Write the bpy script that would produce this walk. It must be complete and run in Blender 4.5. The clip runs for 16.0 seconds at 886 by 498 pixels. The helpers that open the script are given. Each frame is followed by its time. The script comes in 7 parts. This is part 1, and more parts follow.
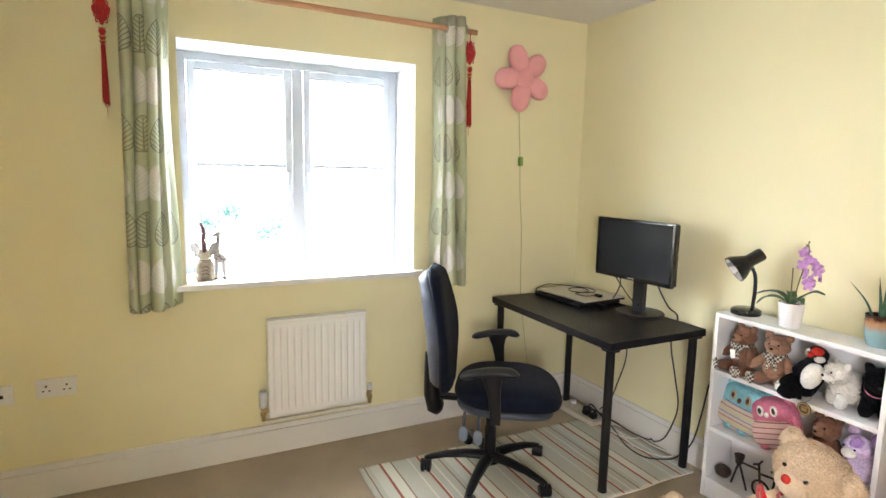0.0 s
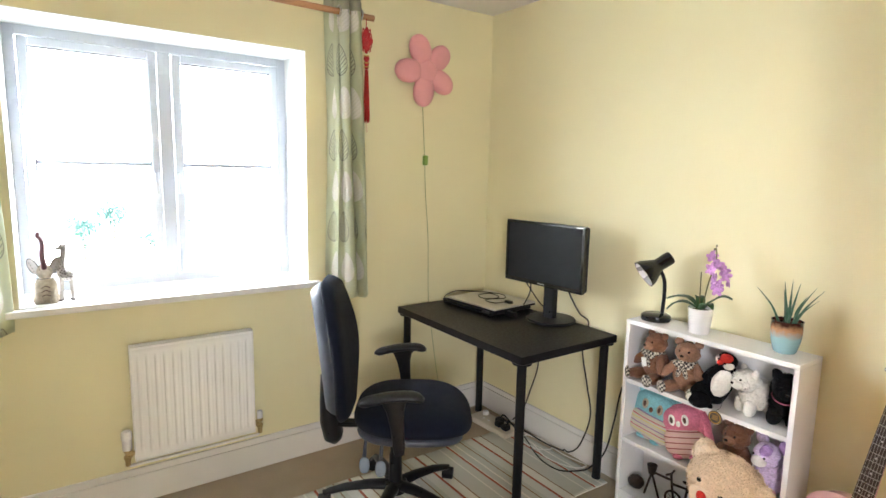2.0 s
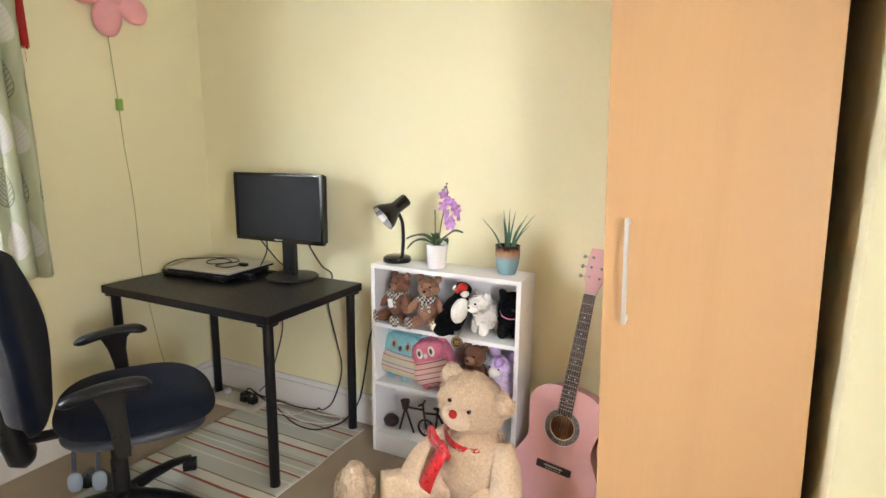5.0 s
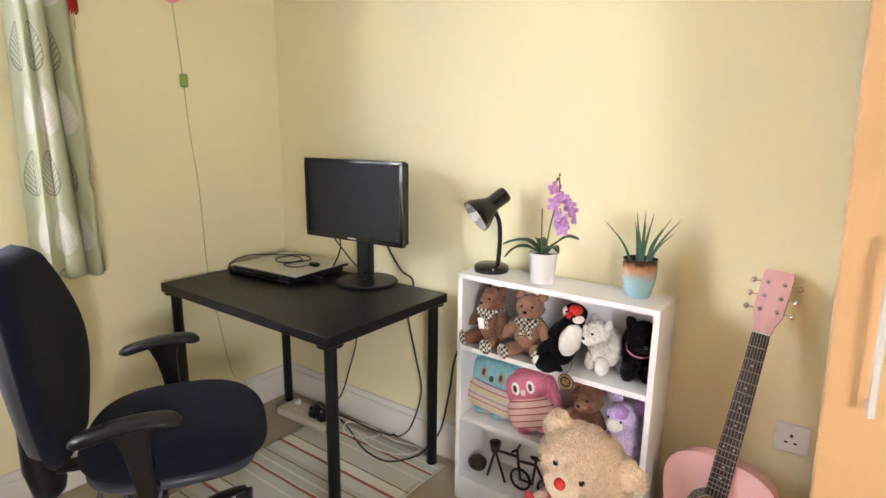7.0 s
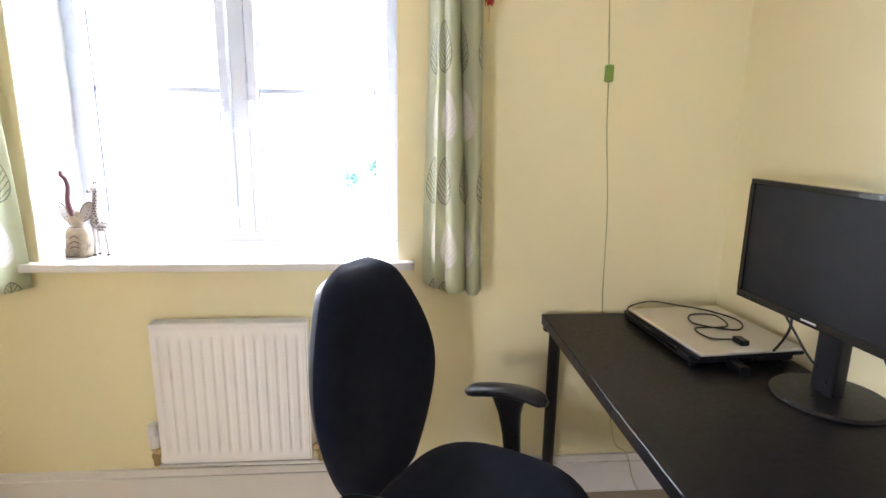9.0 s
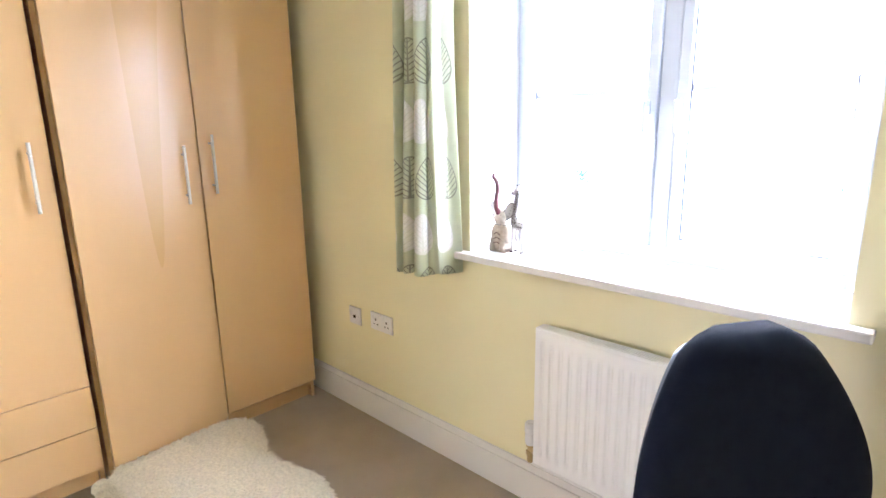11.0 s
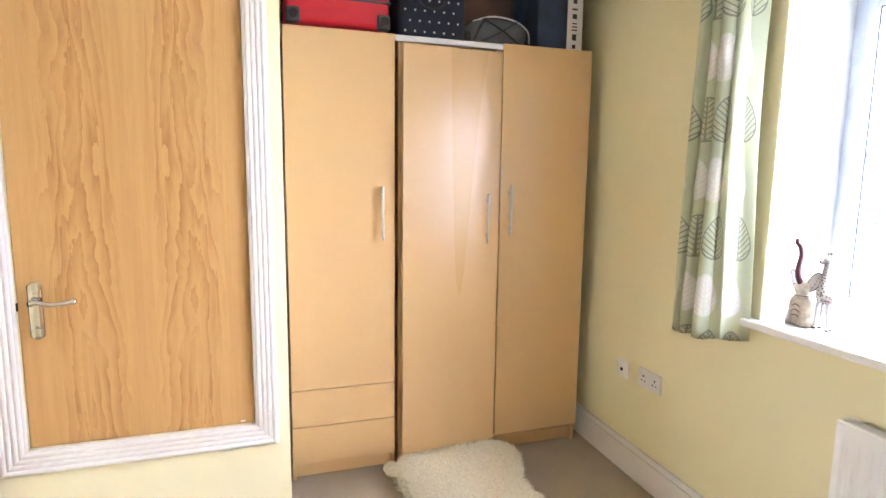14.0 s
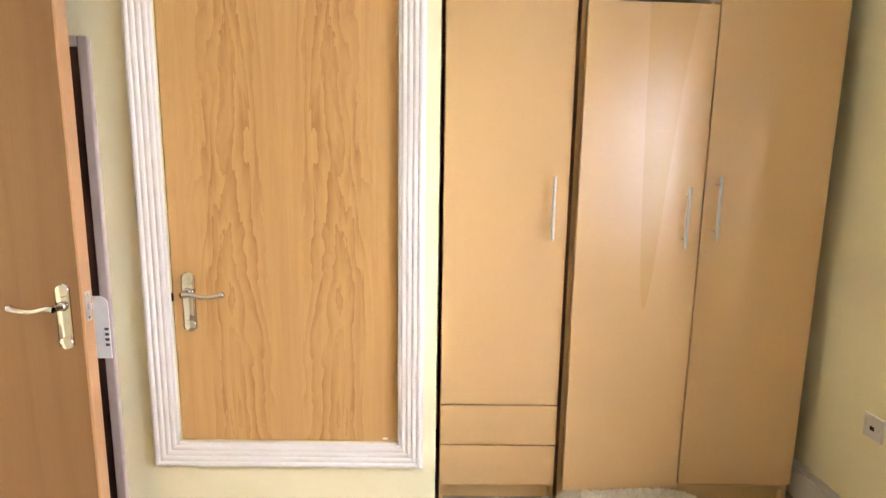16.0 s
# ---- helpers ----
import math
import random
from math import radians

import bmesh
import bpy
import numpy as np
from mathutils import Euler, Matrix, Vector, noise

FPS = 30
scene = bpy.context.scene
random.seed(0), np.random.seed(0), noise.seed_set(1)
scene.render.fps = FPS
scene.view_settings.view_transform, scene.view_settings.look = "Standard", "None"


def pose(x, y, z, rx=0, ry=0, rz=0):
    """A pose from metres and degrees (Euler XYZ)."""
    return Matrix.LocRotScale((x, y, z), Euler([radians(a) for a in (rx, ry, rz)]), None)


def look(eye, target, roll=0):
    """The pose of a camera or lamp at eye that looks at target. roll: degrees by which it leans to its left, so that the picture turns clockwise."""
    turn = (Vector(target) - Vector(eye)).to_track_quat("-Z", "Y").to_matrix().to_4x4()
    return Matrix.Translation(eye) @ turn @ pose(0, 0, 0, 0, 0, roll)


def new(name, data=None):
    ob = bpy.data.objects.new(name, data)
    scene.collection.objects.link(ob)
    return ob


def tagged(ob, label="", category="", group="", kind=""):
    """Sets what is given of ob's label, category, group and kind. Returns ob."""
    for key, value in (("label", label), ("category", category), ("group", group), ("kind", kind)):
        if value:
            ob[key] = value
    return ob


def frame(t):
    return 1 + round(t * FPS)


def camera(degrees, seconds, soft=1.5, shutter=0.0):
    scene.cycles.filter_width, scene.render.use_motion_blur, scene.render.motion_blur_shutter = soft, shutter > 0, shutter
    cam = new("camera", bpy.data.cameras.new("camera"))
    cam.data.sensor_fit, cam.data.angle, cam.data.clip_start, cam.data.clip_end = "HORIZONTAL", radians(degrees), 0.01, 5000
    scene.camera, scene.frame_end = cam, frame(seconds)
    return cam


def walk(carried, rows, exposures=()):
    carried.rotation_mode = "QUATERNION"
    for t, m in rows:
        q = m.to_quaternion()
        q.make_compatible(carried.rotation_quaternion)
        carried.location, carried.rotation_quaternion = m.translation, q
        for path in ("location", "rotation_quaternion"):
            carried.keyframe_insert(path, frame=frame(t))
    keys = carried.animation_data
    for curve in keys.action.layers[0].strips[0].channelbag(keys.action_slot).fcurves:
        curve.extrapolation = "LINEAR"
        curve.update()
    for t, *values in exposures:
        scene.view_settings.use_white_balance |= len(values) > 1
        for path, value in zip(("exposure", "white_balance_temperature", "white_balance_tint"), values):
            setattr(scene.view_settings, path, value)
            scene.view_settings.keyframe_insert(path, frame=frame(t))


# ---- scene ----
cam = camera(78.2, 16.0)
METRES, EYE, TILT, LEAN, TURN = 3.0, 1.5, 0.0, 0.0, -26.5
PATH = [
    (0, (0.313, 0.275, 1.462), (1.189, 2.052, 1.189), 1.1),
    (0.5, (0.315, 0.296, 1.476), (1.266, 2.037, 1.217), 1.4),
    (1, (0.359, 0.348, 1.496), (1.395, 2.036, 1.218), 1.1),
    (1.5, (0.423, 0.403, 1.489), (1.532, 2.042, 1.202), 1.0),
    (2, (0.5, 0.461, 1.478), (1.641, 2.081, 1.201), 1.2),
    (2.5, (0.532, 0.528, 1.458), (1.811, 2.044, 1.198), 1.4),
    (3, (0.526, 0.581, 1.449), (2.014, 1.894, 1.195), 1.6),
    (3.5, (0.451, 0.582, 1.416), (2.111, 1.668, 1.166), 0.9),
    (4, (0.464, 0.563, 1.391), (2.203, 1.506, 1.095), 0.8),
    (4.2, (0.477, 0.551, 1.385), (2.232, 1.454, 1.061), 0.6),
    (6.3, (0.783, 0.693, 1.341), (2.524, 1.59, 0.931), 0.4),
    (6.5, (0.838, 0.724, 1.342), (2.535, 1.701, 0.936), 0.4),
    (7, (0.953, 0.831, 1.34), (2.534, 1.986, 0.931), 0.7),
    (7.5, (1.07, 0.99, 1.333), (2.504, 2.324, 0.926), 0.8),
    (8, (1.221, 1.109, 1.352), (2.374, 2.689, 0.932), 0.9),
    (8.5, (1.367, 1.208, 1.371), (2.107, 3.015, 0.94), 0.6),
    (9, (1.511, 1.25, 1.357), (1.671, 3.197, 0.931), 0.8),
    (9.6, (1.58, 1.416, 1.344), (1.176, 3.328, 0.915), 0.1),
    (10, (1.586, 1.519, 1.365), (0.837, 3.322, 0.931), 0.3),
    (10.2, (1.576, 1.578, 1.369), (0.674, 3.304, 0.916), -0.2),
    (12.3, (1.806, 1.506, 1.444), (0.11, 2.518, 1.125), 0.8),
    (12.5, (1.805, 1.508, 1.447), (0.079, 2.472, 1.145), 0.8),
    (13, (1.794, 1.495, 1.446), (0.003, 2.338, 1.166), 0.8),
    (13.5, (1.787, 1.495, 1.428), (-0.062, 2.206, 1.153), 0.7),
    (14, (1.764, 1.47, 1.404), (-0.125, 2.068, 1.136), 0.7),
    (14.5, (1.749, 1.471, 1.398), (-0.181, 1.921, 1.13), 0.7),
    (15, (1.688, 1.48, 1.39), (-0.267, 1.792, 1.107), 0.7),
    (15.5, (1.556, 1.501, 1.39), (-0.413, 1.677, 1.087), 0.8),
    (16, (1.406, 1.513, 1.408), (-0.567, 1.533, 1.083), 0.9),
]
walk(cam, [(t, look(eye, target, roll)) for t, eye, target, roll in PATH],
     [(0.0, 1.45, 6300, 10), (1.5, 1.43, 6300, 10), (2.5, 1.45, 6250, 10), (4.0, 1.42, 6100, 10), (6.5, 1.52, 6400, 14), (8.5, 1.48, 6200, 17), (9.5, 1.68, 6050, 18), (10.0, 1.74, 5900, 18), (12.4, 1.84, 5550, 20), (14.0, 1.76, 5800, 19), (15.0, 1.70, 5950, 20), (16.0, 1.56, 6300, 20)])

# ---- world and large lights ----
world = bpy.data.worlds.new("world")
scene.world = world
world.use_nodes = True
wn, wl = world.node_tree.nodes, world.node_tree.links
sky = wn.new("ShaderNodeTexSky")
sky.sky_type, sky.sun_disc = "NISHITA", False
sky.sun_elevation, sky.sun_rotation = radians(48), radians(200)
wl.new(sky.outputs["Color"], wn["Background"].inputs["Color"])
wn["Background"].inputs["Strength"].default_value = 0.15

sun = new("sun", bpy.data.lights.new("sun", "SUN"))
sun.data.energy, sun.data.angle, sun.data.color = 5.0, radians(0.5), (1.0, 0.95, 0.88)
sun.matrix_basis = look((-3, -9, 11), (0, 0, 0))

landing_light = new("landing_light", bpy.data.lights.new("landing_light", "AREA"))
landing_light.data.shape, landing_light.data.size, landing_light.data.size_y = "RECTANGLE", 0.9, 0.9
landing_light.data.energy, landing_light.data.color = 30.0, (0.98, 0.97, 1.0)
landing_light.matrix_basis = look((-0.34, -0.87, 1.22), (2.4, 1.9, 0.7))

SKY_GLOW = 13.5

# ---- materials ----
MATS = {}


def nodes_of(name):
    m = bpy.data.materials.new(name)
    m.use_nodes = True
    nt = m.node_tree
    return m, nt.nodes, nt.links, nt.nodes["Principled BSDF"]


class Graph:
    """Small helper to chain maths nodes."""

    def __init__(self, nodes, links):
        self.nodes, self.links = nodes, links

    def put(self, socket, value):
        if isinstance(value, (int, float)):
            socket.default_value = value
        elif isinstance(value, tuple):
            socket.default_value = value if len(value) == 4 or socket.type == "VECTOR" else (*value, 1)
        else:
            self.links.new(value, socket)

    def m(self, op, a, b=0.0, c=0.0):
        n = self.nodes.new("ShaderNodeMath")
        n.operation = op
        for s, v in zip(n.inputs, (a, b, c)):
            self.put(s, v)
        return n.outputs[0]

    def mix(self, f, a, b):
        n = self.nodes.new("ShaderNodeMix")
        n.data_type = "RGBA"
        self.put(n.inputs[0], f)
        self.put(n.inputs[6], a)
        self.put(n.inputs[7], b)
        return n.outputs[2]

    def coords(self, kind="Object", scale=(1, 1, 1), rot=(0, 0, 0)):
        t, p = self.nodes.new("ShaderNodeTexCoord"), self.nodes.new("ShaderNodeMapping")
        p.inputs["Scale"].default_value = scale
        p.inputs["Rotation"].default_value = rot
        self.links.new(t.outputs[kind], p.inputs["Vector"])
        return p.outputs[0]

    def noise(self, vec, scale, detail=3.0, rough=0.5, distort=0.0):
        n = self.nodes.new("ShaderNodeTexNoise")
        self.links.new(vec, n.inputs["Vector"])
        n.inputs["Scale"].default_value, n.inputs["Detail"].default_value = scale, detail
        n.inputs["Roughness"].default_value, n.inputs["Distortion"].default_value = rough, distort
        return n.outputs["Fac"]

    def ramp(self, f, a, b, lo=0.3, hi=0.7):
        n = self.nodes.new("ShaderNodeMapRange")
        self.put(n.inputs[0], f)
        for i, v in zip((1, 2, 3, 4), (lo, hi, a, b)):
            n.inputs[i].default_value = v
        return n.outputs[0]

    def bump(self, bsdf, height, strength, distance):
        n = self.nodes.new("ShaderNodeBump")
        self.links.new(height, n.inputs["Height"])
        n.inputs["Strength"].default_value, n.inputs["Distance"].default_value = strength, distance
        self.links.new(n.outputs[0], bsdf.inputs["Normal"])


def shade(c, k):
    return tuple(max(0.0, min(1.0, v * k)) for v in c)


def plain(name, color, rough=0.5, metal=0.0, var=0.08, scale=6.0, bump=0.0, bump_scale=300.0, dist=0.002, spec=0.5, fine=0.0, sheen=0.0):
    """Base colour with broad and fine variation, uneven gloss and a fine relief."""
    if name in MATS:
        return MATS[name]
    m, nodes, links, bsdf = nodes_of(name)
    g = Graph(nodes, links)
    v = g.coords()
    broad, small = g.noise(v, scale, 4), g.noise(v, bump_scale, 2)
    f = g.m("ADD", g.m("MULTIPLY", broad, 1.0 - fine), g.m("MULTIPLY", small, fine))
    links.new(g.mix(g.ramp(f, 0, 1), shade(color, 1 - var) + (1,), shade(color, 1 + var) + (1,)), bsdf.inputs["Base Color"])
    links.new(g.ramp(g.noise(v, scale * 3, 3), max(0.02, rough - 0.06), min(1, rough + 0.06)), bsdf.inputs["Roughness"])
    bsdf.inputs["Metallic"].default_value = metal
    bsdf.inputs["Specular IOR Level"].default_value = spec
    if sheen:
        bsdf.inputs["Sheen Weight"].default_value = sheen
    if bump:
        g.bump(bsdf, small, bump, dist)
    MATS[name] = m
    return m


def flame_oak(name, light, dark, rough, centre, flame):
    """Book-matched crown-cut veneer: two mirrored columns of ragged flame figure, straight fine grain between them."""
    m, nodes, links, bsdf = nodes_of(name)
    g = Graph(nodes, links)
    sep, com = nodes.new("ShaderNodeSeparateXYZ"), nodes.new("ShaderNodeCombineXYZ")
    links.new(g.coords("Object"), sep.inputs[0])
    across = g.m("ABSOLUTE", g.m("SUBTRACT", sep.outputs[1], centre))
    links.new(across, com.inputs[0])
    links.new(g.m("MULTIPLY", sep.outputs[2], 0.22), com.inputs[2])
    v = com.outputs[0]
    off = g.m("ABSOLUTE", g.m("SUBTRACT", g.m("ADD", across, g.m("MULTIPLY", g.m("SUBTRACT", g.noise(v, 7, 2), 0.5), 0.10)), flame))
    cone = g.m("MULTIPLY", off, 7.0)
    field = g.m("ADD", g.m("ADD", g.m("MULTIPLY", sep.outputs[2], 0.38), cone), g.m("MULTIPLY", g.noise(v, 9, 4, 0.62, 0.8), 1.0))
    saw = g.m("FRACT", g.m("MULTIPLY", field, 4.8))
    lines = g.m("MULTIPLY", g.m("POWER", saw, 1.6), g.ramp(g.noise(v, 26, 3, 0.6), 0.55, 1.0, 0.35, 0.55))
    patch = g.m("MULTIPLY", g.ramp(off, 1.0, 0.12, 0.060, 0.115), g.ramp(g.noise(v, 9, 2), 0.35, 1.0, 0.34, 0.50))
    fine = g.noise(g.coords("Object", (1, 1, 0.022)), 230, 3, 0.65)
    streak = g.noise(g.coords("Object", (1, 1, 0.03)), 42, 3, 0.6)
    f = g.m("ADD", g.m("MULTIPLY", g.m("MULTIPLY", lines, patch), 0.80), g.m("MULTIPLY", g.ramp(fine, 0, 1), 0.15))
    f = g.m("ADD", f, g.ramp(streak, -0.10, 0.18))
    n = nodes.new("ShaderNodeClamp")
    links.new(f, n.inputs[0])
    links.new(g.mix(n.outputs[0], light + (1,), dark + (1,)), bsdf.inputs["Base Color"])
    links.new(g.ramp(fine, rough - 0.04, rough + 0.08), bsdf.inputs["Roughness"])
    g.bump(bsdf, fine, 0.06, 0.0005)
    return m


def wood(name, light, dark, rough=0.35, rings=9.0, stretch=0.12, size=2.2, contrast=0.6, seed=0.0, fibre=0.25, along="z", sharp=2.2, relief=0.08):
    """Veneer: long flame figure from level lines of a stretched noise, with fine fibres."""
    if name in MATS:
        return MATS[name]
    m, nodes, links, bsdf = nodes_of(name)
    g = Graph(nodes, links)
    s = {"z": (1, 1, stretch), "y": (1, stretch, 1), "x": (stretch, 1, 1)}[along]
    v = g.coords("Object", s)
    off = nodes.new("ShaderNodeVectorMath")
    off.operation = "ADD"
    links.new(v, off.inputs[0])
    off.inputs[1].default_value = (seed, seed * 0.7, seed * 1.3)
    field = g.noise(off.outputs[0], size, 2, 0.45, 0.25)
    lines = g.m("SINE", g.m("MULTIPLY", field, rings * 6.2832))
    figure = g.m("POWER", g.ramp(lines, 0, 1, -1, 1), sharp)
    f2 = {"z": (1, 1, 0.025), "y": (1, 0.025, 1), "x": (0.025, 1, 1)}[along]
    fine = g.noise(g.coords("Object", f2), 260, 3, 0.6)
    broad = g.noise(off.outputs[0], 0.9, 2)
    f = g.m("ADD", g.m("MULTIPLY", figure, contrast), g.m("MULTIPLY", g.ramp(fine, 0, 1), fibre))
    f = g.m("ADD", f, g.m("MULTIPLY", g.ramp(broad, -0.12, 0.12), 1.0))
    n = nodes.new("ShaderNodeClamp")
    links.new(f, n.inputs[0])
    links.new(g.mix(n.outputs[0], light + (1,), dark + (1,)), bsdf.inputs["Base Color"])
    links.new(g.ramp(fine if relief else broad, rough - 0.05, rough + 0.08), bsdf.inputs["Roughness"])
    if relief:
        g.bump(bsdf, fine, relief, 0.0006)
    MATS[name] = m
    return m


WALL = plain("yellow_emulsion", (0.84, 0.78, 0.52), 0.75, var=0.025, scale=1.3, bump=0.12, bump_scale=420, dist=0.0008, spec=0.3)
CEIL = plain("white_ceiling_paint", (0.82, 0.81, 0.79), 0.85, var=0.02, scale=1.5, bump=0.1, bump_scale=300, dist=0.001)
# Reveal white lowered and cooled: its bluish daylight shade is in the colour.
REVEAL = plain("shaded_white_reveal", (0.72, 0.735, 0.75), 0.8, var=0.02, scale=2)
GLOSS = plain("white_gloss_paint", (0.80, 0.775, 0.75), 0.35, var=0.02, scale=4, bump=0.03, bump_scale=60)
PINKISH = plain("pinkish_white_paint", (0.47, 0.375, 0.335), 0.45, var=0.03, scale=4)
# White plastic, greyed and blued in colour to hold the backlit frame's shade.
UPVC = plain("shaded_white_upvc", (0.57, 0.61, 0.69), 0.25, var=0.01, scale=3)
CARPET = plain("beige_carpet", (0.47, 0.385, 0.29), 0.95, var=0.14, scale=5, bump=0.9, bump_scale=520, dist=0.004, fine=0.55, spec=0.1)
RADIATOR = plain("white_radiator_enamel", (0.90, 0.89, 0.88), 0.4, var=0.004, scale=3)
CHROME = plain("chrome", (0.60, 0.59, 0.58), 0.08, metal=1.0, var=0.02)
BRUSHED = plain("brushed_steel", (0.62, 0.61, 0.60), 0.32, metal=1.0, var=0.04, scale=30)
BRASS = plain("aged_brass", (0.55, 0.42, 0.22), 0.35, metal=1.0, var=0.1)
PLASTIC_WHITE = plain("white_socket_plastic", (0.80, 0.79, 0.79), 0.3, var=0.01)
BLACK_SLOT = plain("black_void", (0.015, 0.015, 0.015), 0.8, var=0.1)
MAPLE = wood("maple_laminate", (0.76, 0.495, 0.235), (0.67, 0.405, 0.165), 0.30, rings=1.2, stretch=0.03, size=5.0, contrast=0.08, fibre=0.0, relief=0.0)
MAPLE.node_tree.nodes["Principled BSDF"].inputs["Specular IOR Level"].default_value = 0.65
BEECH = wood("beech_laminate", (0.60, 0.36, 0.17), (0.46, 0.25, 0.105), 0.38, rings=1.2, stretch=0.03, size=5.5, contrast=0.45, fibre=0.12, seed=3.1)
OAK = flame_oak("oak_veneer_door", (0.59, 0.350, 0.130), (0.37, 0.170, 0.045), 0.34, 1.0475, 0.155)
# Room door's oak, with the shade it stands in put into the colour.
OAK_DARK = wood("shaded_oak_veneer", (0.29, 0.150, 0.055), (0.20, 0.098, 0.032), 0.38, rings=8, stretch=0.06, size=4.0, contrast=0.25, fibre=0.25, seed=2.2)
OAK_EDGE = wood("oak_lipping", (0.60, 0.34, 0.17), (0.46, 0.24, 0.11), 0.4, rings=2, stretch=0.05, size=5, contrast=0.2, fibre=0.4, seed=1.7)
ROD_WOOD = wood("pine_rod", (0.55, 0.29, 0.15), (0.40, 0.18, 0.08), 0.4, rings=4, stretch=0.05, size=14, contrast=0.4, along="x")
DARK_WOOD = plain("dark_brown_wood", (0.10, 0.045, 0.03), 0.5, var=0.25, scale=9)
BLACK_DESK = plain("black_brown_laminate", (0.009, 0.008, 0.009), 0.36, var=0.25, scale=24, bump=0.15, bump_scale=500, dist=0.0006, spec=0.2)
BLACK_METAL = plain("black_powder_coat", (0.008, 0.008, 0.009), 0.38, var=0.15, scale=20, spec=0.3, bump=0.1, bump_scale=600, dist=0.0004)
BLACK_PLASTIC = plain("black_plastic", (0.008, 0.008, 0.010), 0.33, var=0.15, scale=20, spec=0.35)
GLOSS_BLACK = plain("glossy_black_plastic", (0.009, 0.009, 0.010), 0.16, var=0.1)
SCREEN = plain("dark_lcd_panel", (0.010, 0.010, 0.013), 0.5, var=0.02, spec=0.25)
SEAT_CLOTH = plain("black_navy_woven_cloth", (0.007, 0.010, 0.022), 0.85, var=0.2, scale=10, bump=0.5, bump_scale=900, dist=0.0010, fine=0.5, sheen=0.03, spec=0.12)
SHELL_GREY = plain("charcoal_plastic_shell", (0.055, 0.065, 0.095), 0.42, var=0.1, scale=20, bump=0.2, bump_scale=700, dist=0.0005)
LEVER = plain("smoky_blue_plastic", (0.22, 0.27, 0.34), 0.2, var=0.1)
SILVER = plain("silver_lid", (0.62, 0.59, 0.55), 0.42, metal=0.35, var=0.03)
WHITE_LAMINATE = plain("white_laminate", (0.80, 0.79, 0.80), 0.35, var=0.015, scale=3)
CERAMIC = plain("white_ceramic", (0.83, 0.81, 0.82), 0.18, var=0.01)
LEAF = plain("orchid_leaf_green", (0.045, 0.10, 0.035), 0.35, var=0.25, scale=30)
STEM = plain("stem_green_brown", (0.12, 0.13, 0.05), 0.5, var=0.25, scale=30)
PETAL = plain("purple_petal", (0.60, 0.30, 0.64), 0.5, var=0.35, scale=90)
SPIKE = plain("spiky_leaf_green", (0.05, 0.13, 0.07), 0.4, var=0.35, scale=60)
SOIL = plain("potting_soil", (0.05, 0.035, 0.025), 0.95, var=0.4, scale=120, bump=0.8, bump_scale=250)
PINK_PLASTIC = plain("pink_lamp_plastic", (0.85, 0.39, 0.42), 0.4, var=0.04, scale=12)
GREEN_CORD = plain("green_cord", (0.40, 0.43, 0.20), 0.5, var=0.1)
GREEN_SWITCH = plain("green_switch", (0.25, 0.40, 0.08), 0.4, var=0.06)
RED_SILK = plain("red_silk_cord", (0.50, 0.012, 0.02), 0.5, var=0.25, scale=60, bump=0.5, bump_scale=500, sheen=0.2)
RED_TASSEL = plain("red_tassel", (0.52, 0.02, 0.015), 0.55, var=0.3, scale=150)
GOLD = plain("gold_thread", (0.6, 0.38, 0.12), 0.4, metal=0.6)
RED_RIBBON = plain("red_satin_ribbon", (0.62, 0.015, 0.02), 0.3, var=0.2, scale=25, sheen=0.3)
PINK_GUITAR = plain("pink_lacquer", (0.84, 0.50, 0.53), 0.14, var=0.02, scale=4)
FRETBOARD = plain("dark_fretboard", (0.045, 0.035, 0.04), 0.45, var=0.25, scale=50)
ROSETTE = plain("grey_rosette", (0.22, 0.22, 0.22), 0.4, var=0.8, scale=260)
INSIDE_WOOD = plain("bare_spruce_inside", (0.30, 0.16, 0.08), 0.7, var=0.3, scale=30)
PEARL = plain("pearl_dots", (0.8, 0.8, 0.8), 0.2)
CABLE_BLACK = plain("black_cable", (0.015, 0.015, 0.015), 0.45)
CABLE_WHITE = plain("white_cable", (0.80, 0.77, 0.72), 0.45)
BOARD_WHITE = plain("off_white_plastic", (0.66, 0.60, 0.50), 0.45, var=0.05)
RED_CASE = plain("red_polycarbonate", (0.62, 0.02, 0.035), 0.35, var=0.03, scale=5, bump=0.05, bump_scale=400)
GREY_CORNER = plain("grey_corner_plastic", (0.07, 0.075, 0.085), 0.5, var=0.1)
NAVY_CLOTH = plain("navy_polka_cloth", (0.010, 0.014, 0.035), 0.8, var=0.15, bump=0.3, bump_scale=500)
GREY_BAG = plain("grey_bag_cloth", (0.13, 0.135, 0.15), 0.85, var=0.15, scale=14, bump=0.4, bump_scale=500)
DARK_STRAP = plain("dark_strap", (0.03, 0.03, 0.035), 0.7)
BLUE_BOX = plain("dark_blue_card", (0.02, 0.035, 0.09), 0.45, var=0.6, scale=7)
CARD_WHITE = plain("white_card", (0.72, 0.71, 0.74), 0.6, var=0.03)
INK = plain("black_ink", (0.03, 0.03, 0.035), 0.6)
PAPER = plain("white_tag_paper", (0.8, 0.79, 0.77), 0.6, var=0.02)
EYE = plain("black_bead", (0.01, 0.01, 0.012), 0.08)
# Cream darkened in colour for the backlit sill elephant; reused on an owl.
CREAM_PAINT = plain("dimmed_cream_paint", (0.40, 0.34, 0.26), 0.5, var=0.25, scale=50)
BROWN_PAINT = plain("brown_painted_wood", (0.085, 0.018, 0.022), 0.4, var=0.3, scale=40)
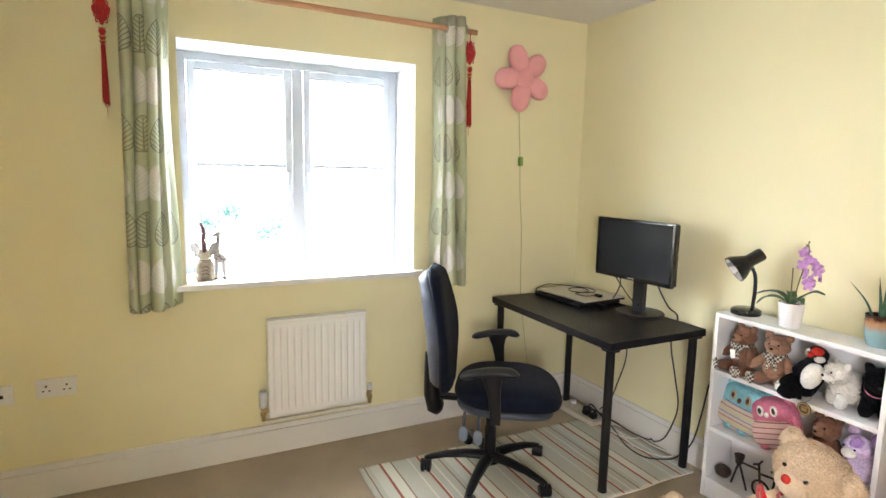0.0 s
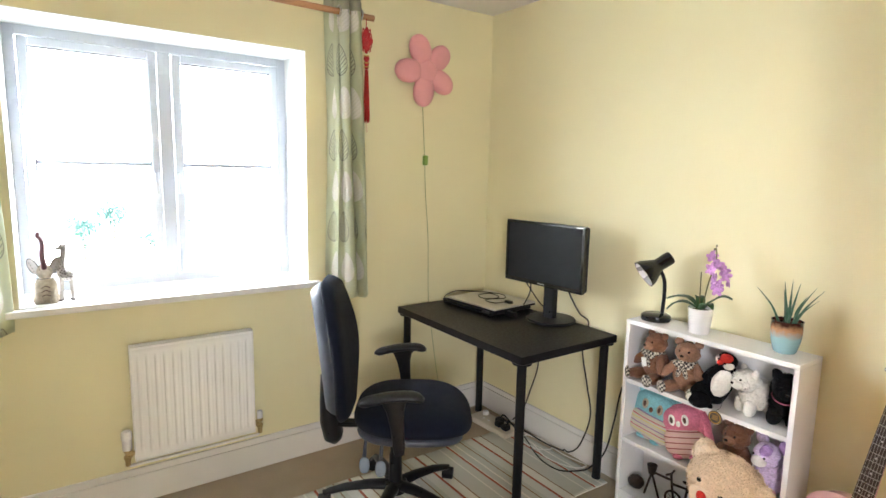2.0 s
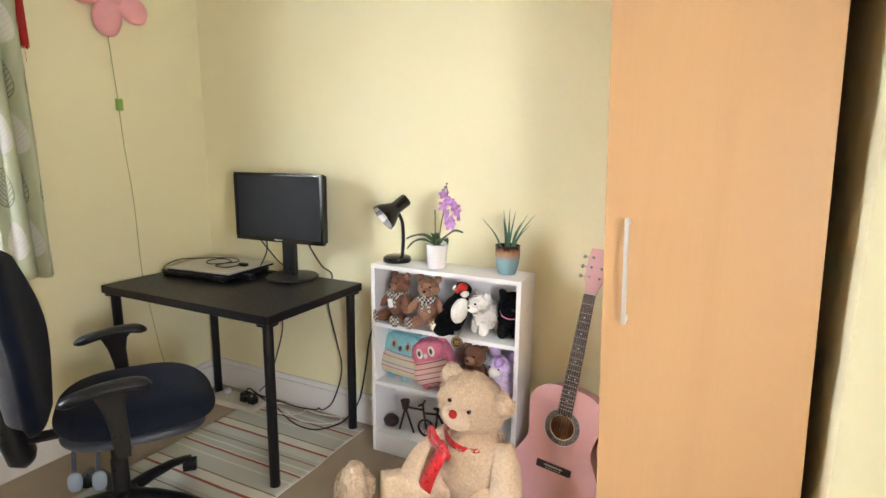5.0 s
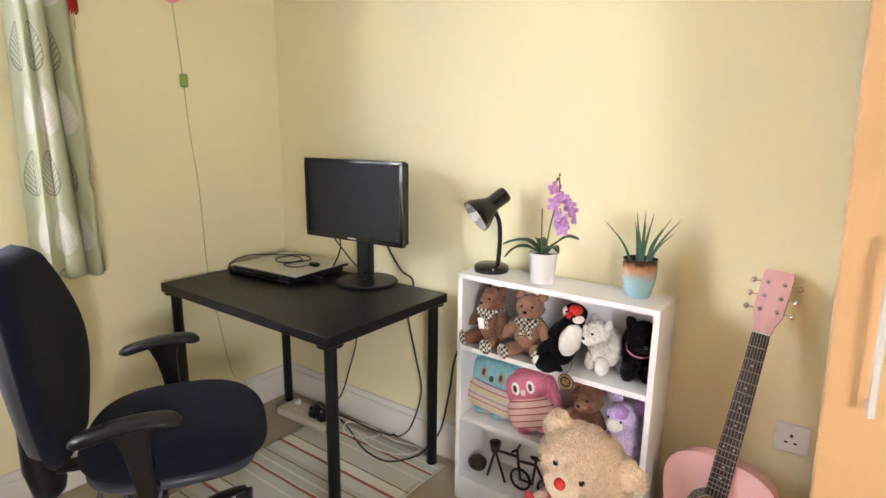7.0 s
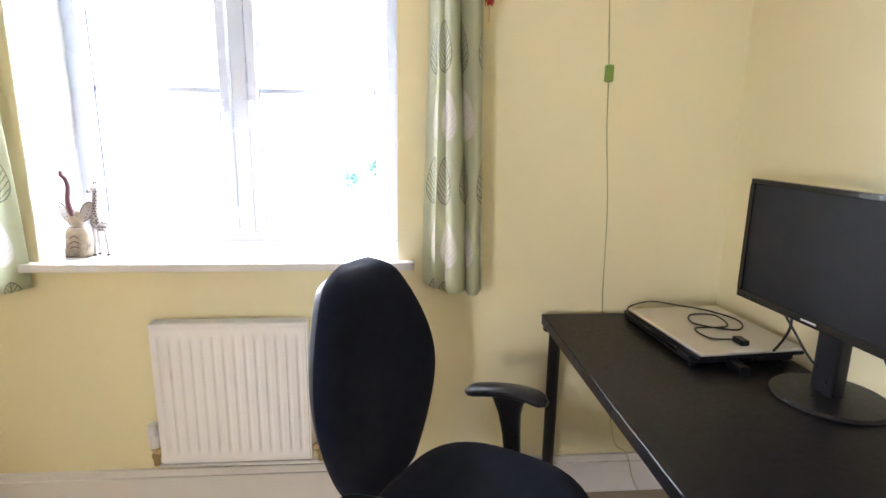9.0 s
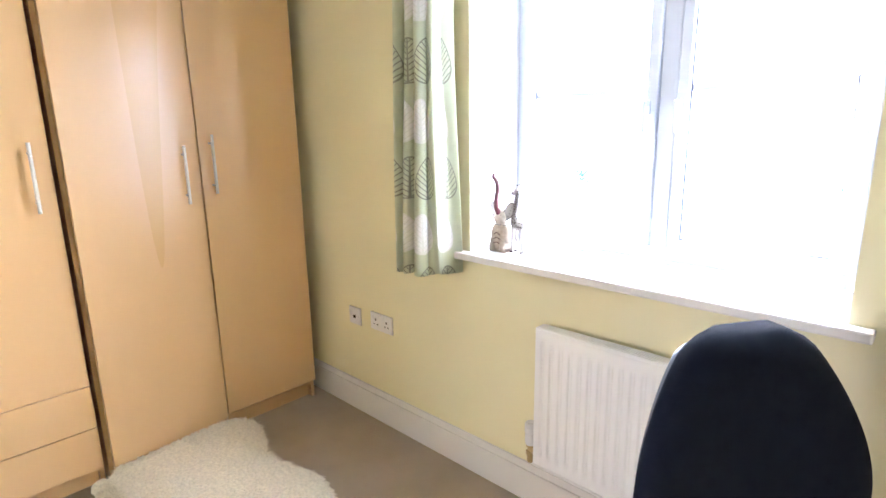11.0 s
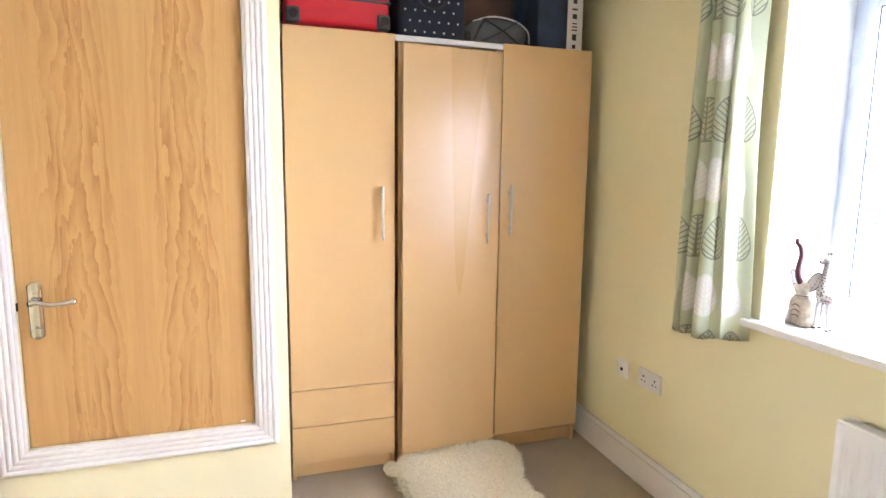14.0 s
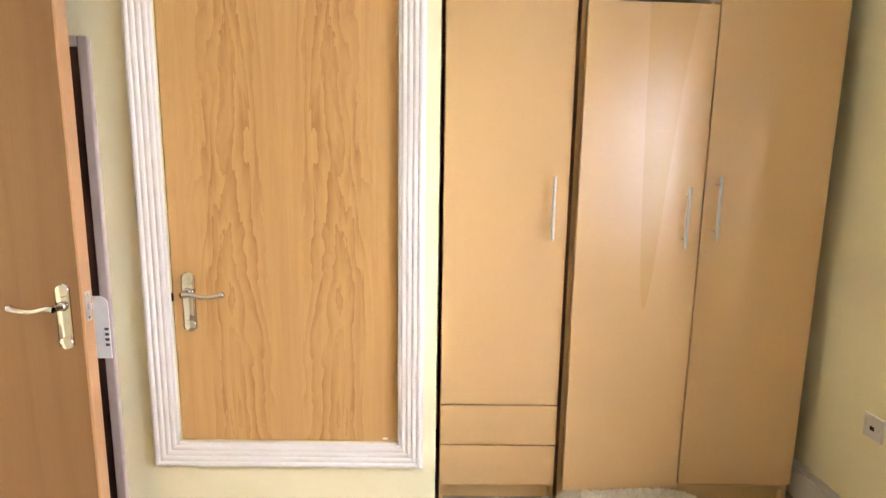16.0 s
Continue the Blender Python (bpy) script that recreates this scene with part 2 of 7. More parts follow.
# White darkened in colour, as the sill figures stand against the window light.
WHITE_PAINT = plain("backlit_white_wood", (0.42, 0.39, 0.37), 0.5, var=0.1, scale=60)
BULB = plain("pearl_bulb_glass", (0.85, 0.84, 0.82), 0.2)
LAMP_INNER = plain("lamp_reflector", (0.62, 0.62, 0.64), 0.25, metal=0.6)
DARK_IRON = plain("dark_iron", (0.05, 0.035, 0.028), 0.45, metal=0.5, var=0.3, scale=60)


def plush(name, color, bump=1.0, scale=170.0, var=0.2):
    return plain(name, color, 0.95, var=var, scale=scale * 0.5, bump=bump, bump_scale=scale, dist=0.006, fine=0.6, sheen=0.12 if min(color) > 0.05 else 0.0, spec=0.1)


FUR_BEIGE = plush("curly_beige_plush", (0.78, 0.60, 0.42), 0.8, 120, 0.12)
FUR_MUZZLE = plush("smooth_beige_plush", (0.80, 0.63, 0.46), 0.6, 200, 0.1)
FUR_BROWN = plush("brown_plush", (0.20, 0.095, 0.06), 0.6)
FUR_TAN = plush("tan_plush", (0.29, 0.155, 0.10), 0.6)
FUR_WHITE = plush("white_plush", (0.82, 0.79, 0.74), 0.35, 110, 0.08)
FUR_BLACK = plush("black_plush", (0.006, 0.006, 0.007))
FUR_BLUE = plush("sky_blue_plush", (0.25, 0.55, 0.62), 0.4)
FUR_GREY = plush("pale_grey_plush", (0.50, 0.48, 0.44), 0.4)
FUR_PINK = plush("pink_plush", (0.80, 0.42, 0.50), 0.4)
FUR_HOTPINK = plush("deep_pink_plush", (0.68, 0.20, 0.30), 0.4)
FUR_LILAC = plush("lilac_plush", (0.66, 0.52, 0.74), 0.6)
FUR_PURPLE = plush("purple_plush", (0.42, 0.26, 0.56), 0.6)
FUR_RED = plush("red_plush", (0.55, 0.04, 0.03), 0.4)
FLEECE = plush("cream_fleece", (0.86, 0.79, 0.64), 1.0, 90, 0.12)


def check_cloth():
    m, nodes, links, bsdf = nodes_of("tartan_cloth")
    g = Graph(nodes, links)
    n = nodes.new("ShaderNodeTexChecker")
    links.new(g.coords(), n.inputs["Vector"])
    n.inputs["Scale"].default_value = 110
    n.inputs["Color1"].default_value, n.inputs["Color2"].default_value = (0.55, 0.5, 0.42, 1), (0.03, 0.025, 0.03, 1)
    links.new(n.outputs["Color"], bsdf.inputs["Base Color"])
    bsdf.inputs["Roughness"].default_value = 0.9
    return m


TARTAN = check_cloth()


def band_cloth(name, bands, period, axis, base, rough=0.95, local=False, bump=0.5):
    """Woven cloth with stripes: bands are (start, end, colour) inside one period, in metres along one axis."""
    m, nodes, links, bsdf = nodes_of(name)
    g = Graph(nodes, links)
    sep = nodes.new("ShaderNodeSeparateXYZ")
    links.new(g.coords("UV" if local else "Object"), sep.inputs[0])
    wob = g.m("MULTIPLY", g.m("SUBTRACT", g.noise(g.coords(), 6, 2), 0.5), 0.006)
    p = g.m("FLOORED_MODULO", g.m("ADD", sep.outputs[axis], wob), period)
    color = base + (1,)
    for a, b, c in bands:
        inside = g.m("MULTIPLY", g.m("GREATER_THAN", p, a), g.m("LESS_THAN", p, b))
        color = g.mix(inside, color, c + (1,))
    weave = g.noise(g.coords("Object", (1, 1, 1)), 420, 2)
    color = g.mix(g.m("MULTIPLY", weave, 0.28), color, (0.32, 0.32, 0.30, 1))
    links.new(color, bsdf.inputs["Base Color"])
    bsdf.inputs["Roughness"].default_value = rough
    bsdf.inputs["Specular IOR Level"].default_value = 0.15
    g.bump(bsdf, weave, bump, 0.002)
    return m


GREYG, CREAM, REDL, BROWNL, PALE = (0.62, 0.61, 0.54), (0.82, 0.79, 0.70), (0.40, 0.10, 0.06), (0.30, 0.19, 0.11), (0.70, 0.69, 0.63)
RUG = band_cloth("striped_woven_cotton", [(0.0, 0.05, PALE), (0.05, 0.063, REDL), (0.063, 0.11, CREAM), (0.11, 0.117, BROWNL), (0.117, 0.20, GREYG),
                                          (0.20, 0.208, CREAM), (0.208, 0.25, GREYG), (0.25, 0.262, REDL), (0.262, 0.268, CREAM), (0.30, 0.31, CREAM),
                                          (0.345, 0.352, BROWNL)], 0.375, 0, (0.58, 0.58, 0.52))
STRIPE_BLUE = band_cloth("striped_jersey_cream", [(0.0, 0.004, (0.55, 0.08, 0.15)), (0.018, 0.022, (0.30, 0.16, 0.4)), (0.036, 0.040, (0.70, 0.6, 0.2))], 0.048, 2, (0.62, 0.58, 0.48), bump=0.3)
STRIPE_PINK = band_cloth("striped_jersey_pink", [(0.0, 0.004, (0.35, 0.06, 0.07)), (0.012, 0.015, (0.8, 0.6, 0.5))], 0.022, 2, (0.84, 0.54, 0.52), bump=0.3)


def leaf_cloth():
    """Green curtain cloth with rows of white filled leaves and grey drawn leaves."""
    m, nodes, links, bsdf = nodes_of("green_leaf_print_cloth")
    g = Graph(nodes, links)
    sep = nodes.new("ShaderNodeSeparateXYZ")
    links.new(g.coords("UV"), sep.inputs[0])
    u, v = sep.outputs[0], sep.outputs[1]
    row = g.m("FLOOR", g.m("DIVIDE", v, 0.20))
    parity = g.m("FLOORED_MODULO", row, 2.0)
    us = g.m("ADD", u, g.m("MULTIPLY", parity, 0.03))
    a = g.m("MULTIPLY", g.m("SUBTRACT", g.m("FRACT", g.m("DIVIDE", us, 0.16)), 0.5), 0.16 / 0.062)
    b = g.m("MULTIPLY", g.m("SUBTRACT", g.m("FRACT", g.m("DIVIDE", v, 0.20)), 0.5), 0.20 / 0.076)
    aa = g.m("MULTIPLY", a, g.m("ADD", 1.12, g.m("MULTIPLY", b, 0.38)))
    d = g.m("SQRT", g.m("ADD", g.m("POWER", g.m("ABSOLUTE", aa), 2.0), g.m("POWER", g.m("ABSOLUTE", b), 2.0)))
    inside = g.m("LESS_THAN", d, 1.0)
    rim = g.m("MULTIPLY", inside, g.m("GREATER_THAN", d, 0.93))
    vein_pos = g.m("FRACT", g.m("MULTIPLY", g.m("SUBTRACT", b, g.m("MULTIPLY", g.m("ABSOLUTE", aa), 0.55)), 4.2))
    veins = g.m("MULTIPLY", g.m("LESS_THAN", vein_pos, 0.24), inside)
    mid = g.m("MULTIPLY", g.m("LESS_THAN", g.m("ABSOLUTE", aa), 0.05), inside)
    lines = g.m("MAXIMUM", rim, g.m("MAXIMUM", veins, mid))
    broad = g.ramp(g.noise(g.coords("UV"), 3, 2), 0, 1)
    base = g.mix(broad, (0.62, 0.65, 0.47, 1), (0.70, 0.73, 0.56, 1))
    white = g.mix(g.m("MULTIPLY", lines, 0.28), (0.90, 0.88, 0.84, 1), (0.60, 0.62, 0.48, 1))
    drawn = g.mix(g.m("MULTIPLY", lines, 0.75), base, (0.22, 0.22, 0.17, 1))
    color = g.mix(g.m("MULTIPLY", inside, parity), base, white)
    color = g.mix(g.m("MULTIPLY", inside, g.m("SUBTRACT", 1.0, parity)), color, drawn)
    header = g.m("GREATER_THAN", v, 1.925)
    color = g.mix(header, color, (0.50, 0.51, 0.39, 1))
    links.new(color, bsdf.inputs["Base Color"])
    bsdf.inputs["Roughness"].default_value = 0.36
    bsdf.inputs["Specular IOR Level"].default_value = 0.8
    weave = g.noise(g.coords("UV"), 700, 2)
    g.bump(bsdf, weave, 0.25, 0.0008)
    tr = nodes.new("ShaderNodeBsdfTranslucent")
    links.new(color, tr.inputs["Color"])
    mx = nodes.new("ShaderNodeMixShader")
    mx.inputs[0].default_value = 0.5
    links.new(bsdf.outputs[0], mx.inputs[1])
    links.new(tr.outputs[0], mx.inputs[2])
    links.new(mx.outputs[0], nodes["Material Output"].inputs["Surface"])
    return m


CURTAIN = leaf_cloth()


def glass_material():
    m, nodes, links, bsdf = nodes_of("window_glass")
    bsdf.inputs["Transmission Weight"].default_value = 1.0
    bsdf.inputs["Roughness"].default_value = 0.0
    bsdf.inputs["IOR"].default_value = 1.05
    return m


GLASS = glass_material()


def pot_glaze():
    m, nodes, links, bsdf = nodes_of("brown_to_blue_glaze")
    g = Graph(nodes, links)
    sep = nodes.new("ShaderNodeSeparateXYZ")
    links.new(g.coords(), sep.inputs[0])
    h = g.m("ADD", sep.outputs[2], g.m("MULTIPLY", g.m("SUBTRACT", g.noise(g.coords(), 60, 3), 0.5), 0.03))
    c = g.mix(g.ramp(h, 0, 1, 0.055, 0.085), (0.26, 0.42, 0.46, 1), (0.45, 0.24, 0.12, 1))
    c = g.mix(g.ramp(h, 0, 1, 0.088, 0.108), c, (0.06, 0.02, 0.015, 1))
    links.new(c, bsdf.inputs["Base Color"])
    bsdf.inputs["Roughness"].default_value = 0.15
    return m


GLAZE = pot_glaze()


def glow(name, color, strength):
    m = bpy.data.materials.new(name)
    m.use_nodes = True
    nt = m.node_tree
    nt.nodes.remove(nt.nodes["Principled BSDF"])
    e = nt.nodes.new("ShaderNodeEmission")
    e.inputs["Color"].default_value, e.inputs["Strength"].default_value = color + (1,), strength
    nt.links.new(e.outputs[0], nt.nodes["Material Output"].inputs["Surface"])
    return m


SKY_WHITE = glow("bright_hazy_sky", (0.93, 0.97, 1.0), SKY_GLOW)
# Distant land made to glow in place of daylight falling on it.
LAND_GLOW = glow("glowing_distance", (0.94, 1.0, 0.93), SKY_GLOW * 0.45)
# Leaf green paled towards cyan: the glare outside is put into the colour.
FOLIAGE = plain("washed_out_foliage", (0.17, 0.31, 0.30), 0.6, var=0.4, scale=3)
BARK = plain("tree_bark", (0.12, 0.09, 0.06), 0.9, var=0.3, scale=20)
LAWN = plain("garden_lawn", (0.10, 0.14, 0.05), 0.9, var=0.3, scale=2)

# ---- mesh helpers ----
IDENT = Matrix.Identity(4)
INV = {}


def thing(name, label, category, loc=(0, 0, 0), rz=0.0, group="", local=False, kind="", m=None):
    """An Empty at the thing's base. local: its parts are modelled about that base; else in room coordinates."""
    e = new(name)
    e.empty_display_size = 0.1
    e.matrix_basis = m if m is not None else pose(*loc, 0, 0, rz)
    INV[e.name] = IDENT if local else e.matrix_basis.inverted()
    return tagged(e, label, category, group, kind)


def part(name, bm, material, parent=None, label="", smooth=False, kind="", angle=None):
    me = bpy.data.meshes.new(name)
    bmesh.ops.recalc_face_normals(bm, faces=bm.faces)
    bm.to_mesh(me)
    bm.free()
    for mt in (material if isinstance(material, (list, tuple)) else [material]):
        me.materials.append(mt)
    if smooth:
        me.shade_smooth()
        if angle:
            me.set_sharp_from_angle(angle=radians(angle))
    ob = new(name, me)
    if parent is not None:
        ob.parent = parent
        ob.matrix_parent_inverse = INV.get(parent.name, IDENT)
    return tagged(ob, label, "", "", kind)


def BM():
    return bmesh.new()


def box(bm, x0, x1, y0, y1, z0, z1, bevel=0.0, m=IDENT, seg=1):
    vs = [bm.verts.new(m @ Vector((x, y, z))) for x in (x0, x1) for y in (y0, y1) for z in (z0, z1)]
    fs = [bm.faces.new([vs[i] for i in q]) for q in ((0, 1, 3, 2), (4, 6, 7, 5), (0, 4, 5, 1), (2, 3, 7, 6), (0, 2, 6, 4), (1, 5, 7, 3))]
    if bevel:
        es = list({e for f in fs for e in f.edges})
        bmesh.ops.bevel(bm, geom=es, offset=bevel, segments=seg, profile=0.6, affect="EDGES")
    return bm


def frame_to(d):
    return Vector(d).normalized().to_track_quat("Z", "Y").to_matrix()


def tube(bm, pts, radii, seg=10, cap=True, flat=1.0):
    """A tube through points; radii is one number or one a point; flat squeezes it across."""
    pts = [Vector(p) for p in pts]
    if isinstance(radii, (int, float)):
        radii = [radii] * len(pts)
    rings, prev = [], None
    for i, p in enumerate(pts):
        d = (pts[min(i + 1, len(pts) - 1)] - pts[max(i - 1, 0)]).normalized()
        if prev is None:
            r = frame_to(d)
            ax, ay = r @ Vector((1, 0, 0)), r @ Vector((0, 1, 0))
        else:
            q = prev.rotation_difference(d)
            ax, ay = q @ ax, q @ ay
        prev = d
        rings.append([bm.verts.new(p + (ax * math.cos(a) + ay * math.sin(a) * flat) * radii[i]) for a in [2 * math.pi * k / seg for k in range(seg)]])
    for a, b in zip(rings, rings[1:]):
        for k in range(seg):
            bm.faces.new((a[k], a[(k + 1) % seg], b[(k + 1) % seg], b[k]))
    if cap:
        bm.faces.new(rings[0][::-1])
        bm.faces.new(rings[-1])
    return bm


def smooth_path(pts, n=6):
    """Catmull-Rom points through the given ones."""
    p = [Vector(q) for q in pts]
    p = [2 * p[0] - p[1]] + p + [2 * p[-1] - p[-2]]
    out = []
    for i in range(1, len(p) - 2):
        for k in range(n):
            t = k / n
            out.append(0.5 * ((2 * p[i]) + (p[i + 1] - p[i - 1]) * t + (2 * p[i - 1] - 5 * p[i] + 4 * p[i + 1] - p[i + 2]) * t * t + (3 * p[i] - p[i - 1] - 3 * p[i + 1] + p[i + 2]) * t ** 3))
    return out + [p[-2]]


def lathe(bm, profile, seg=28, m=IDENT):
    """Turned shape from (radius, height) points about z."""
    rings = []
    for r, z in profile:
        if r < 1e-5:
            rings.append([bm.verts.new(m @ Vector((0, 0, z)))])
        else:
            rings.append([bm.verts.new(m @ Vector((r * math.cos(2 * math.pi * k / seg), r * math.sin(2 * math.pi * k / seg), z))) for k in range(seg)])
    for a, b in zip(rings, rings[1:]):
        for k in range(seg):
            j = (k + 1) % seg
            if len(a) == 1 and len(b) > 1:
                bm.faces.new((a[0], b[k], b[j]))
            elif len(b) == 1 and len(a) > 1:
                bm.faces.new((a[k], a[j], b[0]))
            elif len(a) > 1:
                bm.faces.new((a[k], a[j], b[j], b[k]))
    return bm


def blob(bm, c, r, m=IDENT, sub=3, rough=0.0, freq=60.0, seed=0.0, square=1.0):
    """A rounded lump: centre, radii, with an uneven surface; square below 1 makes it boxier."""
    made = bmesh.ops.create_icosphere(bm, subdivisions=sub, radius=1.0)["verts"]
    r = (r, r, r) if isinstance(r, (int, float)) else r
    for v in made:
        n = v.co.normalized()
        if square != 1.0:
            n = Vector([math.copysign(abs(q) ** square, q) for q in n])
        p = Vector((n.x * r[0], n.y * r[1], n.z * r[2]))
        if rough:
            p += v.co.normalized() * rough * noise.noise(p * freq + Vector((seed, seed, seed)))
        v.co = m @ (Vector(c) + p) if m is IDENT else m @ (p + Vector(c))
    return bm


def sheet(bm, fn, nu, nv, uv=None, thick=0.0):
    """A grid from fn(i/nu, j/nv)."""
    g = [[bm.verts.new(fn(i / nu, j / nv)) for j in range(nv + 1)] for i in range(nu + 1)]
    lay = bm.loops.layers.uv.new("uv") if uv else None
    for i in range(nu):
        for j in range(nv):
            f = bm.faces.new((g[i][j], g[i + 1][j], g[i + 1][j + 1], g[i][j + 1]))
            if uv:
                for lp, (a, b) in zip(f.loops, ((i, j), (i + 1, j), (i + 1, j + 1), (i, j + 1))):
                    lp[lay].uv = uv(a / nu, b / nv)
    return bm


def slab(name, x0, x1, y0, y1, z0, z1, mat, parent=None, bevel=0.0, label="", kind="structure"):
    return part(name, box(BM(), x0, x1, y0, y1, z0, z1, bevel), mat, parent, label, kind=kind)


# ---- the room ----
XE, YN, XW, YA, XA, YS, YD, XR, H = 2.665, 3.07, -0.222, 1.515, -1.28, 0.28, -0.22, 1.93, 2.40
WX0, WX1, WZ0, WZ1 = 0.345, 1.508, 0.922, 2.044
T = 0.30

slab("floor", XA - T, XE + T, YD - 1.9, YN + 0.40, -0.2, 0.0, CARPET, label="beige cut pile carpet", kind="structure")
slab("ceiling", XA - T, XE + T, YD - 1.9, YN + 0.40, H, H + 0.2, CEIL, label="plain white ceiling")

bm = BM()
TN = 0.40
box(bm, XA - T, WX0, YN, YN + TN, 0, H)
box(bm, WX1, XE + T, YN, YN + TN, 0, H)
box(bm, WX0, WX1, YN, YN + TN, 0, WZ0 - 0.03)
box(bm, WX0, WX1, YN, YN + TN, WZ1, H)
part("wall_north", bm, WALL, label="pale yellow painted wall", kind="structure")
slab("wall_east", XE, XE + T, YD - 1.9, YN, 0, H, WALL, label="pale yellow painted wall")
slab("wall_south", XR, XE, YS - 0.4, YS, 0, H, WALL, label="pale yellow painted wall")
slab("wall_alcove_side", XR, XR + 0.15, YD - 1.9, YS - 0.4, 0, H, WALL)
bm = BM()
box(bm, XW - 0.9, -0.09, YD - 0.12, YD, 0, H)
box(bm, 0.79, XR, YD - 0.12, YD, 0, H)
box(bm, -0.09, 0.79, YD - 0.12, YD, 2.03, H)
part("wall_doorway", bm, WALL, kind="structure")
CY0, CY1, CZ0, CZ1 = 0.700, 1.395, 0.505, 2.02
bm = BM()
box(bm, XW - 0.12, XW, YD, CY0, 0, H)
box(bm, XW - 0.12, XW, CY1, YA, 0, H)
box(bm, XW - 0.12, XW, CY0, CY1, 0, CZ0)
box(bm, XW - 0.12, XW, CY0, CY1, CZ1, H)
part("wall_west", bm, WALL, label="pale yellow boxed-in wall", kind="structure")
slab("wall_return", XA, XW - 0.12, YA - 0.12, YA, 0, H, WALL)
slab("wall_alcove_back", XA - T, XA, YD - 1.9, YN, 0, H, WALL)
slab("cupboard_back", XW - 0.7, XW - 0.66, CY0 - 0.1, CY1 + 0.1, 0, H, DARK_WOOD)
slab("landing_wall", XA, XR, YD - 1.9, YD - 1.75, 0, H, WALL)

# skirting boards with a stepped top
def skirting(name, x0, x1, y0, y1, nx, ny):
    e = BM()
    box(e, x0, x1, y0, y1, 0, 0.128, 0.002)
    sx, sy = (0.006 * nx, 0.006 * ny)
    box(e, x0 + max(0, -sx) if nx else x0, x1 - max(0, sx) if nx else x1, y0 + max(0, -sy) if ny else y0, y1 - max(0, sy) if ny else y1, 0.128, 0.158, 0.002)
    part(name, e, GLOSS, label="white gloss skirting board", kind="structure")


skirting("baseboard_north", XA, XE - 0.02, YN - 0.018, YN, 0, -1)
skirting("baseboard_east", XE - 0.018, XE, YS, YN, -1, 0)
skirting("baseboard_west", XW, XW + 0.018, YD, YA, 1, 0)
skirting("baseboard_south", XR, XE - 0.02, YS, YS + 0.018, 0, 1)

# ---- window ----
def window():
    w = thing("window_1", "white two-pane casement window with glazing bars", "window", (0.92, 3.4, WZ0), kind="structure")
    y0, y1 = 3.362, 3.425
    b = BM()
    fw = 0.042
    box(b, WX0, WX0 + fw, y0, y1, WZ0, WZ1, 0.003)
    box(b, WX1 - fw, WX1, y0, y1, WZ0, WZ1, 0.003)
    box(b, WX0 + fw, WX1 - fw, y0, y1, WZ1 - fw, WZ1, 0.003)
    box(b, WX0 + fw, WX1 - fw, y0, y1, WZ0, WZ0 + fw, 0.003)
    box(b, 0.905, 0.961, y0, y1, WZ0 + fw, WZ1 - fw, 0.003)
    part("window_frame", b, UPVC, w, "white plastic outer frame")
    for a0, a1 in ((WX0 + fw + 0.004, 0.901), (0.965, WX1 - fw - 0.004)):
        s, z0, z1 = BM(), WZ0 + fw + 0.004, WZ1 - fw - 0.004
        sw = 0.037
        ys0, ys1 = 3.35, 3.41
        box(s, a0, a0 + sw, ys0, ys1, z0, z1, 0.004)
        box(s, a1 - sw, a1, ys0, ys1, z0, z1, 0.004)
        box(s, a0 + sw, a1 - sw, ys0, ys1, z1 - sw, z1, 0.004)
        box(s, a0 + sw, a1 - sw, ys0, ys1, z0, z0 + sw, 0.004)
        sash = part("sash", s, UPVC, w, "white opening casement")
        g0, g1 = a0 + sw, a1 - sw
        bar = part("glazing_bar", box(BM(), g0, g1, 3.368, 3.392, 1.478, 1.498, 0.003), UPVC, sash)
        pane = part("pane", box(BM(), g0, g1, 3.378, 3.382, z0 + sw, z1 - sw), GLASS, sash, "clear glass pane")
        pane.visible_shadow = False
        gk = BM()
        for q0, q1, r0, r1 in ((g0, g0 + 0.004, z0 + sw, z1 - sw), (g1 - 0.004, g1, z0 + sw, z1 - sw), (g0, g1, z0 + sw, z0 + sw + 0.004), (g0, g1, z1 - sw - 0.004, z1 - sw)):
            box(gk, q0, q1, 3.362, 3.368, r0, r1)
        part("gasket", gk, SHELL_GREY, sash)
    h = BM()
    for hx in (0.875, 0.975):
        box(h, hx - 0.009, hx + 0.009, 3.338, 3.35, 1.41, 1.455, 0.003)
        box(h, hx - 0.008, hx + 0.008, 3.314, 3.336, 1.435, 1.452, 0.003)
        box(h, hx - 0.007, hx + 0.007, 3.312, 3.322, 1.35, 1.452, 0.004)
    part("window_handle", h, UPVC, w)
    b = BM()
    box(b, WX0 + 0.001, WX1 - 0.001, YN, 3.362, WZ0 - 0.028, WZ0, 0.0)
    box(b, WX0 - 0.045, WX1 + 0.052, YN - 0.045, YN - 0.001, WZ0 - 0.028, WZ0, 0.006, seg=2)
    part("window_sill", b, GLOSS, w, "white gloss window board")
    r = BM()
    box(r, WX0, WX0 + 0.003, YN + 0.002, 3.362, WZ0, WZ1)
    box(r, WX1 - 0.003, WX1, YN + 0.002, 3.362, WZ0, WZ1)
    box(r, WX0 + 0.003, WX1 - 0.003, YN + 0.002, 3.362, WZ1 - 0.003, WZ1)
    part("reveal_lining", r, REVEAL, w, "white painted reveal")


window()

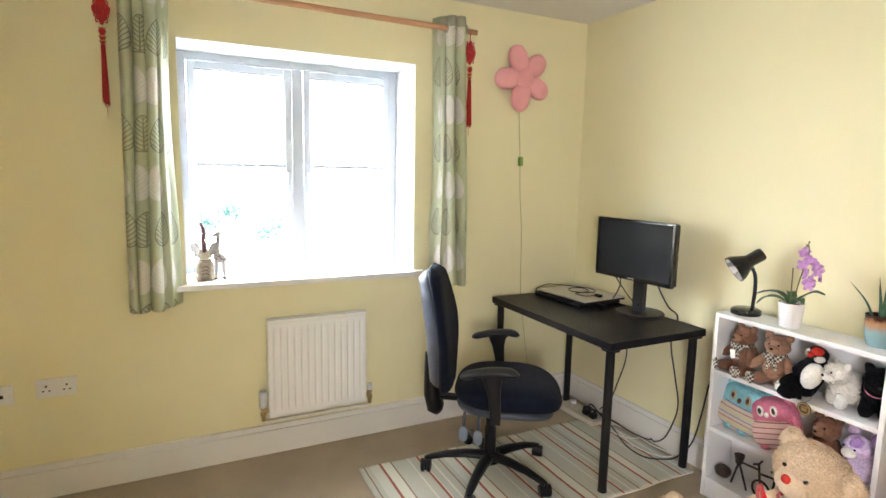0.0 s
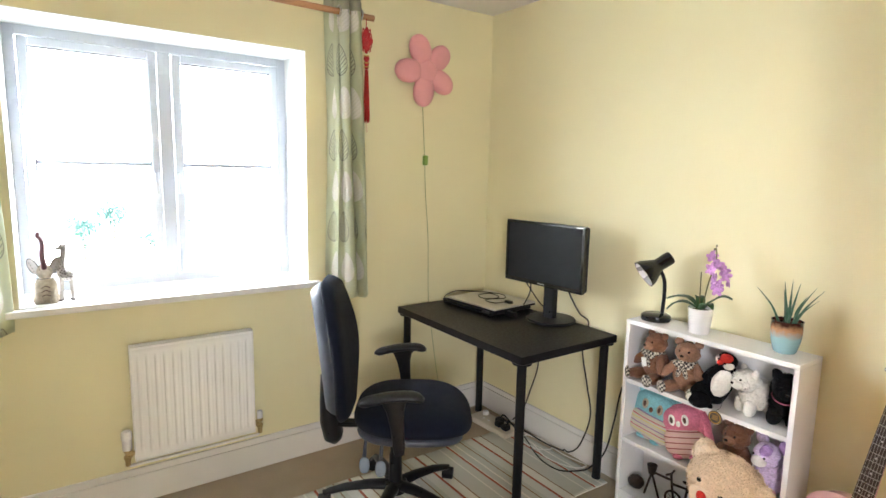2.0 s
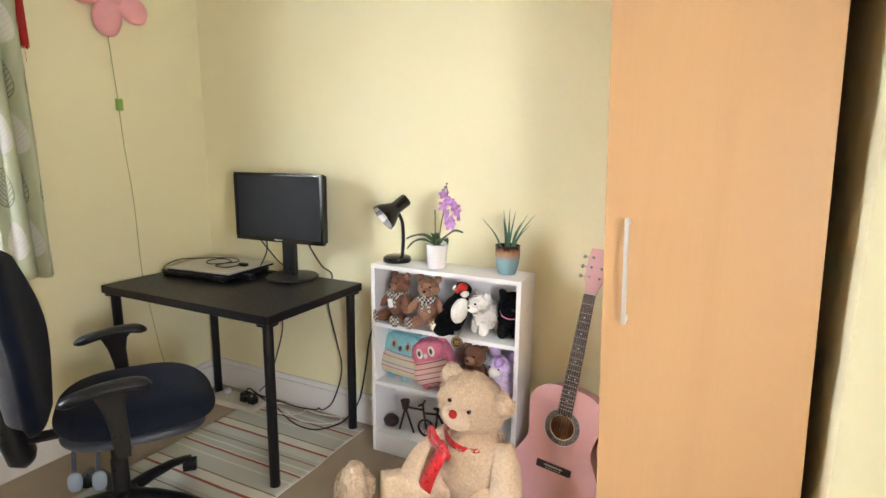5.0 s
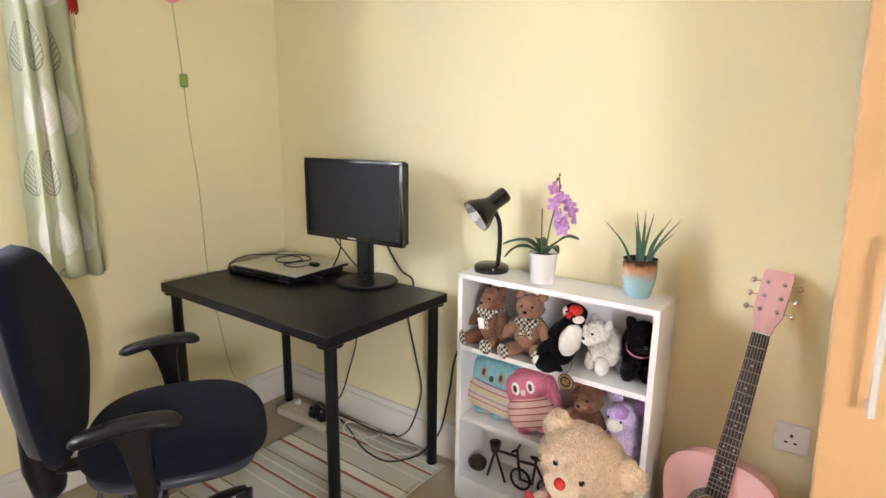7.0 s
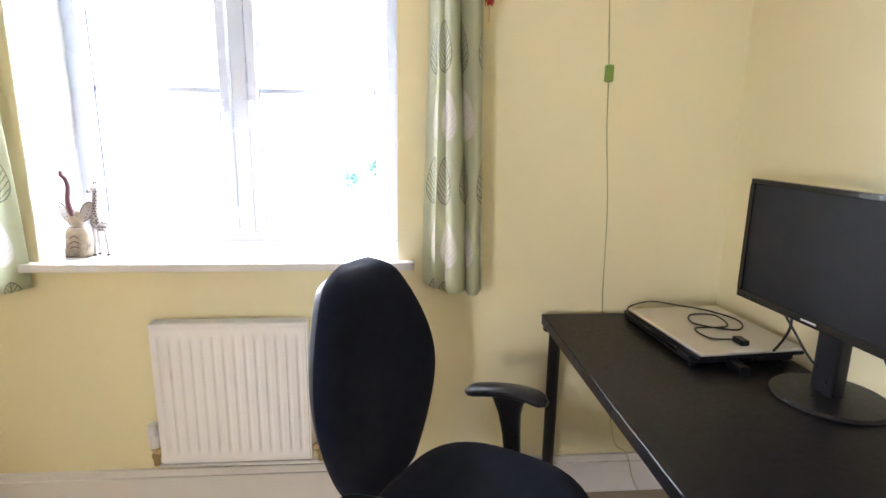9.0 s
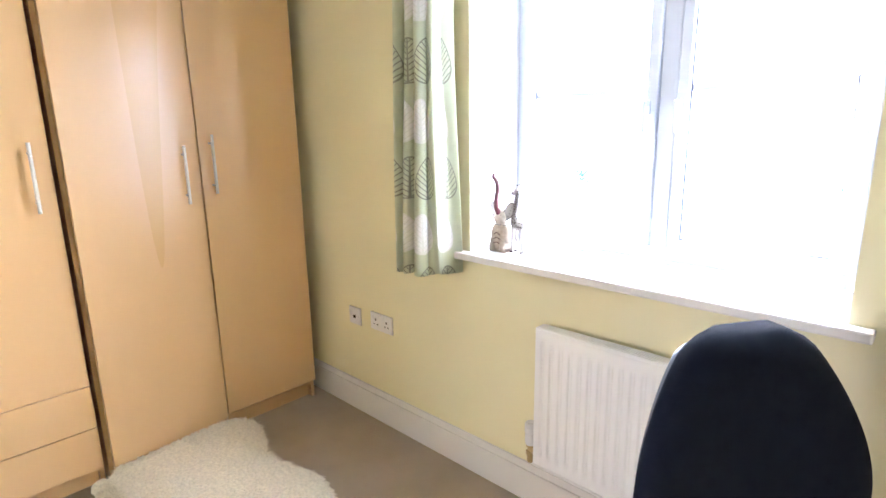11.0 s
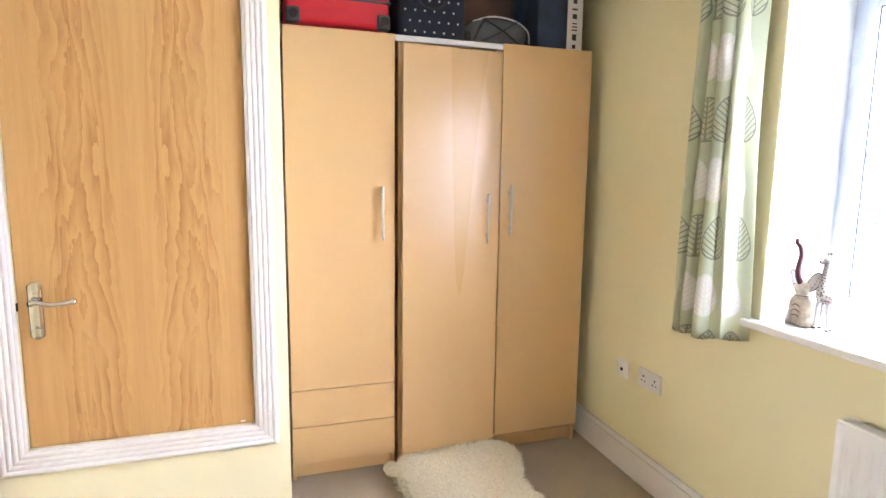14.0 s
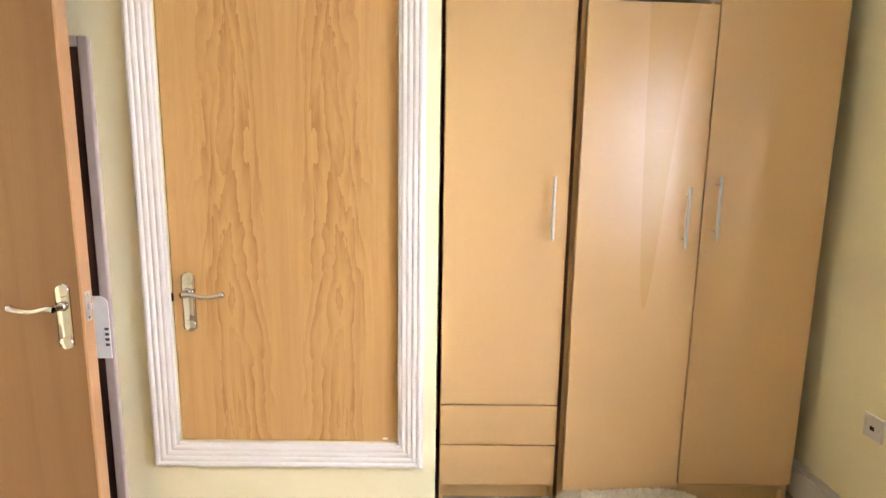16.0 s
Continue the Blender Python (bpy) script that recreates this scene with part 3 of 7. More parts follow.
# ---- curtains, rod, hangings ----
def curtain(name, x_out, x_in, yc, pleats, label):
    """Deep pleats from the outer edge, then a plain flare that swings back to the wall beside the window."""
    c = thing(name, label, "curtain", ((x_out + x_in) / 2, yc, 0.85), group="pair of window curtains")
    way = 1 if x_in > x_out else -1
    z0, z1 = 0.848, 2.285
    wide = abs(x_in - x_out)
    fold = 0.62

    def fn(s, t):
        z = z0 + (z1 - z0) * t
        low = 1 - t
        drift = 0.030 * t
        if s < fold:
            k = s / fold
            amp = 0.026 + 0.010 * math.sin(2.4 * k + 1.7) + 0.004 * math.sin(5 * t + 3 * k)
            ph = 2 * math.pi * (pleats * k + 0.07 * math.sin(2.2 * t + 4 * k) + 0.03 * math.sin(7 * t))
            x = wide * 0.62 * k + 0.010 * math.cos(ph) + 0.004 * math.sin(4 * t + 9 * k)
            y = yc + amp * math.sin(ph) - 0.012 * low
        else:
            k = (s - fold) / (1 - fold)
            amp = 0.026 + 0.010 * math.sin(2.4 + 1.7) + 0.004 * math.sin(5 * t + 3)
            ph = 2 * math.pi * (pleats + 0.07 * math.sin(2.2 * t + 4) + 0.03 * math.sin(7 * t))
            xs, ys = wide * 0.62 + 0.010 * math.cos(ph) + 0.004 * math.sin(4 * t + 9), yc + amp * math.sin(ph) - 0.012 * low
            bulge = 0.5 + 0.42 * low + 0.10 * math.sin(6.5 * t + 0.8)
            xe, ye = wide * (0.62 + 0.38 * bulge), min(3.052, yc + 0.085 + 0.03 * low)
            x = xs + (xe - xs) * k + 0.010 * math.sin(2 * math.pi * k) * (0.4 + low)
            y = ys + (ye - ys) * k - 0.020 * math.sin(math.pi * k) + 0.007 * math.sin(3 * math.pi * k + 5 * t)
        z += (0.005 * math.sin(s * 19) - 0.006) * low
        return Vector((x_out + way * (x + drift), y, z))

    b = sheet(BM(), fn, 170, 50, uv=lambda s, t: (s * 0.60 + 0.03, t * (z1 - z0) + 0.542))
    ob = part("cloth", b, CURTAIN, c, smooth=True)
    ob.modifiers.new("solid", "SOLIDIFY").thickness = 0.0025
    for k in range(4):
        mt = pose(x_out + way * (0.045 + k * wide * 0.19), yc, 2.223, 0, 90, 0)
        part("eyelet", lathe(BM(), [(0.019, -0.003), (0.027, -0.003), (0.027, 0.003), (0.019, 0.003), (0.019, -0.003)], 20, mt), BRUSHED, c, smooth=True, angle=40)


curtain("curtain", 0.108, 0.328, 2.935, 3.25, "pleated green curtain printed with white and grey leaves")
curtain("curtain", 1.790, 1.592, 2.960, 2.25, "green leaf-print curtain with narrow folds and a long plain flare")

rod = thing("curtain_rod", "varnished pine curtain rod on wooden brackets above the window", "curtain rod", (0.93, 2.985, 2.223))
part("rod", tube(BM(), [(0.035, 2.938, 2.223), (1.822, 2.974, 2.223)], 0.0145, 18), ROD_WOOD, rod, smooth=True, angle=40)
for x in (0.062, 1.70):
    b = BM()
    box(b, x - 0.012, x + 0.012, 2.936 + 0.02 * x, YN, 2.196, 2.208, 0.002)
    box(b, x - 0.02, x + 0.02, YN - 0.012, YN, 2.165, 2.255, 0.004)
    part("bracket", b, ROD_WOOD, rod)


def knot(x, zt, seed, y):
    t = thing("hanging_knot", "red knotted hanging with long silk tassel, tied to the curtain rod", "wall hanging", (x, y, zt - 0.5), group="red hangings at the rod's ends")
    rnd = random.Random(seed)
    b = BM()
    tube(b, smooth_path([(x, 3.003, zt), (x + 0.004, 2.985, zt + 0.022), (x + 0.002, y + 0.006, zt), (x, y + 0.003, zt - 0.045)], 5), 0.0022, 6)
    part("loop", b, RED_SILK, t, smooth=True)
    b = BM()
    zc = zt - 0.105
    for k in range(7):
        o = (k - 3) * 0.0105
        for sgn in (1, -1):
            p = []
            for q in range(13):
                s = q / 12 * 2 - 1
                u, v = s * 0.036, o
                a = sgn * 0.9
                dx, dz = (u * math.cos(a) - v * math.sin(a)), (u * math.sin(a) + v * math.cos(a)) * 1.25
                p.append((x + dx * 0.62, y + 0.004 * math.sin(q * 1.6 + k) * sgn, zc + dz))
            part("knot_strand", tube(BM(), p, 0.0042, 6), RED_SILK, t, smooth=True)
    for k in range(5):
        for sgn in (1, -1):
            z = zc - 0.045 + k * 0.022
            r = 0.024 - abs(k - 2) * 0.004
            part("knot_loop", tube(BM(), smooth_path([(x + sgn * 0.012, y, z), (x + sgn * r * 1.2, y - 0.002, z + 0.012), (x + sgn * r * 1.25, y - 0.002, z - 0.006), (x + sgn * 0.012, y, z - 0.006)], 4), 0.0026, 5), RED_SILK, t, smooth=True)
    b = BM()
    lathe(b, [(0, 0.03), (0.010, 0.026), (0.015, 0.012), (0.009, 0.0), (0.013, -0.012), (0.007, -0.024), (0.010, -0.034), (0, -0.04)], 14, pose(x, y, zt - 0.205))
    part("bead_knot", b, RED_SILK, t, smooth=True)
    for dz in (-0.18, -0.213, -0.232):
        part("gold_ring", lathe(BM(), [(0.0125, -0.003), (0.0155, 0), (0.0125, 0.003)], 14, pose(x, y, zt + dz)), GOLD, t, smooth=True)
    b = BM()
    for k in range(46):
        a, rr = rnd.random() * 6.28, 0.011 * math.sqrt(rnd.random())
        e = rnd.random() * 0.03
        sw = rnd.uniform(-0.004, 0.004)
        tube(b, [(x + rr * math.cos(a) * 0.7, y + rr * math.sin(a) * 0.7, zt - 0.245), (x + rr * math.cos(a) + sw * 0.4, y + rr * math.sin(a), zt - 0.36), (x + rr * 1.25 * math.cos(a) + sw, y + rr * math.sin(a), zt - 0.47 - e)], 0.0013, 4)
    part("tassel", b, RED_TASSEL, t, smooth=True)
    part("tail_thread", tube(BM(), [(x, y, zt - 0.45), (x + 0.002, y, zt - 0.545)], 0.0008, 4), RED_TASSEL, t)


knot(1.777, 2.216, 4, 2.96)
knot(0.072, 2.216, 9, 3.035)


# ---- flower wall lamp with its cord ----
def flower_lamp():
    cx, cz = 2.172, 2.02
    t = thing("wall_lamp", "pink plastic flower-shaped wall lamp, switched off, on the yellow wall", "lamp", (cx, YN, cz - 0.17))
    for k, (ang, ln, wd) in enumerate(((262, 0.112, 0.062), (334, 0.112, 0.060), (44, 0.115, 0.060), (110, 0.118, 0.064), (184, 0.116, 0.062))):
        a = radians(ang)
        m = pose(cx + math.cos(a) * ln * 0.95, YN - 0.042, cz + math.sin(a) * ln * 0.95) @ pose(0, 0, 0, 0, -ang, 0)
        part("petal", blob(BM(), (0, 0, 0), (0.083, 0.038, wd), m, 4, square=0.92), PINK_PLASTIC, t, smooth=True)
    part("centre", blob(BM(), (cx, YN - 0.046, cz), (0.066, 0.038, 0.066), sub=4), PINK_PLASTIC, t, smooth=True)
    part("mount", lathe(BM(), [(0, 0), (0.05, 0), (0.05, 0.02), (0, 0.02)], 20, pose(cx, YN, cz, 90)), PINK_PLASTIC, t)
    pts = smooth_path([(2.166, YN - 0.02, cz - 0.17), (2.178, YN - 0.006, 1.80), (2.194, YN - 0.005, 1.57), (2.205, YN - 0.005, 1.35), (2.226, YN - 0.006, 1.10), (2.236, YN - 0.005, 0.75), (2.262, YN - 0.006, 0.55), (2.32, YN - 0.006, 0.22), (2.37, YN - 0.022, 0.165), (2.42, YN - 0.03, 0.02), (2.50, 2.95, 0.012), (2.54, 2.88, 0.03)], 6)
    part("cord", tube(BM(), pts, 0.0018, 7), GREEN_CORD, t, smooth=True)
    part("switch", box(BM(), 2.181, 2.207, YN - 0.024, YN - 0.002, 1.518, 1.572, 0.006, seg=2), GREEN_SWITCH, t)


flower_lamp()


# ---- radiator ----
def radiator():
    x0, x1, z0, z1, yf = 0.700, 1.201, 0.222, 0.727, 2.988
    t = thing("radiator", "white ribbed panel radiator with top grille, fixed under the window", "radiator", ((x0 + x1) / 2, 3.03, z0))

    def fn(s, v):
        x = x0 + (x1 - x0) * s
        p = (s * 14.6 - 0.3) % 1.0
        g = 0.0
        if 0.02 < s < 0.98:
            d = abs(p - 0.5)
            g = 0.006 if d < 0.10 else (0.006 * (0.24 - d) / 0.14 if d < 0.24 else 0)
        e = min(v, 1 - v)
        k = 0 if e < 0.075 else min(1, (e - 0.075) / 0.03)
        edge = 0.006 if s in (0, 1) or v in (0, 1) else 0
        return Vector((x, yf + g * k + edge, z0 + (z1 - z0) * v))

    part("front_panel", sheet(BM(), fn, 150, 40), RADIATOR, t, smooth=True, angle=50)
    b = BM()
    box(b, x0 + 0.004, x1 - 0.004, yf + 0.0065, yf + 0.012, z0, z1)
    box(b, x0 + 0.004, x1 - 0.004, yf + 0.043, yf + 0.049, z0 + 0.01, z1 - 0.01, 0.002)
    part("back_panel", b, RADIATOR, t)
    b = BM()
    for i in range(40):
        x = x0 + 0.02 + i * (x1 - x0 - 0.04) / 39
        box(b, x - 0.0006, x + 0.0006, yf + 0.012, yf + 0.043, z0 + 0.04, z1 - 0.018)
    part("fins", b, RADIATOR, t)
    b = BM()
    for i in range(62):
        x = x0 + 0.008 + i * (x1 - x0 - 0.016) / 61
        box(b, x - 0.0022, x + 0.0022, yf + 0.010, yf + 0.046, z1 - 0.006, z1 + 0.003)
    box(b, x0 + 0.002, x1 - 0.002, yf - 0.001, yf + 0.010, z1 - 0.008, z1 + 0.003, 0.002)
    box(b, x0 + 0.002, x1 - 0.002, yf + 0.046, yf + 0.052, z1 - 0.008, z1 + 0.003, 0.002)
    part("top_grille", b, RADIATOR, t)
    for x in (x0 - 0.0005, x1 + 0.0005):
        part("side_panel", box(BM(), x - 0.0025, x + 0.0025, yf + 0.004, yf + 0.05, z0, z1 + 0.002, 0.001), RADIATOR, t)
    for x in (x0 + 0.075, x1 - 0.075):
        part("wall_bracket", box(BM(), x - 0.015, x + 0.015, yf + 0.049, YN, z0 + 0.03, z1 - 0.05, 0.002), RADIATOR, t)
    yv = yf + 0.028
    for x, s, trv in ((x0 - 0.03, 1, True), (x1 + 0.03, -1, False)):
        v = BM()
        tube(v, [(x, yv, 0.205), (x, yv, 0.245)], [0.010, 0.012], 14)
        lathe(v, [(0.008, 0), (0.015, 0.004), (0.015, 0.016), (0.009, 0.020), (0.009, 0.03), (0.014, 0.034), (0.014, 0.046), (0, 0.05)], 10, pose(x, yv, 0.232))
        tube(v, [(x, yv, 0.256), (x + s * 0.034, yv, 0.256)], 0.010, 10)
        tube(v, [(x + s * 0.010, yv, 0.256), (x + s * 0.020, yv, 0.256)], 0.015, 6)
        valve = part("valve", v, BRASS, t, "tarnished brass valve", smooth=True, angle=35)
        c = BM()
        if trv:
            lathe(c, [(0.017, 0), (0.019, 0.008), (0.019, 0.04), (0.016, 0.045), (0.021, 0.048), (0.021, 0.076), (0.017, 0.084), (0, 0.086)], 20, pose(x, yv, 0.276))
            part("thermostat_head", c, PLASTIC_WHITE, valve, "white thermostat head", smooth=True, angle=40)
        else:
            lathe(c, [(0.013, 0), (0.014, 0.03), (0.012, 0.036), (0, 0.037)], 16, pose(x, yv, 0.280))
            part("valve_cap", c, PLASTIC_WHITE, valve, smooth=True, angle=40)
    part("pipe", tube(BM(), [(x0 - 0.03, yv, 0.212), (x0 - 0.02, yv + 0.01, 0.196), (x1 + 0.02, yv + 0.01, 0.192), (x1 + 0.03, yv, 0.208)], 0.007, 10), RADIATOR, t, smooth=True)


radiator()


# ---- sockets ----
def socket(x0, x1, z0, z1, double, label, wall="north", telephone=False):
    cx, cz = (x0 + x1) / 2, (z0 + z1) / 2
    w, h = (x1 - x0) / 2, (z1 - z0) / 2
    m = pose(cx, YN, cz) if wall == "north" else pose(XE, cx, cz, 0, 0, -90)
    t = thing("telephone_socket" if telephone else "wall_socket", label, "socket", m=m, local=True)
    part("plate", box(BM(), -w, w, -0.009, 0, -h, h, 0.003, seg=2), PLASTIC_WHITE, t)
    if telephone:
        part("jack", box(BM(), -0.011, 0.007, -0.0102, -0.009, -0.012, 0.003), BLACK_SLOT, t)
        for q in (-0.03, 0.03):
            part("screw", lathe(BM(), [(0, 0), (0.0028, 0), (0.0028, 0.001), (0, 0.001)], 10, pose(q, -0.009, 0, 90)), BRUSHED, t)
        return
    for o in ((-w * 0.5, w * 0.5) if double else (0,)):
        b = BM()
        box(b, o - 0.0035, o + 0.0035, -0.0098, -0.009, 0.004, 0.013)
        for q in (-0.011, 0.011):
            box(b, o + q - 0.004, o + q + 0.004, -0.0098, -0.009, -0.015, -0.010)
        part("pin_holes", b, BLACK_SLOT, t)
    for o in ((-w * 0.22, w * 0.22) if double else (0.0,)):
        part("rocker", box(BM(), o - 0.006, o + 0.006, -0.0125, -0.009, h * 0.45, h * 0.82, 0.0015), PLASTIC_WHITE, t)


socket(-0.262, -0.112, 0.462, 0.546, True, "white double wall socket on the yellow wall")
socket(-0.425, -0.340, 0.452, 0.537, False, "white telephone socket with small dark jack on yellow wall", telephone=True)
socket(0.815, 0.900, 0.475, 0.560, False, "white single wall socket on the yellow wall beside the pink guitar", wall="east")


# ---- figures on the window sill ----
TRUNK_PAINT = plain("plum_trunk_paint", (0.10, 0.025, 0.035), 0.4, var=0.15)


def elephant():
    x, y, z = 0.432, 3.150, WZ0
    t = thing("elephant_figure", "seated cream elephant figure with raised dark red trunk on window board", "figurine", (x, y, z))
    b = BM()
    box(b, x - 0.038, x + 0.038, y - 0.028, y + 0.028, z, z + 0.006, 0.002)
    blob(b, (x, y, z + 0.052), (0.040, 0.028, 0.054), sub=4, square=0.7)
    for sx in (-1, 1):
        tube(b, [(x + sx * 0.024, y - 0.024, z + 0.006), (x + sx * 0.022, y - 0.022, z + 0.050)], [0.013, 0.010], 10)
        blob(b, (x + sx * 0.032, y - 0.006, z + 0.020), (0.014, 0.024, 0.018), sub=3)
    part("body", b, CREAM_PAINT, t, smooth=True, angle=60)
    b = BM()
    blob(b, (x, y - 0.004, z + 0.128), (0.027, 0.024, 0.034), sub=4)
    part("head", b, CREAM_PAINT, t, smooth=True)
    for sx in (-1, 1):
        m = pose(x + sx * 0.036, y - 0.002, z + 0.152, 0, sx * 24, sx * 20)
        ear = part("ear", blob(BM(), (0, 0, 0), (0.019, 0.0035, 0.037), m, 3), WHITE_PAINT, t, smooth=True)
        rim = [m @ Vector((0.0165 * math.cos(a), -0.0032, 0.034 * math.sin(a))) for a in [2 * math.pi * k / 20 for k in range(21)]]
        part("ear_rim", tube(BM(), rim, 0.0011, 5, cap=False), INK, ear)
        for k in range(4):
            p = m @ Vector((sx * 0.004, -0.0034, -0.018 + 0.012 * k))
            part("ear_dot", blob(BM(), p, (0.0018, 0.001, 0.0022), sub=1), INK, ear)
        part("eye", blob(BM(), (x + sx * 0.015, y - 0.024, z + 0.140), 0.0022, sub=1), INK, t)
    pts = smooth_path([(x, y - 0.016, z + 0.142), (x - 0.001, y - 0.030, z + 0.168), (x - 0.004, y - 0.028, z + 0.20), (x, y - 0.025, z + 0.235), (x - 0.004, y - 0.027, z + 0.262), (x - 0.013, y - 0.032, z + 0.276), (x - 0.011, y - 0.034, z + 0.290)], 5)
    part("trunk", tube(BM(), pts, [0.0105 - 0.0045 * i / (len(pts) - 1) for i in range(len(pts))], 12), TRUNK_PAINT, t, smooth=True)
    part("neck_band", lathe(BM(), [(0.0265, -0.001), (0.0285, 0), (0.0265, 0.001)], 24, pose(x, y, z + 0.102) @ Matrix.Diagonal((1.05, 0.85, 1, 1))), INK, t)
    for k in range(3):
        zz = z + 0.034 + 0.018 * k
        w = 0.020 - 0.003 * k
        p = [(x + w * math.sin(q * 0.7), y - 0.0275 - 0.003 * math.cos(q * 0.7), zz + 0.004 * math.cos(q * 1.8)) for q in range(-2, 3)]
        part("painted_band", tube(BM(), smooth_path(p, 4), 0.0018, 5), DARK_WOOD, t)


SPOT_PAINT = plain("umber_spot_paint", (0.045, 0.022, 0.020), 0.4, var=0.1)


def giraffe():
    x, y, z = 0.502, 3.158, WZ0
    t = thing("giraffe_figure", "slim white giraffe figure with dark brown spots on the window board", "figurine", (x, y, z))
    b = BM()
    for dx, dy in ((-0.022, -0.009), (-0.016, 0.010), (0.022, -0.009), (0.017, 0.010)):
        tube(b, [(x + dx, y + dy, z + 0.006), (x + dx * 0.85, y + dy, z + 0.075), (x + dx * 0.7, y + dy * 0.7, z + 0.102)], [0.0042, 0.0050, 0.0085], 10)
        part("hoof", blob(BM(), (x + dx - 0.002, y + dy, z + 0.0045), (0.008, 0.006, 0.0045), sub=2), SPOT_PAINT, t, smooth=True)
    body = smooth_path([(x + 0.024, y, z + 0.090), (x + 0.010, y, z + 0.105), (x - 0.010, y, z + 0.112), (x - 0.012, y, z + 0.145), (x - 0.006, y, z + 0.190), (x - 0.002, y, z + 0.226)], 5)
    n = len(body) - 1
    rad = [0.0145 + 0.009 * math.sin(math.pi * min(1.0, i / n * 1.6)) - 0.006 * i / n for i in range(n + 1)]
    tube(b, body, rad, 14)
    blob(b, (x - 0.006, y, z + 0.228), (0.013, 0.009, 0.010), sub=3)
    blob(b, (x - 0.019, y, z + 0.219), (0.010, 0.007, 0.007), sub=3)
    for sy in (-1, 1):
        tube(b, [(x - 0.002, y + sy * 0.005, z + 0.234), (x - 0.001, y + sy * 0.006, z + 0.247)], [0.0020, 0.0026], 6)
        blob(b, (x + 0.008, y + sy * 0.012, z + 0.231), (0.008, 0.006, 0.004), pose(0, 0, 0), 2)
        part("horn_tip", blob(BM(), (x - 0.001, y + sy * 0.006, z + 0.249), 0.0036, sub=2), SPOT_PAINT, t, smooth=True)
    part("body", b, WHITE_PAINT, t, smooth=True, angle=60)
    part("nose", blob(BM(), (x - 0.027, y, z + 0.219), (0.005, 0.006, 0.006), sub=2), SPOT_PAINT, t, smooth=True)
    rnd = random.Random(3)
    spots = BM()
    for i in range(2, n):
        c, q = Vector(body[i]), (Vector(body[min(i + 1, n)]) - Vector(body[i - 1])).normalized()
        u = q.orthogonal().normalized()
        v = q.cross(u)
        for k in range(7):
            a = 2 * math.pi * (k + 0.5 * (i % 2)) / 7 + rnd.uniform(-0.15, 0.15)
            d = u * math.cos(a) + v * math.sin(a)
            m = Matrix.Translation(c + d * rad[i]) @ d.to_track_quat("Z", "Y").to_matrix().to_4x4()
            blob(spots, (0, 0, 0), (rnd.uniform(0.0024, 0.0034), rnd.uniform(0.0026, 0.0040), 0.0010), m, 1)
    part("spots", spots, SPOT_PAINT, t)


elephant()
giraffe()


# ---- desk and what stands on it ----
def desk():
    t = thing("desk", "black-brown laminate desk on four round black steel legs", "desk", (2.31, 2.53, 0))
    part("tabletop", box(BM(), 2.005, 2.617, 2.022, 3.024, 0.700, 0.736, 0.0025), BLACK_DESK, t)
    for x, y in ((2.045, 2.062), (2.577, 2.062), (2.045, 2.985), (2.577, 2.985)):
        b = BM()
        tube(b, [(x, y, 0.025), (x, y, 0.697)], 0.0205, 20)
        leg = part("leg", b, BLACK_METAL, t, smooth=True, angle=40)
        part("foot", lathe(BM(), [(0, 0), (0.019, 0), (0.022, 0.006), (0.0215, 0.025), (0, 0.026)], 18, pose(x, y, 0)), BLACK_PLASTIC, leg, smooth=True, angle=40)
        part("leg_plate", lathe(BM(), [(0.0, 0.692), (0.042, 0.692), (0.042, 0.6995), (0, 0.6995)], 20, pose(x, y, 0)), BLACK_METAL, leg)


desk()


def monitor():
    m = pose(2.475, 2.376, 0.736, 0, 0, 180 + 3.5)
    t = thing("computer_monitor", "black wide computer monitor, switched off, on the desk", "monitor", m=m, local=True)
    w, z0, z1 = 0.251, 0.188, 0.508
    b = BM()
    bz = 0.014
    box(b, 0, 0.022, -w, w, z1 - bz, z1, 0.002)
    box(b, 0, 0.022, -w, w, z0, z0 + 0.020, 0.002)
    box(b, 0, 0.022, -w, -w + bz, z0 + 0.020, z1 - bz, 0.0)
    box(b, 0, 0.022, w - bz, w, z0 + 0.020, z1 - bz, 0.0)
    part("bezel", b, GLOSS_BLACK, t)
    part("screen", box(BM(), 0.004, 0.017, -w + bz, w - bz, z0 + 0.020, z1 - bz), SCREEN, t, "dark matt screen")
    b = BM()
    box(b, -0.028, -0.001, -w + 0.004, w - 0.004, z0 + 0.004, z1 - 0.004, 0.012, seg=3)
    box(b, -0.052, -0.028, -0.10, 0.10, z0 + 0.05, z1 - 0.07, 0.01, seg=2)
    part("back_cover", b, BLACK_PLASTIC, t)
    st = part("stand", box(BM(), -0.075, -0.040, -0.033, 0.033, 0.012, 0.34, 0.006, seg=2), BLACK_PLASTIC, t)
    part("foot_plate", lathe(BM(), [(0, 0.0), (0.124, 0.0), (0.127, 0.005), (0.122, 0.012), (0.03, 0.018), (0, 0.018)], 44, pose(-0.068, 0, 0)), BLACK_PLASTIC, st, smooth=True, angle=40)
    part("maker_badge", box(BM(), 0.022, 0.0228, -0.022, 0.022, z0 + 0.008, z0 + 0.013), SILVER, t)
    part("corner_badge", box(BM(), 0.022, 0.0226, 0.205, 0.238, z1 - 0.010, z1 - 0.007), SILVER, t)
    b = BM()
    for k in range(5):
        box(b, 0.022, 0.0235, -0.225 + k * 0.014, -0.218 + k * 0.014, z0 + 0.006, z0 + 0.009)
    part("buttons", b, BLACK_PLASTIC, t)


monitor()


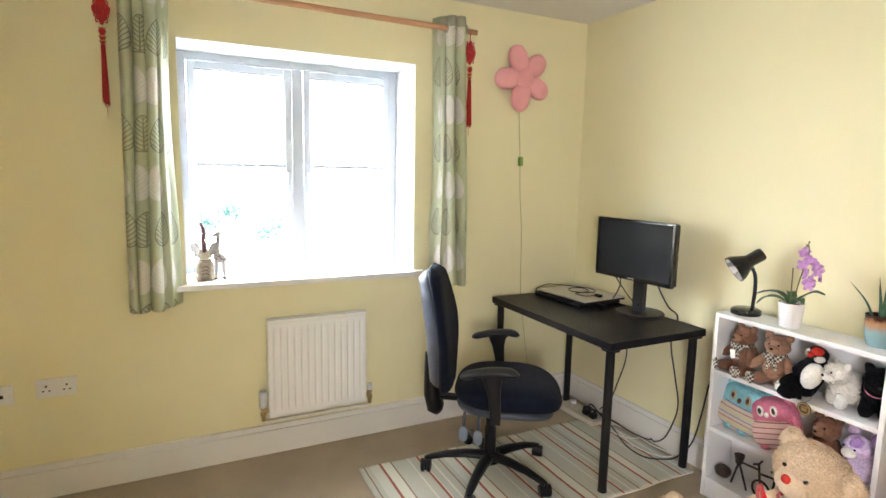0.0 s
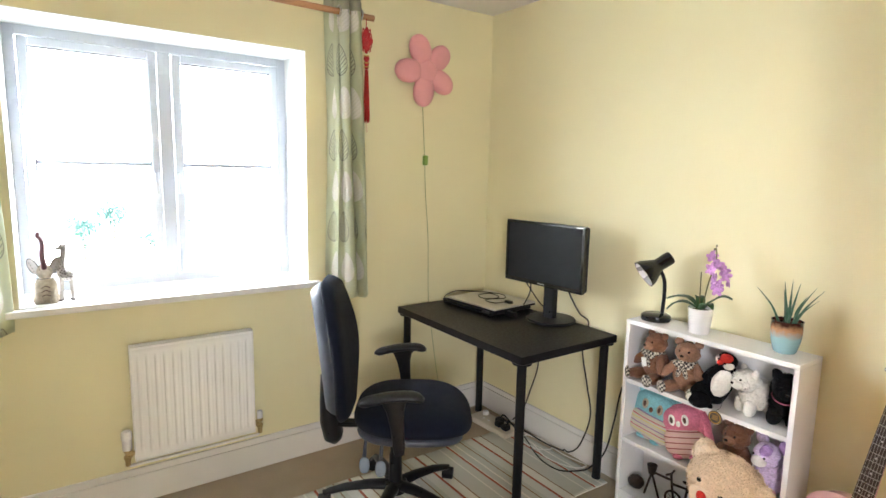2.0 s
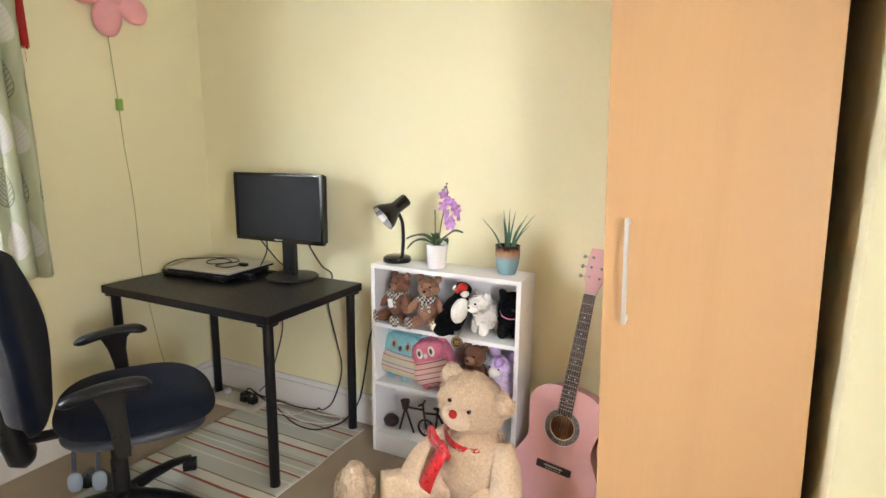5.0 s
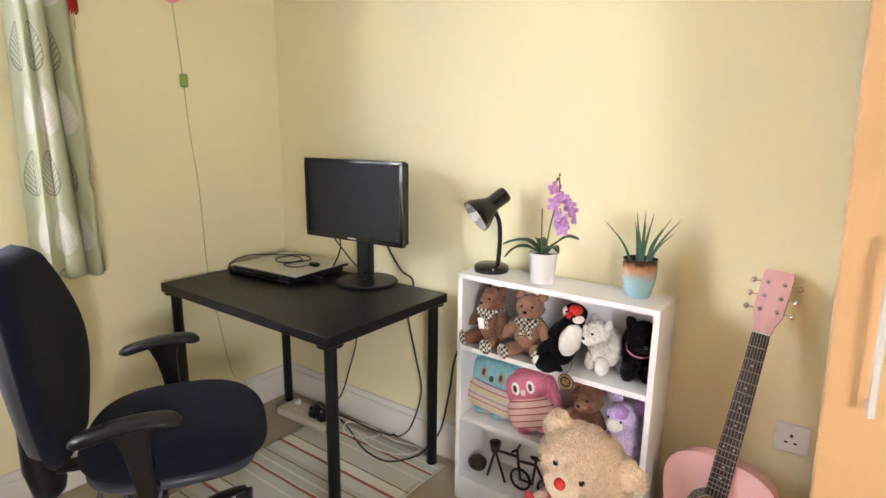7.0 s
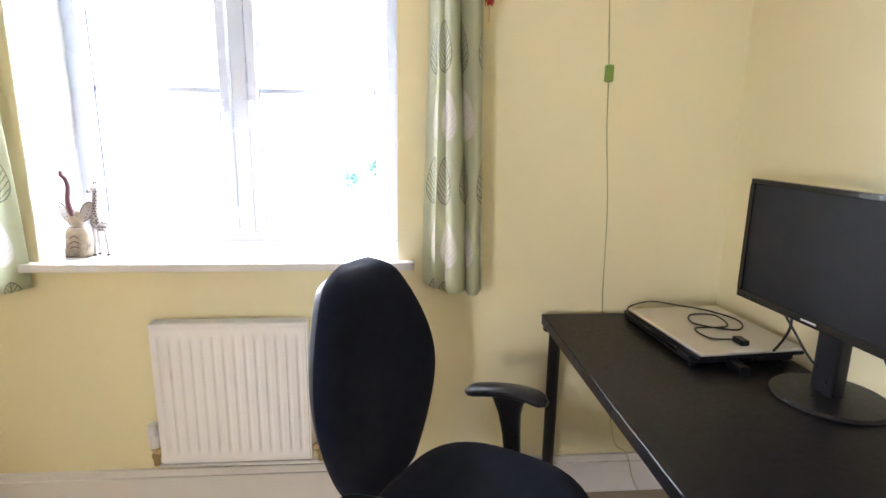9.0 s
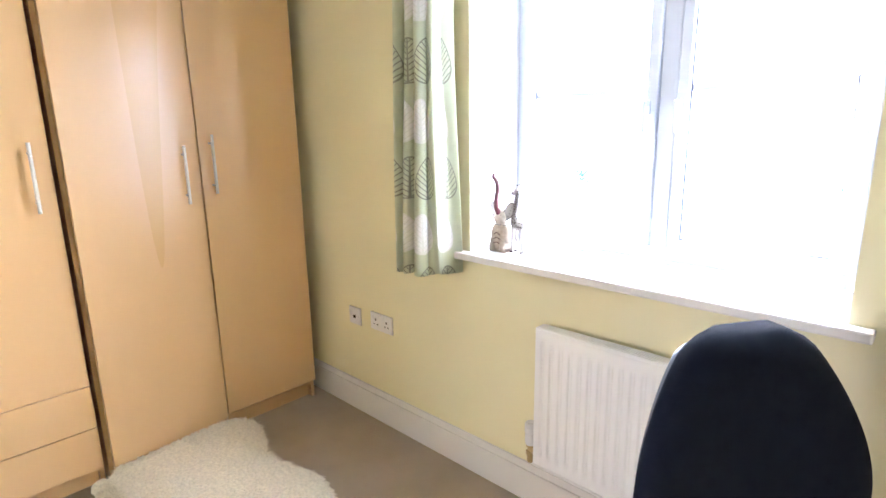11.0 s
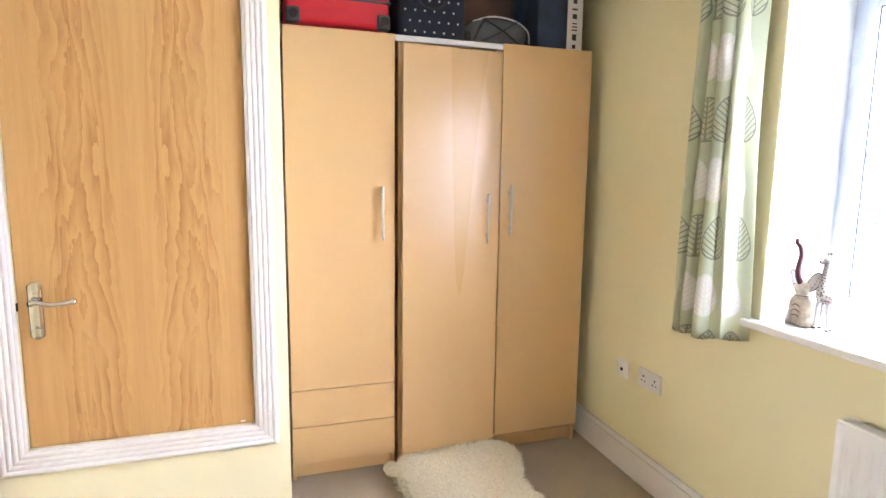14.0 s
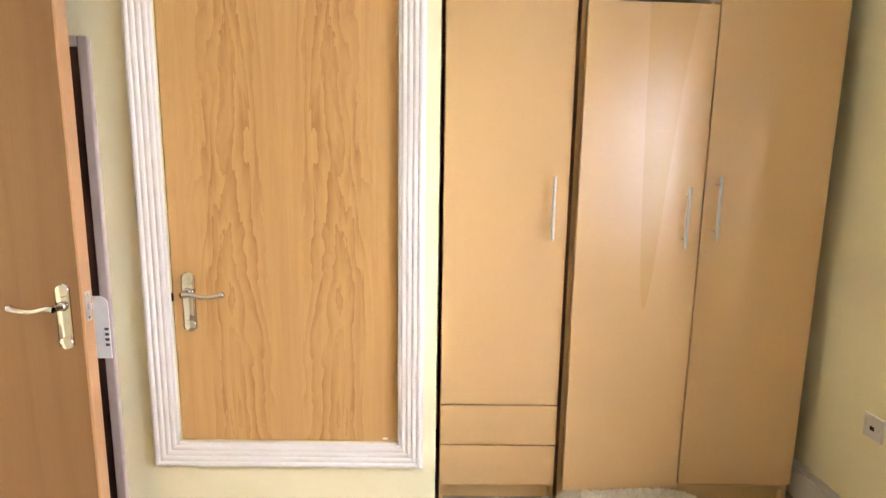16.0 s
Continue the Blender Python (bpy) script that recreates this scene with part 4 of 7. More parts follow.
def laptop():
    m = pose(2.43, 2.775, 0.736, 0, 0, 3)
    t = thing("laptop_computer", "large black laptop lying closed on the desk", "laptop", m=m, local=True)
    part("base", box(BM(), -0.138, 0.175, -0.185, 0.212, 0.004, 0.018, 0.005, seg=2), BLACK_PLASTIC, t)
    part("lid", box(BM(), -0.140, 0.172, -0.183, 0.214, 0.0185, 0.025, 0.004, seg=2), BLACK_PLASTIC, t)
    b = BM()
    tube(b, [(-0.134, -0.12, 0.020), (-0.134, 0.19, 0.020)], 0.007, 12)
    part("hinge", b, GLOSS_BLACK, t, smooth=True)
    for x in (-0.13, 0.15):
        for y in (-0.18, 0.19):
            part("rubber_foot", box(BM(), x - 0.01, x + 0.01, y - 0.01, y + 0.01, 0, 0.004), BLACK_PLASTIC, t)
    m = pose(2.452, 2.745, 0.761, 0, 0, 5)
    u = thing("silver_laptop", "silver-lidded laptop lying closed on the black laptop", "laptop", m=m, local=True)
    part("base", box(BM(), -0.155, 0.165, -0.178, 0.205, 0.0, 0.010, 0.004, seg=2), BLACK_PLASTIC, u)
    part("lid", box(BM(), -0.155, 0.165, -0.178, 0.205, 0.0105, 0.020, 0.005, seg=3), SILVER, u, "silver lid")


laptop()


def cable(name, label, pts, r, mat, plugs=(), n=6):
    t = thing(name, label, "cable", pts[0])
    part("wire", tube(BM(), smooth_path(pts, n), r, 7), mat, t, smooth=True)
    for p, s in plugs:
        part("plug", box(BM(), p[0] - s[0], p[0] + s[0], p[1] - s[1], p[1] + s[1], p[2] - s[2], p[2] + s[2], min(s) * 0.4, seg=2), BLACK_PLASTIC, t)
    return t


zl = 0.784
cable("charger_cable", "thin black cable lying in loops on the silver laptop", [(2.285, 2.965, 0.757), (2.30, 2.98, 0.775), (2.36, 2.955, 0.80), (2.44, 2.93, zl + 0.010), (2.53, 2.90, zl), (2.575, 2.80, zl), (2.52, 2.72, zl), (2.42, 2.78, zl), (2.45, 2.86, zl), (2.52, 2.84, zl + 0.004), (2.50, 2.74, zl + 0.004), (2.40, 2.74, zl), (2.40, 2.66, zl), (2.46, 2.64, zl + 0.003)], 0.0026, CABLE_BLACK, [((2.47, 2.625, zl + 0.004), (0.012, 0.022, 0.008))])
cable("monitor_cable", "black cable looping from the monitor to the desk", [(2.50, 2.50, 0.95), (2.535, 2.53, 0.86), (2.53, 2.58, 0.77), (2.48, 2.60, 0.743), (2.42, 2.56, 0.742)], 0.0035, CABLE_BLACK, [((2.415, 2.545, 0.748), (0.014, 0.035, 0.012)), ((2.47, 2.60, 0.75), (0.02, 0.014, 0.014))])
cable("monitor_cable", "black cable crossing behind the monitor stand", [(2.50, 2.57, 0.95), (2.53, 2.52, 0.87), (2.55, 2.46, 0.80), (2.58, 2.40, 0.756), (2.60, 2.50, 0.742), (2.545, 2.535, 0.741)], 0.0032, CABLE_BLACK)
cable("power_cable", "black cable dropping from the monitor behind the desk", [(2.555, 2.30, 0.94), (2.56, 2.27, 0.88), (2.585, 2.23, 0.80), (2.635, 2.21, 0.745), (2.642, 2.245, 0.60), (2.640, 2.20, 0.42), (2.635, 2.165, 0.27), (2.62, 2.21, 0.10), (2.60, 2.26, 0.045), (2.585, 2.28, 0.055), (2.59, 2.30, 0.04), (2.60, 2.42, 0.02), (2.59, 2.60, 0.03), (2.56, 2.70, 0.05)], 0.0038, CABLE_BLACK)
cable("power_cable", "black cable hanging under the desk", [(2.52, 2.50, 0.695), (2.62, 2.545, 0.60), (2.645, 2.555, 0.42), (2.635, 2.60, 0.25), (2.62, 2.64, 0.12), (2.585, 2.68, 0.06)], 0.0034, CABLE_BLACK)
cable("floor_cable", "thick black cable coiled on the rug", [(2.58, 2.62, 0.02), (2.55, 2.52, 0.010), (2.50, 2.42, 0.010), (2.46, 2.30, 0.012), (2.47, 2.20, 0.012), (2.56, 2.14, 0.012), (2.62, 2.13, 0.02), (2.645, 2.07, 0.12), (2.648, 2.03, 0.30), (2.648, 2.00, 0.47), (2.648, 1.93, 0.60)], 0.0042, CABLE_BLACK)
cable("floor_cable", "off-white cable looped on the floor and rug", [(2.57, 2.66, 0.03), (2.60, 2.56, 0.012), (2.63, 2.45, 0.010), (2.60, 2.38, 0.010), (2.53, 2.42, 0.010), (2.52, 2.52, 0.014), (2.58, 2.56, 0.018), (2.62, 2.48, 0.015), (2.60, 2.30, 0.014), (2.62, 2.16, 0.014), (2.54, 2.18, 0.016), (2.50, 2.32, 0.016), (2.54, 2.46, 0.018)], 0.0036, CABLE_WHITE)


def strip():
    t = thing("power_strip", "off-white extension board with black plugs on the carpet", "extension lead", (2.52, 2.77, 0))
    m = pose(2.510, 2.765, 0, 0, 0, 2)
    part("case", box(BM(), -0.058, 0.058, -0.165, 0.150, 0.0, 0.034, 0.008, m, 2), BOARD_WHITE, t)
    for k, (x, y) in enumerate(((2.50, 2.70), (2.535, 2.735), (2.50, 2.645))):
        b = BM()
        box(b, x - 0.020, x + 0.020, y - 0.022, y + 0.022, 0.034, 0.062, 0.008, seg=2)
        tube(b, smooth_path([(x, y, 0.055), (x + 0.01, y - 0.02, 0.085), (x + 0.03, y - 0.06, 0.05)], 4), 0.004, 7)
        part("plug", b, BLACK_PLASTIC, t)
    part("white_plug", lathe(BM(), [(0, 0), (0.018, 0), (0.018, 0.02), (0, 0.022)], 18, pose(2.535, 2.865, 0.034)), PLASTIC_WHITE, t, smooth=True, angle=40)
    for y in (2.79, 2.83, 2.66):
        part("switch", box(BM(), 2.490, 2.500, y - 0.006, y + 0.006, 0.034, 0.0355), PLASTIC_WHITE, t)


strip()


# ---- rug under the desk and chair ----
def rug():
    t = thing("striped_rug", "flat-woven rug striped grey-green, cream and dark red on the carpet", "rug", (1.82, 2.36, 0))
    x0, x1, y0, y1 = 1.075, 2.590, 2.005, 2.705

    def fn(s, v):
        w = 0.006 * math.sin(9 * s * 3) * (1 if v > 0.5 else -1)
        z = 0.0055 + 0.0015 * noise.noise(Vector((s * 9, v * 5, 0)))
        return Vector((x0 + (x1 - x0) * s + 0.008 * math.sin(v * 6), y0 + (y1 - y0) * v + w * 0.6 + 0.02 * (s - 0.5) ** 2, z))

    ob = part("cloth", sheet(BM(), fn, 90, 40), RUG, t, smooth=True)
    s = ob.modifiers.new("solid", "SOLIDIFY")
    s.thickness, s.offset = 0.004, -1
    b = BM()
    for v in (0.0, 1.0):
        tube(b, [fn(k / 60, v) for k in range(61)], 0.0034, 6)
    part("hem", b, CABLE_WHITE, t, smooth=True)


rug()


# ---- office chair ----
def chair():
    t = thing("office_chair", "black fabric office swivel chair with T-shaped armrests on a five-star base", "office chair", (1.647, 2.420, 0.004), -34, local=True)
    base = BM()
    lathe(base, [(0, 0.118), (0.048, 0.118), (0.054, 0.100), (0.050, 0.068), (0, 0.066)], 24)
    base = part("base", base, BLACK_PLASTIC, t, smooth=True, angle=40)
    for k in range(5):
        a = radians(40 + 72 * k)
        ca, sa = math.cos(a), math.sin(a)
        pts = [(ca * r, sa * r, z) for r, z in ((0.03, 0.098), (0.12, 0.100), (0.22, 0.090), (0.285, 0.074), (0.312, 0.066))]
        part("spoke", tube(BM(), pts, [0.032, 0.028, 0.023, 0.020, 0.016], 12, flat=0.7), BLACK_PLASTIC, base, smooth=True, angle=50)
        c = BM()
        cm = pose(ca * 0.312, sa * 0.312, 0, 0, 0, math.degrees(a) + 40 + 25 * k)
        for sx in (-1, 1):
            lathe(c, [(0, -0.010), (0.020, -0.010), (0.0275, -0.006), (0.0275, 0.006), (0.020, 0.010), (0, 0.010)], 22, cm @ pose(0.012, sx * 0.015, 0.0275, 90))
        tube(c, [cm @ Vector((0, 0, 0.045)), cm @ Vector((0, 0, 0.075))], 0.009, 10)
        lathe(c, [(0.029, -0.026), (0.030, 0.0), (0.029, 0.026)], 22, cm @ pose(0.006, 0, 0.033, 90) @ Matrix.Diagonal((0.8, 1, 1, 1)))
        part("caster", c, BLACK_PLASTIC, base, smooth=True, angle=40)
    col = BM()
    tube(col, [(0, 0, 0.10), (0, 0, 0.24)], [0.030, 0.028], 20)
    tube(col, [(0, 0, 0.24), (0, 0, 0.385)], 0.024, 20)
    part("gas_column", col, BLACK_PLASTIC, t, smooth=True, angle=40)
    mech = BM()
    box(mech, -0.13, 0.10, -0.075, 0.075, 0.375, 0.418, 0.010, seg=2)
    box(mech, -0.27, -0.10, -0.028, 0.028, 0.372, 0.392, 0.006)
    part("mechanism", mech, BLACK_METAL, t)
    # seat: rounded cushion with a waterfall front
    def seat(bm, zc, hz, rx, ry, cx):
        vs = bmesh.ops.create_icosphere(bm, subdivisions=5, radius=1.0)["verts"]
        for v in vs:
            n = v.co.normalized()
            q = [math.copysign(abs(c) ** 0.62, c) for c in (n.x, n.y)]
            zz = math.copysign(abs(n.z) ** 0.8, n.z)
            drop = 0.030 * max(0, q[0]) ** 3
            dish = 0.010 * (1 - q[1] ** 2) * (1 if n.z > 0 else 0)
            v.co = Vector((cx + q[0] * rx, q[1] * ry * (1.0 - 0.08 * q[0] ** 2), zc + zz * hz - drop - dish))
        return bm
    part("seat", seat(BM(), 0.460, 0.068, 0.252, 0.245, 0.078), SEAT_CLOTH, t, "black fabric seat cushion", smooth=True)
    part("seat_shell", seat(BM(), 0.398, 0.036, 0.228, 0.222, 0.066), SHELL_GREY, t, smooth=True)

    # backrest: teardrop cushion, widest low down, curved to the lumbar
    HALF = smooth_path([(v, w, 0) for v, w in ((0, 0.080), (0.07, 0.125), (0.20, 0.172), (0.36, 0.208), (0.50, 0.220), (0.64, 0.208), (0.78, 0.176), (0.90, 0.135), (0.96, 0.102), (1.0, 0.050))], 8)

    def half(v):
        return float(np.interp(v, [p.x for p in HALF], [p.y for p in HALF]))

    def spine(v):
        return -0.232 + 0.012 * math.sin(v * 3.0) - 0.070 * v

    def back(bm, front, rear, z0, z1, k, n=44, seg=40):
        rings = []
        for i in range(n + 1):
            v = i / n
            z = z0 + (z1 - z0) * v
            w = half(v) * k
            e = min(1.0, (min(v, 1 - v) / 0.06) ** 0.5) if min(v, 1 - v) < 0.06 else 1.0
            ring = []
            for j in range(seg):
                a = 2 * math.pi * j / seg
                cy, cx = math.cos(a), math.sin(a)
                y = math.copysign(abs(cy) ** 0.75, cy) * w
                wrap = 0.030 * (y / 0.22) ** 2
                d = (front if cx > 0 else rear) * math.copysign(abs(cx) ** 0.7, cx) * e
                ring.append(bm.verts.new((spine(v) + wrap + d, y, z)))
            rings.append(ring)
        for a, b in zip(rings, rings[1:]):
            for j in range(seg):
                bm.faces.new((a[j], a[(j + 1) % seg], b[(j + 1) % seg], b[j]))
        bm.faces.new(rings[0][::-1])
        bm.faces.new(rings[-1])
        return bm
    part("backrest", back(BM(), 0.052, 0.020, 0.420, 1.032, 1.10), SEAT_CLOTH, t, "black fabric backrest cushion", smooth=True)
    part("back_shell", back(BM(), -0.016, 0.066, 0.445, 1.010, 1.03), SHELL_GREY, t, "charcoal plastic back shell", smooth=True)
    br = BM()
    tube(br, [(-0.305, 0, 0.60), (-0.300, 0, 0.50), (-0.290, 0, 0.40), (-0.272, 0, 0.325), (-0.255, 0, 0.300)], [0.030, 0.042, 0.056, 0.058, 0.030], 16, flat=0.75)
    part("back_bracket", br, BLACK_PLASTIC, t, smooth=True, angle=50)
    for x, y, l in ((-0.115, -0.10, 0.105), (-0.045, -0.12, 0.105), (-0.09, 0.14, 0.09)):
        b = BM()
        tube(b, [(x, y * 0.5, 0.392), (x, y, 0.380), (x - 0.004, y * 1.25, 0.345), (x - 0.006, y * 1.35, 0.300)], [0.006, 0.006, 0.007, 0.009], 8)
        lever = part("lever", b, SHELL_GREY, t, smooth=True)
        part("paddle", blob(BM(), (x - 0.006, y * 1.38, 0.262), (0.022, 0.010, 0.036), sub=3, square=0.8), LEVER, lever, "smoky translucent paddle", smooth=True)
    for sy in (-1, 1):
        ym = sy * 0.292
        b = BM()
        tube(b, [(0.03, sy * 0.10, 0.408), (0.03, sy * 0.24, 0.404), (0.028, sy * 0.285, 0.43)], [0.020, 0.020, 0.022], 10, flat=0.6)
        arm = part("arm_bracket", b, BLACK_METAL, t, smooth=True, angle=50)
        c = BM()
        rings = []
        for z, hx, hy, cx in ((0.395, 0.020, 0.012, 0.032), (0.43, 0.024, 0.015, 0.030), (0.50, 0.026, 0.016, 0.024), (0.56, 0.032, 0.017, 0.016), (0.602, 0.045, 0.018, 0.010), (0.625, 0.070, 0.020, 0.006)):
            rings.append([c.verts.new((cx + hx * math.copysign(abs(math.cos(a)) ** 0.6, math.cos(a)), ym + hy * math.copysign(abs(math.sin(a)) ** 0.6, math.sin(a)), z)) for a in [2 * math.pi * k / 20 for k in range(20)]])
        for a, bb in zip(rings, rings[1:]):
            for k in range(20):
                c.faces.new((a[k], a[(k + 1) % 20], bb[(k + 1) % 20], bb[k]))
        c.faces.new(rings[0][::-1])
        c.faces.new(rings[-1])
        part("arm_post", c, BLACK_PLASTIC, arm, smooth=True, angle=50)
        p = []
        rad = []
        for k in range(17):
            s = k / 16
            p.append((-0.125 + 0.25 * s, ym + sy * 0.004, 0.599 + 0.034 * math.sin(min(1, s * 1.15) * 1.9) - 0.012 * max(0, s - 0.85) / 0.15))
            rad.append(0.036 * (min(1.0, (min(s, 1 - s) + 0.012) / 0.10)) ** 0.5)
        part("arm_pad", tube(BM(), p, rad, 16, flat=0.48), BLACK_PLASTIC, arm, "soft black arm pad", smooth=True)
        part("adjuster_knob", lathe(BM(), [(0, 0), (0.018, 0.002), (0.022, 0.02), (0, 0.024)], 16, pose(0.03, sy * 0.20, 0.372, sy * -60)), BLACK_PLASTIC, arm, smooth=True, angle=40)


chair()


# ---- shelf unit ----
SX0, SX1, SY0, SY1, SZ = 2.468, 2.658, 1.192, 1.870, 0.872


def shelf_unit():
    t = thing("shelf_unit", "low white three-shelf bookcase full of soft toys against the yellow wall", "bookcase", (2.56, 1.54, 0))
    th = 0.018
    x1 = XE - 0.022
    part("side_panel", box(BM(), SX0, x1, SY0, SY0 + th, 0, SZ - th - 0.0005, 0.001), WHITE_LAMINATE, t)
    part("side_panel", box(BM(), SX0, x1, SY1 - th, SY1, 0, SZ - th - 0.0005, 0.001), WHITE_LAMINATE, t)
    part("top_board", box(BM(), SX0, x1, SY0, SY1, SZ - th, SZ, 0.001), WHITE_LAMINATE, t)
    for z in (0.612, 0.340, 0.095):
        part("shelf_board", box(BM(), SX0 + 0.002, x1 - 0.004, SY0 + th + 0.0005, SY1 - th - 0.0005, z - th, z, 0.001), WHITE_LAMINATE, t)
    part("plinth", box(BM(), SX0 + 0.003, SX0 + 0.018, SY0 + th + 0.0005, SY1 - th - 0.0005, 0, 0.0765), WHITE_LAMINATE, t)
    part("back_panel", box(BM(), x1 - 0.004, x1 - 0.001, SY0 + 0.004, SY1 - 0.004, 0.02, SZ - th - 0.001), WHITE_LAMINATE, t)


shelf_unit()


def desk_lamp():
    m = pose(2.568, 1.798, SZ)
    t = thing("desk_lamp", "small black flexible-neck desk lamp, switched off, on the white bookcase", "lamp", m=m, local=True)
    part("base", lathe(BM(), [(0, 0), (0.060, 0), (0.062, 0.006), (0.060, 0.020), (0.050, 0.026), (0, 0.028)], 32), GLOSS_BLACK, t, smooth=True, angle=40)
    pts = smooth_path([(0.02, -0.015, 0.026), (0.022, -0.018, 0.10), (0.018, -0.016, 0.17), (0.004, -0.004, 0.215)], 8)
    b = BM()
    tube(b, pts, [0.0075 + (0.0008 if i % 2 else 0) for i in range(len(pts))], 10)
    part("neck", b, BLACK_PLASTIC, t, smooth=True)
    ax = Vector((-0.085, 0.058, -0.070)).normalized()
    sm = Matrix.Translation((0.004, -0.004, 0.245)) @ frame_to(ax).to_4x4()
    sh = part("shade", lathe(BM(), [(0, -0.048), (0.026, -0.048), (0.029, -0.040), (0.028, 0.012), (0.034, 0.026), (0.058, 0.070), (0.061, 0.088), (0.0585, 0.088), (0.055, 0.070), (0.030, 0.026), (0.022, 0.012), (0, 0.010)], 32, sm), GLOSS_BLACK, t, "glossy black shade", smooth=True, angle=35)
    part("reflector", lathe(BM(), [(0.0575, 0.086), (0.0535, 0.070), (0.028, 0.024), (0.0, 0.014)], 32, sm @ Matrix.Translation((0, 0, 0.0015))), LAMP_INNER, sh, smooth=True)
    part("bulb", lathe(BM(), [(0.012, 0.014), (0.013, 0.03), (0.024, 0.052), (0.022, 0.068), (0.012, 0.077), (0, 0.079)], 20, sm), BULB, sh, smooth=True)


desk_lamp()


def orchid():
    m = pose(2.545, 1.590, SZ)
    t = thing("orchid", "purple moth orchid in a white ceramic pot on the white bookcase", "potted plant", m=m, local=True)
    part("pot", lathe(BM(), [(0, 0), (0.036, 0), (0.038, 0.003), (0.046, 0.096), (0.0465, 0.1), (0.0435, 0.1), (0.041, 0.088), (0, 0.086)], 36), CERAMIC, t, smooth=True, angle=40)
    part("compost", lathe(BM(), [(0, 0.089), (0.0415, 0.0885)], 20), SOIL, t)

    def leafblade(b, pts, w):
        p = smooth_path(pts, 6)
        n = len(p)
        prev = None
        for i, q in enumerate(p):
            d = (p[min(i + 1, n - 1)] - p[max(0, i - 1)]).normalized()
            side = d.cross(Vector((0, 0, 1))).normalized()
            s = i / (n - 1)
            ww = w * math.sin(math.pi * min(1, 0.12 + s * 0.88)) ** 0.6
            row = [b.verts.new(q - side * ww + Vector((0, 0, 0.006))), b.verts.new(q), b.verts.new(q + side * ww + Vector((0, 0, 0.006)))]
            if prev:
                b.faces.new((prev[0], prev[1], row[1], row[0]))
                b.faces.new((prev[1], prev[2], row[2], row[1]))
            prev = row
    for pts in (((0, 0, 0.09), (0.0, 0.05, 0.125), (0.0, 0.10, 0.125), (0.0, 0.150, 0.105)),
                ((0, 0, 0.09), (-0.03, 0.04, 0.115), (-0.045, 0.08, 0.11), (-0.05, 0.115, 0.075)),
                ((0, 0, 0.09), (0.0, -0.04, 0.13), (0.01, -0.075, 0.155), (0.02, -0.11, 0.15)),
                ((0, 0, 0.09), (-0.03, -0.03, 0.12), (-0.05, -0.06, 0.13), (-0.06, -0.08, 0.115)),
                ((0, 0, 0.09), (0.03, 0.02, 0.12), (0.05, 0.04, 0.13), (0.07, 0.06, 0.12))):
        b = BM()
        leafblade(b, pts, 0.018)
        lf = part("leaf", b, LEAF, t, smooth=True)
        lf.modifiers.new("solid", "SOLIDIFY").thickness = 0.0018
    stem = smooth_path([(0, -0.005, 0.088), (-0.005, -0.02, 0.18), (0.0, -0.035, 0.26), (0.0, -0.045, 0.31), (-0.01, -0.045, 0.345)], 6)
    part("stem", tube(BM(), stem, 0.0024, 7), STEM, t, smooth=True)
    part("support_stick", tube(BM(), [(0.01, 0.012, 0.088), (0.01, 0.016, 0.24)], 0.0022, 6), STEM, t)
    rnd = random.Random(5)
    for k, (y, z) in enumerate(((-0.028, 0.305), (-0.055, 0.285), (-0.040, 0.262), (-0.075, 0.262), (-0.095, 0.245), (-0.088, 0.215), (-0.060, 0.225), (-0.040, 0.235), (-0.055, 0.195), (-0.030, 0.320), (-0.105, 0.225), (-0.075, 0.190))):
        f = BM()
        c = Vector((rnd.uniform(-0.035, 0.015), y, z))
        tilt = pose(*c, rnd.uniform(-30, 30), -90 + rnd.uniform(-35, 35), rnd.uniform(-40, 40))
        for q in range(5):
            a = 72 * q + rnd.uniform(-8, 8)
            blob(f, (0.013, 0, 0), (0.013, 0.0085, 0.0016), tilt @ pose(0, 0, 0, 0, 0, a) @ pose(0, 0, 0.001 * q, 0, -14, 0), 2)
        blob(f, (0, 0, 0.004), (0.004, 0.004, 0.006), tilt, 1)
        part("flower", f, PETAL, t, smooth=True)
    b = BM()
    for k, (y, z) in enumerate(((-0.047, 0.352), (-0.04, 0.338))):
        blob(b, (-0.01, y, z), (0.004, 0.004, 0.006), sub=1)
    part("buds", b, STEM, t, smooth=True)


orchid()


